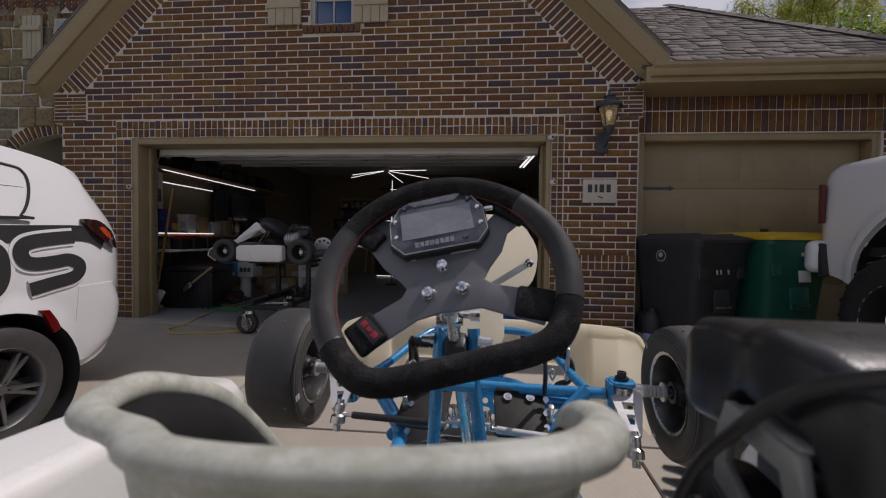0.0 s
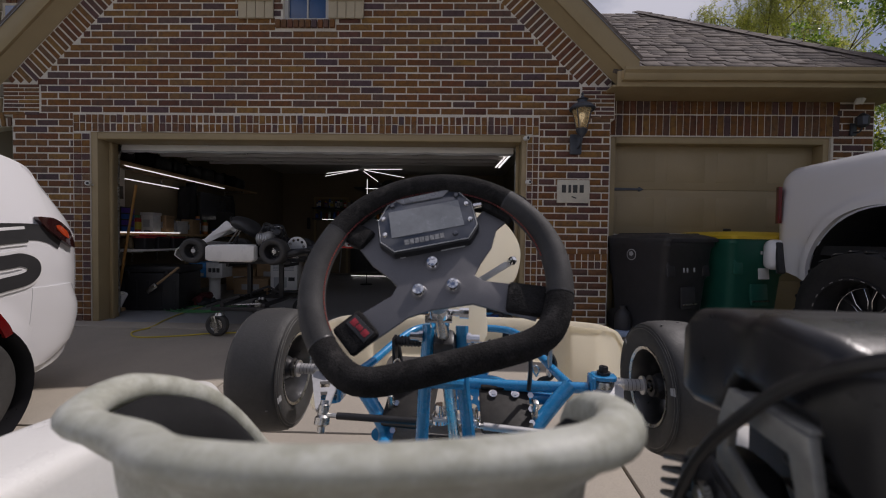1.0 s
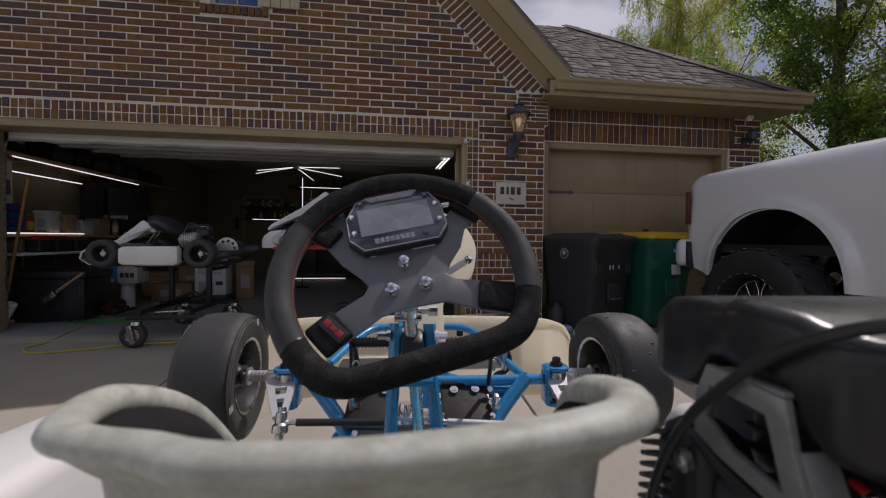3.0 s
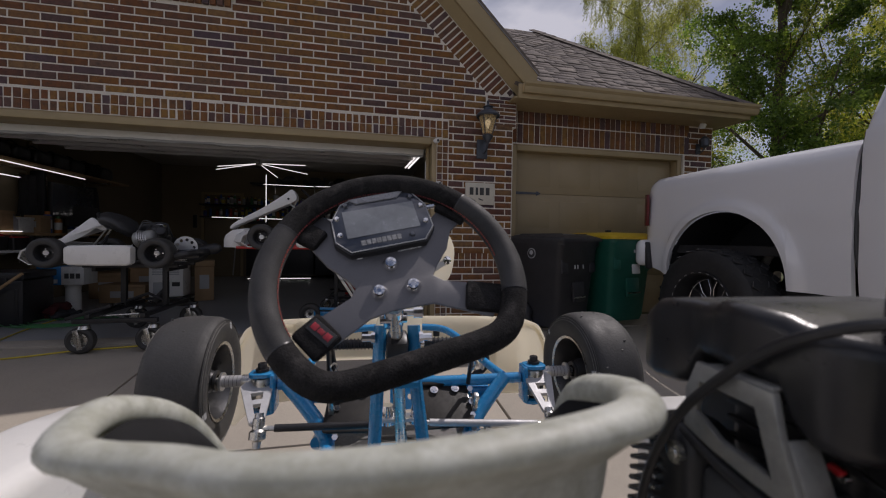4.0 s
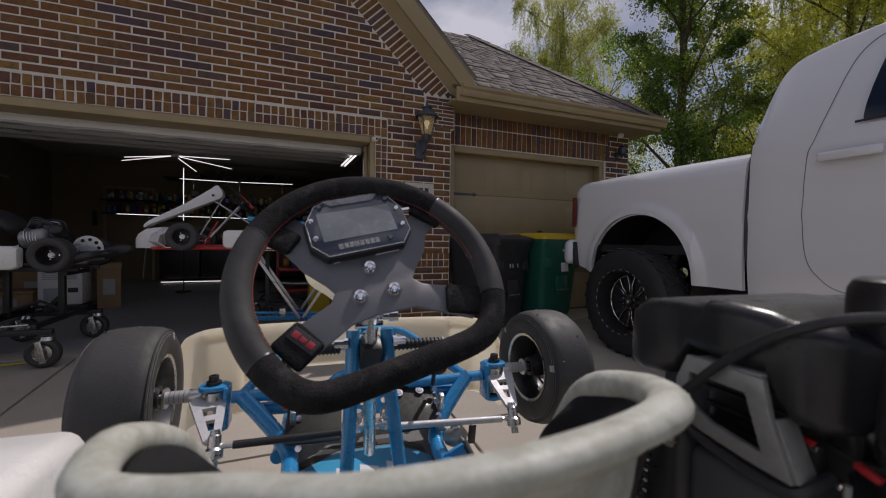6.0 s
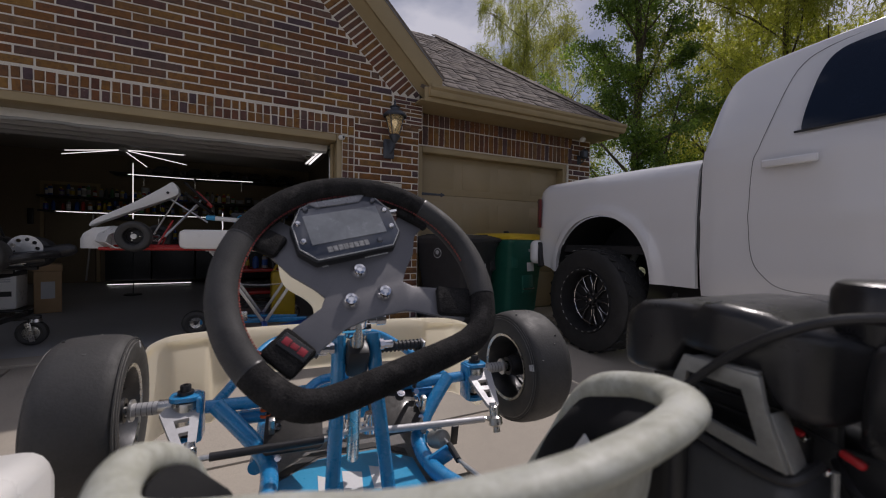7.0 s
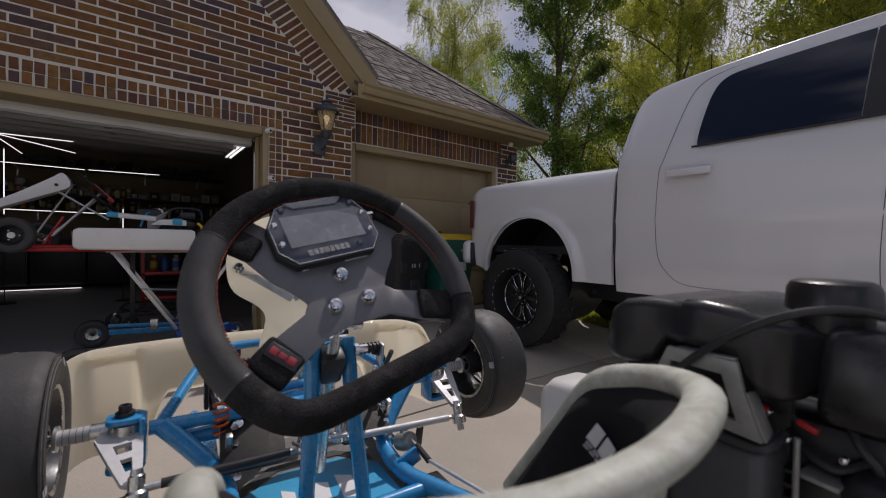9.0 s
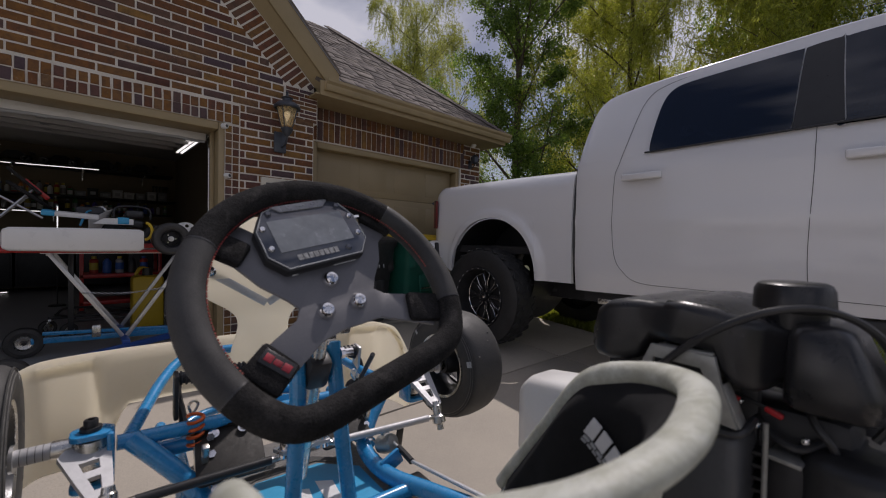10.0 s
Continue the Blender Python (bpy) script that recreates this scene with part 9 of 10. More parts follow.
# ---- shelving and benches ----
def shelf(x0, x1, y0, y1, z, label, mat_=None, depth=0.03):
    s = thing("wall_shelf", None, label, "shelf", "garage shelves")
    part("board", span((x0, y0, z - depth), (x1, y1, z), 0.003), mat_ or M_WOOD, s)
    along_y = (y1 - y0) > (x1 - x0)
    n = 4
    for i in range(n):
        f = (i + 0.5) / n
        if along_y:
            y = y0 + (y1 - y0) * f
            part("bracket", span((x0, y - 0.012, z - depth - 0.18), (x0 + 0.02, y + 0.012, z - depth), 0.002), M_STEEL, s)
            part("bracket", span((x0, y - 0.012, z - depth - 0.025), (x1 - 0.06, y + 0.012, z - depth), 0.002), M_STEEL, s)
        else:
            x = x0 + (x1 - x0) * f
            part("bracket", span((x - 0.012, y1 - 0.02, z - depth - 0.18), (x + 0.012, y1, z - depth), 0.002), M_STEEL, s)
            part("bracket", span((x - 0.012, y0 + 0.06, z - depth - 0.025), (x + 0.012, y1, z - depth), 0.002), M_STEEL, s)
    return s


shelf(-4.72, -4.25, 5.6, 9.2, 1.95, "wooden wall shelf crowded with dark bags and gear", M_WOOD)
shelf(-4.72, -4.30, 5.6, 8.6, 1.02, "wooden wall bench crowded with bottles and boxes", M_WOOD, 0.04)
shelf(-4.72, -4.10, 5.6, 7.6, 0.80, "white work table against the garage wall", M_WHITE, 0.03)
shelf(-2.6, 1.3, 11.08, 11.6, 2.34, "dark wall shelf holding model buggies", M_BLACK_STEEL)
shelf(-3.72, 1.3, 11.12, 11.6, 1.50, "dark wall shelf lined with bottles", M_BLACK_STEEL)
shelf(-3.70, 1.35, 11.02, 11.6, 1.785, "dark wall shelf lined with spray cans", M_BLACK_STEEL)
bench = thing("workbench", None, "long black workbench with closed cabinets against the back wall", "workbench")
part("top", span((-2.65, 10.7, 0.90), (1.3, 11.58, 0.95), 0.005), M_BLACK_STEEL, bench)
for i in range(5):
    x0 = -2.6 + 0.78 * i
    cb = part("cabinet", span((x0, 10.78, 0.09), (x0 + 0.75, 11.55, 0.895), 0.006), M_BLACK_PLASTIC, bench)
    part("cabinet_door", span((x0 + 0.02, 10.76, 0.12), (x0 + 0.73, 10.782, 0.87), 0.004), M_BLACK_STEEL, cb)

RND = random.Random(7)
M_CARTON_BLUE = surface("blue_printed_card", (0.03, 0.20, 0.48), 0.5, vary=0.1, scale=12)
C_BOTTLES = [surface("can_" + n, c, 0.4, vary=0.1, scale=20) for n, c in (("red", (0.40, 0.03, 0.02)), ("blue", (0.03, 0.10, 0.36)), ("grey", (0.30, 0.30, 0.31)), ("black", (0.03, 0.03, 0.03)), ("white", (0.62, 0.62, 0.60)), ("yellow", (0.55, 0.42, 0.05)), ("green", (0.06, 0.22, 0.08)), ("orange", (0.5, 0.17, 0.03)), ("purple", (0.10, 0.05, 0.32)))]


def can(x, y, z, r, h, mat_, kind):
    t = thing("spray_can" if kind == 0 else "plastic_bottle", pose(x, y, z), ("small spray can on a garage shelf" if kind == 0 else "plastic fluid bottle on a garage shelf"), "can" if kind == 0 else "bottle", "bottles and cans")
    if kind == 0:
        part("body", lathe([(0, 0), (r, 0), (r, h * 0.78), (r * 0.55, h * 0.86), (0, h * 0.86)], 12), mat_, t)
        part("cap", lathe([(0, h * 0.86), (r * 0.6, h * 0.86), (r * 0.6, h), (0, h)], 10), RND.choice(C_BOTTLES), t)
        part("label", lathe([(r * 1.02, h * 0.2), (r * 1.02, h * 0.62)], 12), C_BOTTLES[RND.choice((2, 4, 4, 5, 1))], t, "printed band")
    else:
        part("body", lathe([(0, 0), (r, 0), (r * 1.03, h * 0.1), (r, h * 0.66), (r * 0.4, h * 0.86), (0, h * 0.86)], 12), mat_, t)
        part("cap", lathe([(0, h * 0.86), (r * 0.36, h * 0.86), (r * 0.36, h), (0, h)], 8), M_BLACK_PLASTIC, t)


def carton(x, y, z, w, d, h, mat_, label="plain storage box on a garage shelf", rot=0):
    t = thing("storage_box", pose(x, y, z, 0, 0, rot), label, "box", "storage boxes")
    part("body", span((-w / 2, -d / 2, 0), (w / 2, d / 2, h * 0.86), 0.008), mat_, t)
    part("lid", span((-w / 2 - 0.008, -d / 2 - 0.008, h * 0.862), (w / 2 + 0.008, d / 2 + 0.008, h), 0.006), mat_, t)
    part("label", span((-w * 0.25, -d / 2 - 0.012, h * 0.3), (w * 0.25, -d / 2 - 0.004, h * 0.65)), M_GREY_BAR, t)


for z, x0, x1, n in ((1.50, -3.66, 1.2, 44), (1.785, -3.66, -0.3, 40), (0.95, -2.5, 1.2, 20)):
    for i in range(n):
        x = x0 + (x1 - x0) * (i + RND.uniform(0.2, 0.8)) / n
        can(x, 11.22 + RND.uniform(-0.06, 0.12), z, RND.uniform(0.03, 0.045), RND.uniform(0.15, 0.25), RND.choice(C_BOTTLES), RND.choice((0, 0, 1)))
for i in range(8):
    carton(-0.2 + 0.19 * i, 11.35, 1.785, 0.16, 0.25, RND.uniform(0.10, 0.22), RND.choice(C_BOTTLES[2:5]))
for y in [5.75 + 0.17 * i for i in range(16)]:
    if RND.random() < 0.75:
        can(-4.48 + RND.uniform(-0.08, 0.08), y, 1.02, RND.uniform(0.04, 0.07), RND.uniform(0.2, 0.34), RND.choice(C_BOTTLES), RND.choice((0, 1, 1)))
# white jugs and cartons on the bench
for i, (y, w, h) in enumerate(((6.35, 0.16, 0.30), (6.62, 0.18, 0.27), (6.92, 0.24, 0.20), (7.25, 0.20, 0.24))):
    carton(-4.42, y, 1.021, 0.18, w, h, C_BOTTLES[4] if i % 2 == 0 else M_CARD)
# stacked blue drawers
dr = thing("drawer_stack", pose(-4.45, 5.78, 1.021), "stack of small drawers on the bench, coloured blue and violet as if lit", "drawers")
part("frame", span((-0.15, -0.11, 0), (0.15, 0.11, 0.34), 0.004), M_BLACK_PLASTIC, dr)
# drawer fronts carry the blue-violet light as their own colour
for k in range(4):
    part("drawer", span((0.02, -0.10, 0.015 + 0.082 * k), (0.165, 0.10, 0.08 + 0.082 * k), 0.005), C_BOTTLES[8] if k % 2 else C_BOTTLES[1], dr)
# gear on the upper shelf
for i in range(9):
    y = 5.8 + 0.36 * i
    t = thing("gear_bag", pose(-4.48, y, 1.95), "dark soft gear bag on the upper wall shelf", "bag", "gear bags")
    s = box((0, 0, 0.11), (0.34, RND.uniform(0.24, 0.32), RND.uniform(0.16, 0.26)), 0.06, seg=3)
    for v in s.verts:
        v.co += Vector((noise.noise(v.co * 9), noise.noise(v.co * 9 + Vector((5, 0, 0))), noise.noise(v.co * 9 + Vector((0, 5, 0))))) * 0.02
    part("bag", s, RND.choice((M_VINYL, M_BLACK_PLASTIC, M_PAD)), t, angle=60)
    part("strap", tube(glide([(-0.05, -0.08, 0.2), (0.0, 0.0, 0.27), (0.05, 0.08, 0.2)], 5), 0.01, 6), M_PAD, t)
fan = thing("hose_reel", pose(-4.10, 5.55, 2.086), "round grey hose reel on an arm by the garage opening", "hose reel")
part("reel", lathe([(0.02, -0.05), (0.065, -0.05), (0.065, -0.04), (0.045, -0.03), (0.045, 0.03), (0.065, 0.04), (0.065, 0.05), (0.02, 0.05)], 24, pose(0, 0, 0, 90, 0, 0), closed=True), M_GREY_BAR, fan)
part("arm", span((-0.63, -0.02, -0.02), (-0.03, 0.02, 0.02), 0.004), M_STEEL, fan)
tv = thing("television", pose(-4.66, 8.05, 1.52), "black flat television mounted on the garage wall", "television")
part("panel", box((0.18, 0, 0), (0.05, 0.98, 0.52), 0.01), M_VINYL, tv)
part("screen", box((0.207, 0, 0.005), (0.004, 0.94, 0.47)), M_BEZEL, tv)
part("mount", box((0.065, 0, 0), (0.18, 0.12, 0.2), 0.003), M_BLACK_STEEL, tv)

# floor things
ch = thing("storage_chest", pose(-3.98, 5.95, 0.0, 0, 0, 4), "large black lidded plastic storage chest on the garage floor", "chest")
part("body", span((-0.37, -0.26, 0.0), (0.40, 0.26, 0.50), 0.02), M_BLACK_PLASTIC, ch)
part("lid", span((-0.39, -0.28, 0.502), (0.42, 0.28, 0.585), 0.02), M_BLACK_PLASTIC, ch)
for k in range(5):
    part("rib", span((-0.33 + 0.165 * k, -0.268, 0.04), (-0.30 + 0.165 * k, -0.255, 0.40), 0.004), M_BLACK_PLASTIC, ch)
for sx in (-0.25, 0.25):
    part("latch", span((sx - 0.03, -0.292, 0.44), (sx + 0.03, -0.268, 0.53), 0.005), M_BLACK_STEEL, ch)
tl_ = thing("tool_case", pose(-4.36, 6.2, 0.80), "red-edged black tool case on the white table", "tool case")
part("body", span((-0.12, -0.22, 0), (0.12, 0.22, 0.17), 0.015), M_BLACK_PLASTIC, tl_)
part("band", span((-0.125, -0.225, 0.172), (0.125, 0.225, 0.20), 0.006), M_RED, tl_)
part("handle", tube(glide([(0.0, -0.07, 0.2), (0, -0.05, 0.25), (0, 0.05, 0.25), (0, 0.07, 0.2)], 4), 0.01, 6), M_BLACK_PLASTIC, tl_)
cool = thing("portable_cooler", pose(-2.765, 7.25, 0.105, 0, 0, 3), "white portable air conditioner standing on a dolly", "air conditioner")
part("body", span((-0.225, -0.17, 0.0), (0.225, 0.17, 0.52), 0.03), M_WHITE, cool)
for k in range(6):
    part("louvre", span((-0.17, -0.178, 0.33 + 0.024 * k), (0.17, -0.166, 0.342 + 0.024 * k)), M_GREY_BAR, cool)
part("grille", span((-0.16, -0.176, 0.05), (0.05, -0.167, 0.22), 0.004), M_GREY_BAR, cool, "grey intake grille")
part("control", span((0.08, -0.176, 0.16), (0.18, -0.167, 0.22)), M_BLACK_PLASTIC, cool)
dol = thing("wheeled_dolly", pose(-2.745, 7.25, 0.0, 0, 0, 3), "low black dolly on swivel castors under the air conditioner", "dolly")
part("platform", box((0, 0, 0.092), (0.54, 0.42, 0.024), 0.008), M_BLACK_PLASTIC, dol)
for sx in (-0.22, 0.22):
    for sy in (-0.16, 0.16):
        part("castor", lathe([(0, -0.014), (0.036, -0.014), (0.038, 0), (0.036, 0.014), (0, 0.014)], 16, pose(sx, sy, 0.038, 90, 0, 30 * sx / 0.22)), M_RUBBER, dol)
        part("castor_fork", box((sx, sy, 0.066), (0.05, 0.04, 0.030), 0.004), M_STEEL, dol)
for i, (x, y, w, h) in enumerate(((-3.42, 7.5, 0.60, 0.27), (-3.30, 7.95, 0.5, 0.55), (-3.9, 8.0, 0.5, 0.4), (-2.42, 7.60, 0.26, 0.62))):
    carton(x, y, 0.0, w, 0.4, h, M_CARD, "brown cardboard carton on the garage floor", 6 * i)
tub = thing("paper_tub", pose(-3.655, 6.66, 0.0), "white round plastic tub on the garage floor", "tub")
part("body", lathe([(0, 0), (0.085, 0), (0.08, 0.32), (0.088, 0.325), (0.088, 0.36), (0, 0.36)], 24), M_WHITE, tub)
bx = thing("blue_carton", pose(-3.70, 6.64, 0.361), "blue and white printed carton lying on a white tub", "carton")
part("body", span((-0.255, -0.14, 0), (0.005, 0.14, 0.23), 0.006), M_CARTON_BLUE, bx)
part("body_end", span((0.006, -0.14, 0), (0.255, 0.14, 0.23), 0.006), C_BOTTLES[4], bx)
part("print_band", span((-0.24, -0.146, 0.02), (-0.03, -0.139, 0.07)), C_BOTTLES[4], bx)
for k in range(3):
    part("print_bar", span((0.045 + 0.062 * k, -0.146, 0.08), (0.09 + 0.062 * k, -0.139, 0.145)), M_BLACK_BAR, bx)
br = thing("broom", None, "broom with an orange-brown wooden handle leaning by the bench", "broom")
part("handle", rod((-4.225, 5.50, 0.05), (-3.955, 5.50, 1.62), 0.015, 8), surface("varnished_wood", (0.40, 0.20, 0.05), 0.5, vary=0.2, scale=14), br)
part("head", box((-4.228, 5.50, 0.03), (0.05, 0.26, 0.05), 0.01), M_WOOD, br)
pp = thing("paper_roll", pose(-4.20, 5.42, 0.0, 0, 28, 0), "white paper roll leaning on the floor by the jamb", "roll")
part("roll", lathe([(0.02, 0), (0.05, 0), (0.05, 0.30), (0.02, 0.30)], 18, closed=True), M_WHITE, pp)
M_CLOTH = surface("dark_work_cloth", (0.030, 0.031, 0.036), 0.95, vary=0.4, scale=9, grain=0.3, bump=0.4)
for k, (y, z, w, h) in enumerate(((7.34, 1.52, 0.22, 0.62), (7.52, 1.60, 0.20, 0.66), (8.72, 1.40, 0.26, 0.85))):
    hung = thing("hung_overall", pose(-4.60, y, z), "dark work overall hung from a hook on the garage wall", "overall", "hung clothes")
    rows = []
    for f in range(11):
        t = f / 10
        ww = w * (0.55 + 0.45 * math.sin(min(1.0, t * 4) * math.pi / 2)) * (1 - 0.10 * math.sin(4 * t + k))
        rows.append([((0.07 + 0.03 * t) * math.cos(q) + 0.016 * math.sin(5 * q + k + 3 * t), ww / 2 * math.sin(q) * (1 + 0.10 * math.sin(4 * q + 2 * k)), h * (0.5 - t) + (0.03 * math.sin(3 * q + k) if f == 10 else 0)) for q in (2 * math.pi * n / 24 for n in range(24))])
    part("cloth", loft(rows), M_CLOTH, hung, angle=70)
    part("hook", rod((-0.12, 0, h * 0.5 + 0.02), (0.0, 0, h * 0.5 - 0.01), 0.006, 6), M_STEEL, hung)
for k, (y, w) in enumerate(((5.95, 0.20), (6.22, 0.24), (6.52, 0.22), (6.80, 0.20))):
    bn = thing("parts_bin", pose(-4.20, y, 0.80), "dark plastic parts bin with a red lid rim", "bin", "parts bins")
    part("body", loft([[(a, b, z) for a, b in soft_rect(0.16 * g, w * g, 0.02, 3)] for z, g in ((0.0, 0.9), (0.15, 1.0))]), M_BLACK_PLASTIC, bn, angle=40)
    part("lid", box((0, 0, 0.158), (0.17, w + 0.01, 0.014), 0.005), M_RED if k % 2 == 0 else M_BLACK_PLASTIC, bn)
ax = thing("garden_spade", None, "spade with a pale wooden shaft leaning across the boxes", "spade")
part("shaft", rod((-3.50, 5.62, 0.58), (-3.78, 5.62, 0.36), 0.016, 8), M_WOOD, ax)
part("blade", box((-3.86, 5.62, 0.30), (0.15, 0.012, 0.07), 0.01, (0, -38, 0)), M_STEEL, ax)
M_RAG = surface("dull_red_cloth", (0.075, 0.012, 0.014), 0.9, vary=0.4, scale=10)
pile = thing("rag_pile", pose(-3.50, 6.12, 0.0), "heap of dark red and black rags on the garage floor", "rags")
for k, (x, y, z, a, b, c) in enumerate(((-0.10, 0.02, 0.06, 0.12, 0.10, 0.07), (0.06, -0.04, 0.05, 0.11, 0.08, 0.06), (0.0, 0.05, 0.13, 0.10, 0.09, 0.06), (0.15, 0.03, 0.05, 0.08, 0.07, 0.05), (-0.03, -0.07, 0.10, 0.07, 0.05, 0.05))):
    rg = bmesh.new()
    bmesh.ops.create_icosphere(rg, subdivisions=3, radius=1.0, matrix=pose(x, y, z, 0, 0, 40 * k) @ Matrix.Diagonal((a, b, c, 1)))
    for v in rg.verts:
        v.co += Vector((noise.noise(v.co * 21), noise.noise(v.co * 21 + Vector((3, 0, 0))), noise.noise(v.co * 17 + Vector((0, 3, 0))))) * 0.045
        v.co.z = max(v.co.z, 0.0)
    part("rag", rg, M_RAG if k % 2 == 0 else M_CLOTH, pile, angle=70)
bp = thing("broom", pose(-3.05, 11.35, 0.0, 0, 5, 0), "broom with a pale shaft and black grip against the back wall", "broom")
part("handle", rod((0, 0, 0.05), (0, 0, 1.45), 0.016, 8), M_WHITE_DOOR, bp)
part("grip", rod((0, 0, 1.45), (0, 0, 1.62), 0.022, 8), M_VINYL, bp)
sw_ = thing("wall_switch", pose(-3.98, GY1 - 0.012, 1.38), "dark switch panel on the back wall", "switch")
part("plate", box((0, 0, 0), (0.09, 0.02, 0.32), 0.004), M_BLACK_PLASTIC, sw_)
mon = thing("monitor", pose(-4.42, 8.15, 1.02, 0, 0, 70), "dark computer monitor on the side bench", "monitor")
part("panel", box((0, 0, 0.27), (0.52, 0.04, 0.32), 0.008), M_VINYL, mon)
part("stand", box((0, 0.02, 0.06), (0.05, 0.03, 0.12), 0.004), M_BLACK_PLASTIC, mon)
part("foot", box((0, 0.0, 0.008), (0.20, 0.14, 0.014), 0.004), M_BLACK_PLASTIC, mon)
# red cart with yellow can
rc = thing("tool_cart", pose(0.20, 7.55, 0.0, 0, 0, 0), "red steel tool cart with open shelves on the garage floor", "tool cart")
for sx in (-0.40, 0.40):
    for sy in (-0.22, 0.22):
        part("post", span((sx - 0.02, sy - 0.02, 0.08), (sx + 0.02, sy + 0.02, 0.86), 0.003), M_RED_PAINT, rc)
        part("castor", lathe([(0, -0.015), (0.04, -0.015), (0.04, 0.015), (0, 0.015)], 14, pose(sx, sy, 0.04, 90, 0, 0)), M_RUBBER, rc)
for z in (0.14, 0.48, 0.82):
    part("tray", span((-0.42, -0.24, z), (0.42, 0.24, z + 0.05), 0.006), M_RED_PAINT, rc)
for i in range(5):
    can(-0.08 + 0.13 * i, 7.5, 0.531, 0.045, 0.22, C_BOTTLES[i % 4], i % 2)
yc = thing("yellow_jug", pose(0.32, 5.98, 0.0), "tall yellow plastic fuel jug on the garage floor", "fuel jug")
part("body", span((-0.14, -0.12, 0.0), (0.14, 0.12, 0.60), 0.04), M_YELLOW, yc)
part("neck", lathe([(0, 0.60), (0.05, 0.60), (0.045, 0.68), (0, 0.68)], 16), M_BLACK_PLASTIC, yc)
part("handle", tube(glide([(-0.10, 0, 0.60), (-0.06, 0, 0.68), (0.02, 0, 0.66)], 5), 0.018, 8), M_YELLOW, yc)
oc = thing("orange_bucket", pose(1.12, 6.1, 0.0), "orange plastic bucket on the garage floor", "bucket")
part("body", lathe([(0, 0), (0.13, 0), (0.155, 0.36), (0.165, 0.37), (0.155, 0.38), (0.145, 0.37), (0.12, 0.02), (0, 0.02)], 24), C_BOTTLES[7], oc)
part("bail", tube(glide([(-0.16, 0, 0.34), (-0.10, -0.12, 0.28), (0.10, -0.12, 0.28), (0.16, 0, 0.34)], 5), 0.004, 6), M_STEEL, oc)
# wall loop
hs = thing("garden_hose", None, "coiled tan hose hung in a loop on the garage side wall", "hose")
part("coil", tube([(1.36, 7.2 + 0.22 * math.cos(a), 1.55 + 0.42 * math.sin(a)) for a in (2 * math.pi * q / 36 for q in range(36))], 0.016, 8, closed=True), M_WOOD, hs)
part("coil", tube([(1.38, 7.24 + 0.20 * math.cos(a), 1.52 + 0.40 * math.sin(a)) for a in (2 * math.pi * q / 36 for q in range(36))], 0.016, 8, closed=True), M_WOOD, hs)
part("hook", rod((1.42, 7.2, 1.95), (1.33, 7.2, 1.95), 0.012, 8), M_STEEL, hs)


def buggy(x, z, mat_):
    b = thing("model_buggy", pose(x, 11.3, z), "black radio-controlled model buggy on the top shelf", "model car", "model buggies")
    part("shell", loft([[(px, -0.07 * w, 0.07), (px, -0.06 * w, 0.07 + h), (px, 0.06 * w, 0.07 + h), (px, 0.07 * w, 0.07)] for px, w, h in ((-0.26, 0.7, 0.03), (-0.12, 1.0, 0.06), (-0.05, 0.9, 0.13), (0.10, 0.9, 0.14), (0.20, 1.0, 0.07), (0.27, 0.8, 0.05))]), mat_, b, angle=50)
    for sx in (-0.19, 0.19):
        for sy in (-0.12, 0.12):
            part("wheel", lathe([(0.02, -0.035), (0.06, -0.035), (0.068, -0.02), (0.068, 0.02), (0.06, 0.035), (0.02, 0.035)], 16, pose(sx, sy, 0.068, 90, 0, 0), closed=True), M_RUBBER, b)
    part("wing", box((0.27, 0, 0.19), (0.08, 0.20, 0.012), 0.004, (0, 12, 0)), M_BLACK_PLASTIC, b)
    part("wing_mast", rod((0.24, 0, 0.10), (0.27, 0, 0.19), 0.008, 6), M_BLACK_PLASTIC, b)


for i in range(5):
    buggy(-1.75 + 0.62 * i, 2.34, (M_VINYL, M_BLACK_PLASTIC, M_PAD)[i % 3])
for i in range(5):
    gn = thing("clamp", pose(1.0 + 0.06 * i, 11.55, 2.05), "small black hand clamp hung on the back wall", "clamp", "hand clamps")
    part("jaw", box((0, 0, 0), (0.025, 0.03, 0.14), 0.006), M_BLACK_STEEL, gn)
    part("bar", box((0.0, -0.02, 0.08), (0.05, 0.02, 0.03), 0.004), M_BLACK_STEEL, gn)
# hanging tool board
tb = thing("tool_board", pose(-2.55, 11.56, 1.62), "dark hanging rack of bottles and tools on the back wall", "tool rack")
part("board", box((0, 0, 0), (0.55, 0.03, 0.55), 0.005), M_BLACK_PLASTIC, tb)
for i in range(6):
    for j in range(2):
        part("holder", box((-0.22 + 0.088 * i, -0.05, -0.12 + 0.22 * j), (0.06, 0.06, 0.16), 0.012), RND.choice(C_BOTTLES), tb)
roll = thing("towel_roll", pose(-2.05, 11.40, 1.785), "white paper towel roll upright on the shelf", "towel roll")
part("roll", lathe([(0.02, 0), (0.075, 0), (0.075, 0.28), (0.02, 0.28)], 20, closed=True), M_GREY_BAR, roll)

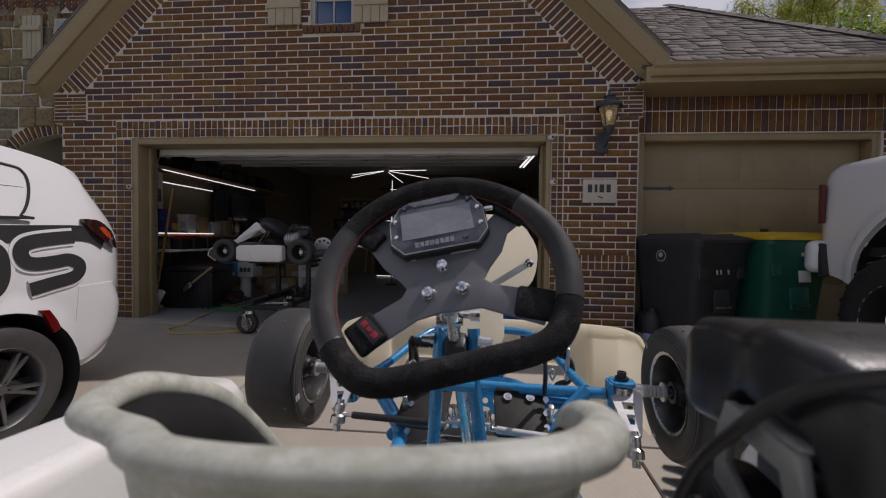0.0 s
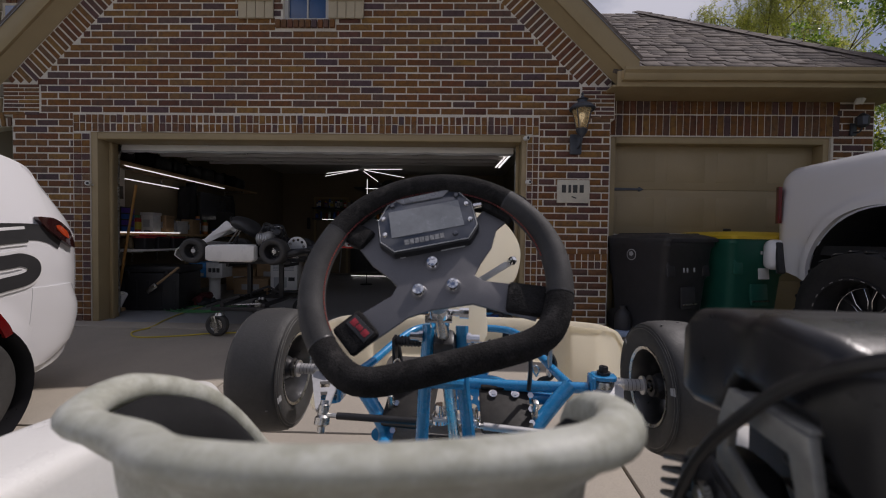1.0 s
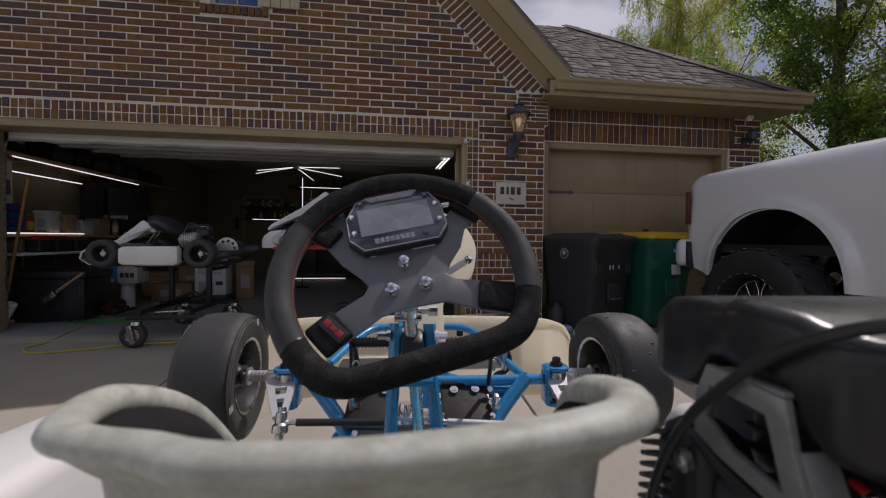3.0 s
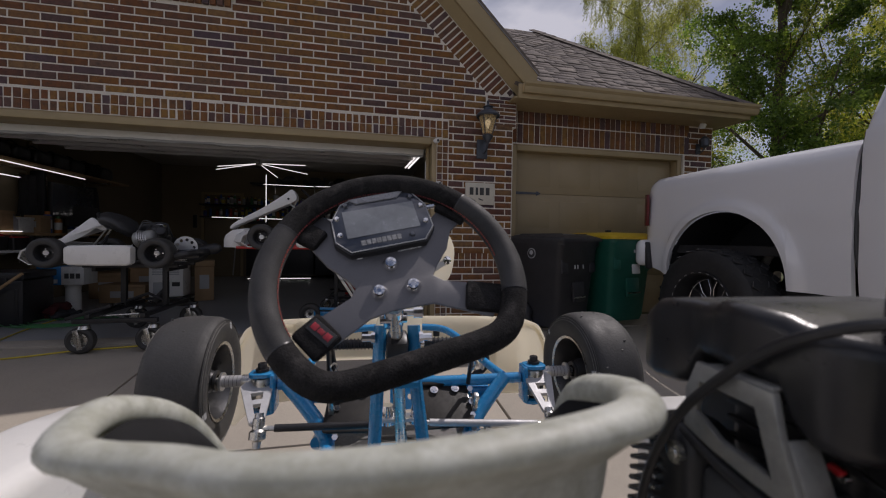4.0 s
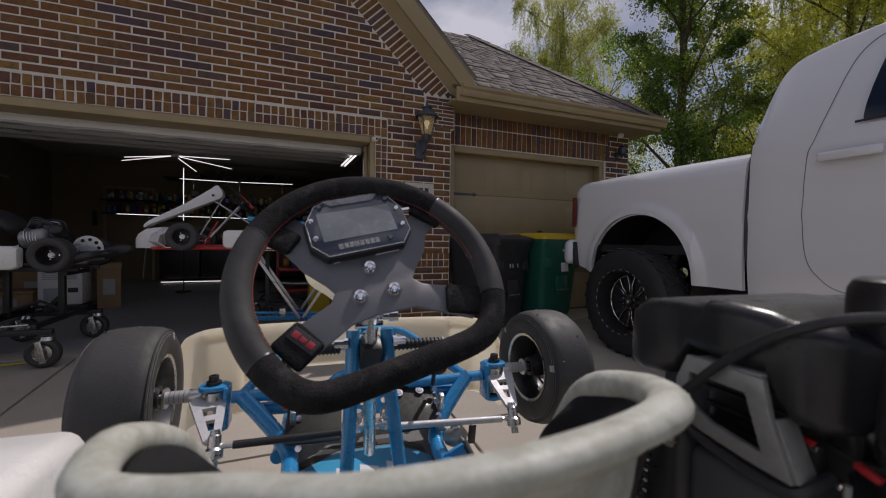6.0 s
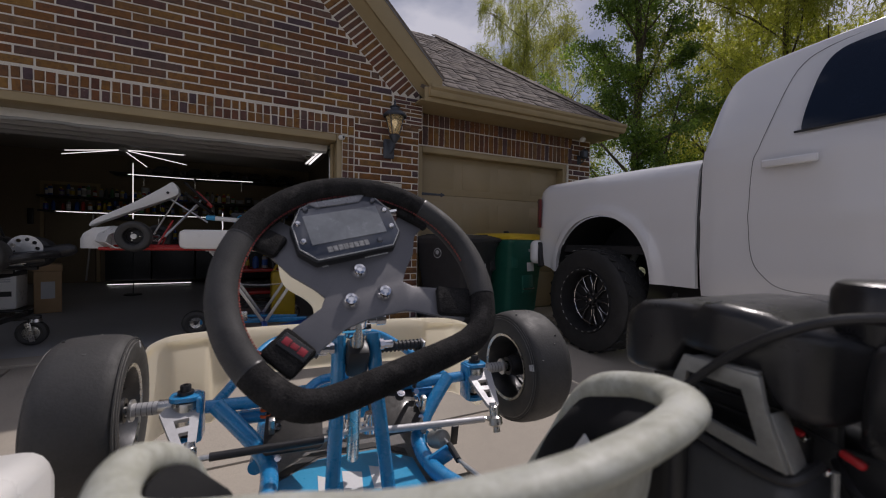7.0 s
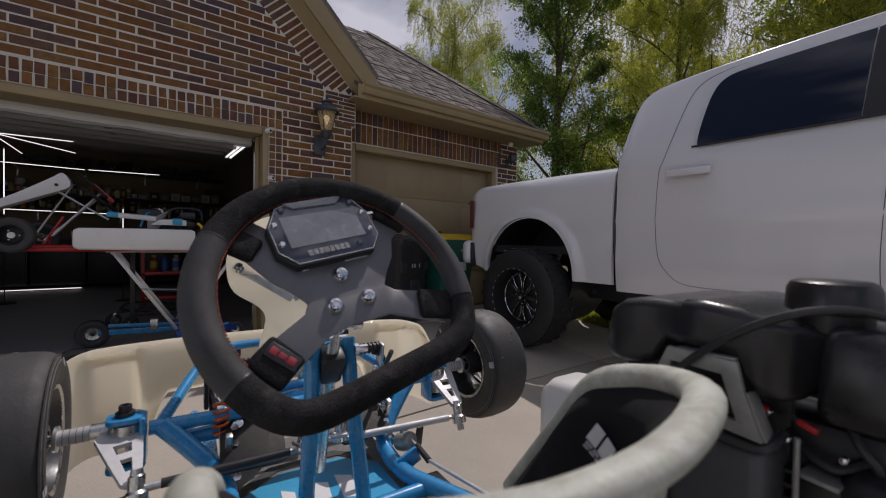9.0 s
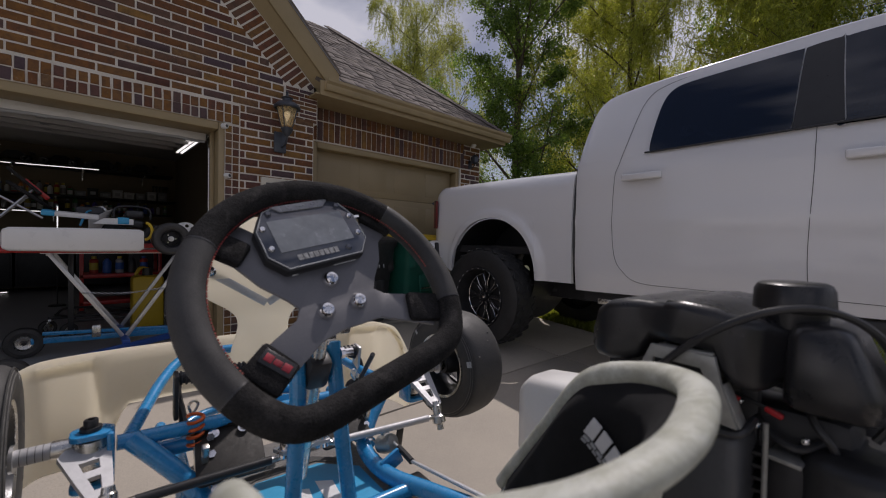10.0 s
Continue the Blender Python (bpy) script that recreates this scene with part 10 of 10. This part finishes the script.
# cables on the floor
cd = thing("extension_cord", None, "yellow extension cord looping over the driveway into the garage", "cord")
pts = [(-3.46, 6.2, 0.009), (-3.40, 5.6, 0.009), (-3.30, 5.1, 0.009), (-3.22, 4.78, 0.004), (-3.28, 4.60, -0.012), (-3.10, 4.46, -0.024), (-2.75, 4.52, -0.018), (-2.45, 4.62, -0.012), (-2.1, 4.67, -0.008), (-1.8, 4.72, -0.004)]
pts = [(a, b, (0.009 if b > 4.9 else drive_z(b) + 0.008)) for a, b, _ in pts]
part("cord", tube(glide(pts, 8), 0.0075, 6), M_CABLE_YELLOW, cd)
gh = thing("air_hose", None, "green air hose coiled on the garage floor", "hose")
part("coil", tube([(-3.25 + (0.30 + 0.004 * q) * math.cos(q * 0.35), 5.85 + (0.16 + 0.003 * q) * math.sin(q * 0.35), 0.010 + 0.0012 * (q % 18)) for q in range(70)], 0.006, 6), C_BOTTLES[6], gh)

# ---- trees and lawn ----
def leaf_mesh(name, centres, dirs, lengths, widths, material):
    """Many small folded leaves in one mesh."""
    n = len(centres)
    c, d = np.asarray(centres), np.asarray(dirs)
    d /= np.linalg.norm(d, axis=1)[:, None] + 1e-9
    s = np.cross(d, np.random.normal(size=(n, 3)))
    s /= np.linalg.norm(s, axis=1)[:, None] + 1e-9
    L, W = np.asarray(lengths)[:, None], np.asarray(widths)[:, None]
    v = np.stack([c, c + d * L * 0.5 + s * W * 0.5, c + d * L, c + d * L * 0.5 - s * W * 0.5], axis=1).reshape(-1, 3)
    f = np.arange(4 * n).reshape(n, 4)
    m = bpy.data.meshes.new(name)
    m.from_pydata(v.tolist(), [], f.tolist())
    m.materials.append(material)
    return new(name, m)


def trunk_mesh(base, height, r, limbs, rng, reach=(0.16, 0.30), rise=(0.45, 1.1), low=0.18):
    """A tapered trunk with limbs and forked twigs; returns the mesh, the limb lines and the twig lines."""
    b = Vector(base)
    top = b + Vector((0, 0, height))
    line = [b.lerp(top, f) + Vector((noise.noise(Vector((f * 4, base[0], 0))), noise.noise(Vector((f * 4, base[1], 5))), 0)) * 0.35 * f for f in [k / 16 for k in range(17)]]
    bm = tube(line, lambda f: r * (1 - 0.85 * f) + 0.015, 10)
    out, twigs = [], []
    for k in range(limbs):
        f = low + (0.97 - low) * (k + rng.random()) / limbs
        p = line[int(f * 16)].lerp(line[min(16, int(f * 16) + 1)], f * 16 - int(f * 16))
        a = k * 2.4 + rng.uniform(-0.6, 0.6)
        ln = height * rng.uniform(*reach) * (1.15 - 0.7 * f)
        q = p + Vector((math.cos(a), math.sin(a), rng.uniform(*rise))) * ln
        mid = p.lerp(q, 0.5) + Vector((rng.gauss(0, 0.05), rng.gauss(0, 0.05), -0.08)) * ln
        seg = glide([p, mid, q], 4)
        thin = r * 0.34 * (1 - f * 0.6)
        bm = join(bm, tube(seg, lambda u: thin * (1 - 0.8 * u) + 0.008, 6))
        out.append(seg)
        for n in range(4):
            g = rng.uniform(0.25, 0.95)
            p1 = seg[int(g * (len(seg) - 1))]
            a1 = a + rng.uniform(-1.2, 1.2)
            q1 = p1 + Vector((math.cos(a1), math.sin(a1), rng.uniform(0.1, 1.0))) * ln * rng.uniform(0.25, 0.5)
            tw = glide([p1, p1.lerp(q1, 0.5) + Vector((0, 0, 0.04 * ln)), q1], 3)
            bm = join(bm, tube(tw, lambda u: thin * 0.35 * (1 - 0.8 * u) + 0.005, 5))
            twigs.append(tw)
    return bm, out, twigs


def poplar(base, height, seed, label, leaves=15000, size=1.0, reach=(0.10, 0.19), mat_=None):
    """A tall tree with leaves in uneven clumps along its twigs."""
    rng = random.Random(seed)
    t = thing("tree", None, label, "tree", "garden trees")
    bm, limbs, twigs = trunk_mesh(base, height, 0.15, 44, rng, reach, (0.5, 1.3), 0.10)
    part("trunk", bm, M_BARK, t, "brown bark trunk and limbs", angle=60)
    clumps = []
    for line, many in [(seg, 5) for seg in limbs] + [(tw, 5) for tw in twigs]:
        for k in range(many):
            p = line[int(rng.uniform(0.3, 0.999) * len(line))]
            clumps.append((*(p + Vector((rng.gauss(0, 0.16), rng.gauss(0, 0.16), rng.gauss(0, 0.14)))), rng.uniform(0.06, 0.22)))
    clumps = np.array(clumps)
    np.random.seed(seed)
    pick = clumps[np.random.randint(0, len(clumps), leaves)]
    cen = pick[:, :3] + np.random.normal(size=(leaves, 3)) * pick[:, 3:] * np.array([1, 1, 0.75])
    dirs = np.random.normal(size=(leaves, 3)) + np.array([0, 0, -0.7])
    ob = leaf_mesh("crown", cen, dirs, np.random.uniform(0.06, 0.115, leaves) * size, np.random.uniform(0.045, 0.085, leaves) * size, mat_ or M_LEAF_DARK)
    ob.parent = t
    return t


def willow(base, height, seed, label, curtains=240, strands=14, mat_=None, reach=(0.20, 0.34), droop=(0.7, 2.4), leaf=1.0):
    """A weeping tree: arching limbs hung with curtains of thin leafy strands."""
    rng = random.Random(seed)
    t = thing("tree", None, label, "tree", "garden trees")
    bm, limbs, twigs = trunk_mesh(base, height * 0.9, 0.12, 26, rng, reach, (0.35, 1.0), 0.14)
    part("trunk", bm, M_BARK, t, "brown bark trunk and limbs", angle=60)
    nodes = []
    for k in range(curtains):
        line = rng.choice(limbs) if rng.random() < 0.35 else rng.choice(twigs)
        p = line[int(rng.uniform(0.3, 0.999) * len(line))]
        nodes.append((p.x + rng.gauss(0, 0.25), p.y + rng.gauss(0, 0.25), p.z + rng.gauss(0.15, 0.3), rng.uniform(*droop), rng.uniform(0, 6.283)))
    nodes = np.repeat(np.array(nodes), strands, axis=0)
    np.random.seed(seed)
    n = len(nodes)
    pos = nodes[:, :3] + np.random.normal(size=(n, 3)) * np.array([0.16, 0.16, 0.14])
    length = nodes[:, 3] * np.random.uniform(0.5, 1.15, n)
    turn = nodes[:, 4] + np.random.normal(size=n) * 0.7
    way = np.stack([np.cos(turn) * 0.55, np.sin(turn) * 0.55, np.random.uniform(-0.1, 0.5, n)], axis=1)
    cen, dirs, twig, step = [], [], [], 0.075
    for k in range(int(droop[1] * 1.15 / step)):
        alive = length > k * step
        way = way * 0.86 + np.array([0, 0, -0.16]) + np.random.normal(size=(n, 3)) * 0.03
        d = way / np.linalg.norm(way, axis=1)[:, None]
        nxt = pos + d * step
        if k % 3 == 0:
            twig.append(np.concatenate([pos[alive], (pos + d * step * 3)[alive]], axis=1))
        for _ in range(2):
            cen.append(pos[alive] + np.random.normal(size=(alive.sum(), 3)) * 0.018)
            dirs.append(d[alive] + np.random.normal(size=(alive.sum(), 3)) * 0.60)
        pos = nxt
    cen, dirs = np.concatenate(cen), np.concatenate(dirs)
    m = len(cen)
    ob = leaf_mesh("crown", cen, dirs, np.random.uniform(0.09, 0.16, m) * leaf, np.random.uniform(0.018, 0.032, m) * leaf, mat_ or M_LEAF_WILLOW)
    ob.parent = t
    twig = np.concatenate(twig)
    side = np.array([0.003, 0.001, 0])
    tv = np.stack([twig[:, :3] - side, twig[:, :3] + side, twig[:, 3:] + side, twig[:, 3:] - side], axis=1).reshape(-1, 3)
    mesh = bpy.data.meshes.new("twig")
    mesh.from_pydata(tv.tolist(), [], np.arange(len(tv)).reshape(-1, 4).tolist())
    mesh.materials.append(M_BARK)
    tw = new("twig", mesh)
    tw.parent = t
    return t


willow((14.2, 19.0, -0.05), 16.0, 11, "tall pale green weeping willow behind the hipped roof", 520, 8, M_LEAF_PALE, (0.24, 0.36), (0.5, 1.7), 1.15)
poplar((10.6, 8.9, -0.05), 13.0, 12, "tall dark green poplar tree with a dense leafy crown", 92000, 0.82, (0.11, 0.19))
willow((15.0, 7.0, -0.05), 14.0, 13, "broad yellow-green weeping willow beyond the lawn", 640, 8, None, (0.22, 0.34), (0.5, 1.9))
willow((14.2, 2.6, -0.05), 13.0, 14, "broad yellow-green weeping willow beyond the truck", 640, 8, None, (0.22, 0.34), (0.5, 1.9))
poplar((21.5, 11.0, -0.05), 14.0, 15, "leafy green tree standing behind the willows", 34000, 1.3, (0.2, 0.32), M_LEAF_WILLOW)
poplar((12.6, -0.4, -0.3), 11.0, 16, "dark green leafy tree at the lawn edge", 60000, 0.8, (0.17, 0.28))
poplar((9.4, 10.6, -0.05), 3.9, 17, "young bright green tree beside the house", 9000, 0.8, (0.2, 0.3), M_LEAF_WILLOW)
poplar((20.5, 3.5, -0.05), 13.0, 18, "leafy green tree standing behind the willows", 34000, 1.3, (0.2, 0.32))

rng = np.random.RandomState(5)
n = 30000
gx, gy = np.concatenate([rng.uniform(4.82, 11.5, 16000), rng.uniform(4.80, 5.75, 14000)]), np.concatenate([rng.uniform(-1.5, 11.0, 16000), rng.uniform(0.5, 5.6, 14000)])
gz = -0.08 * np.clip(4.9 - gy, 0, 14) - 0.03
base = np.stack([gx, gy, gz], axis=1)
np.random.seed(3)
ob = leaf_mesh("grass", base, rng.normal(size=(n, 3)) * 0.35 + np.array([0, 0, 1.0]), rng.uniform(0.05, 0.11, n), rng.uniform(0.012, 0.022, n), M_GRASS)
tagged(ob, "short sunlit green lawn grass", "grass", kind="stuff")

# ---- bricks last ----
gb.finish(gable)
bb.finish(bay)
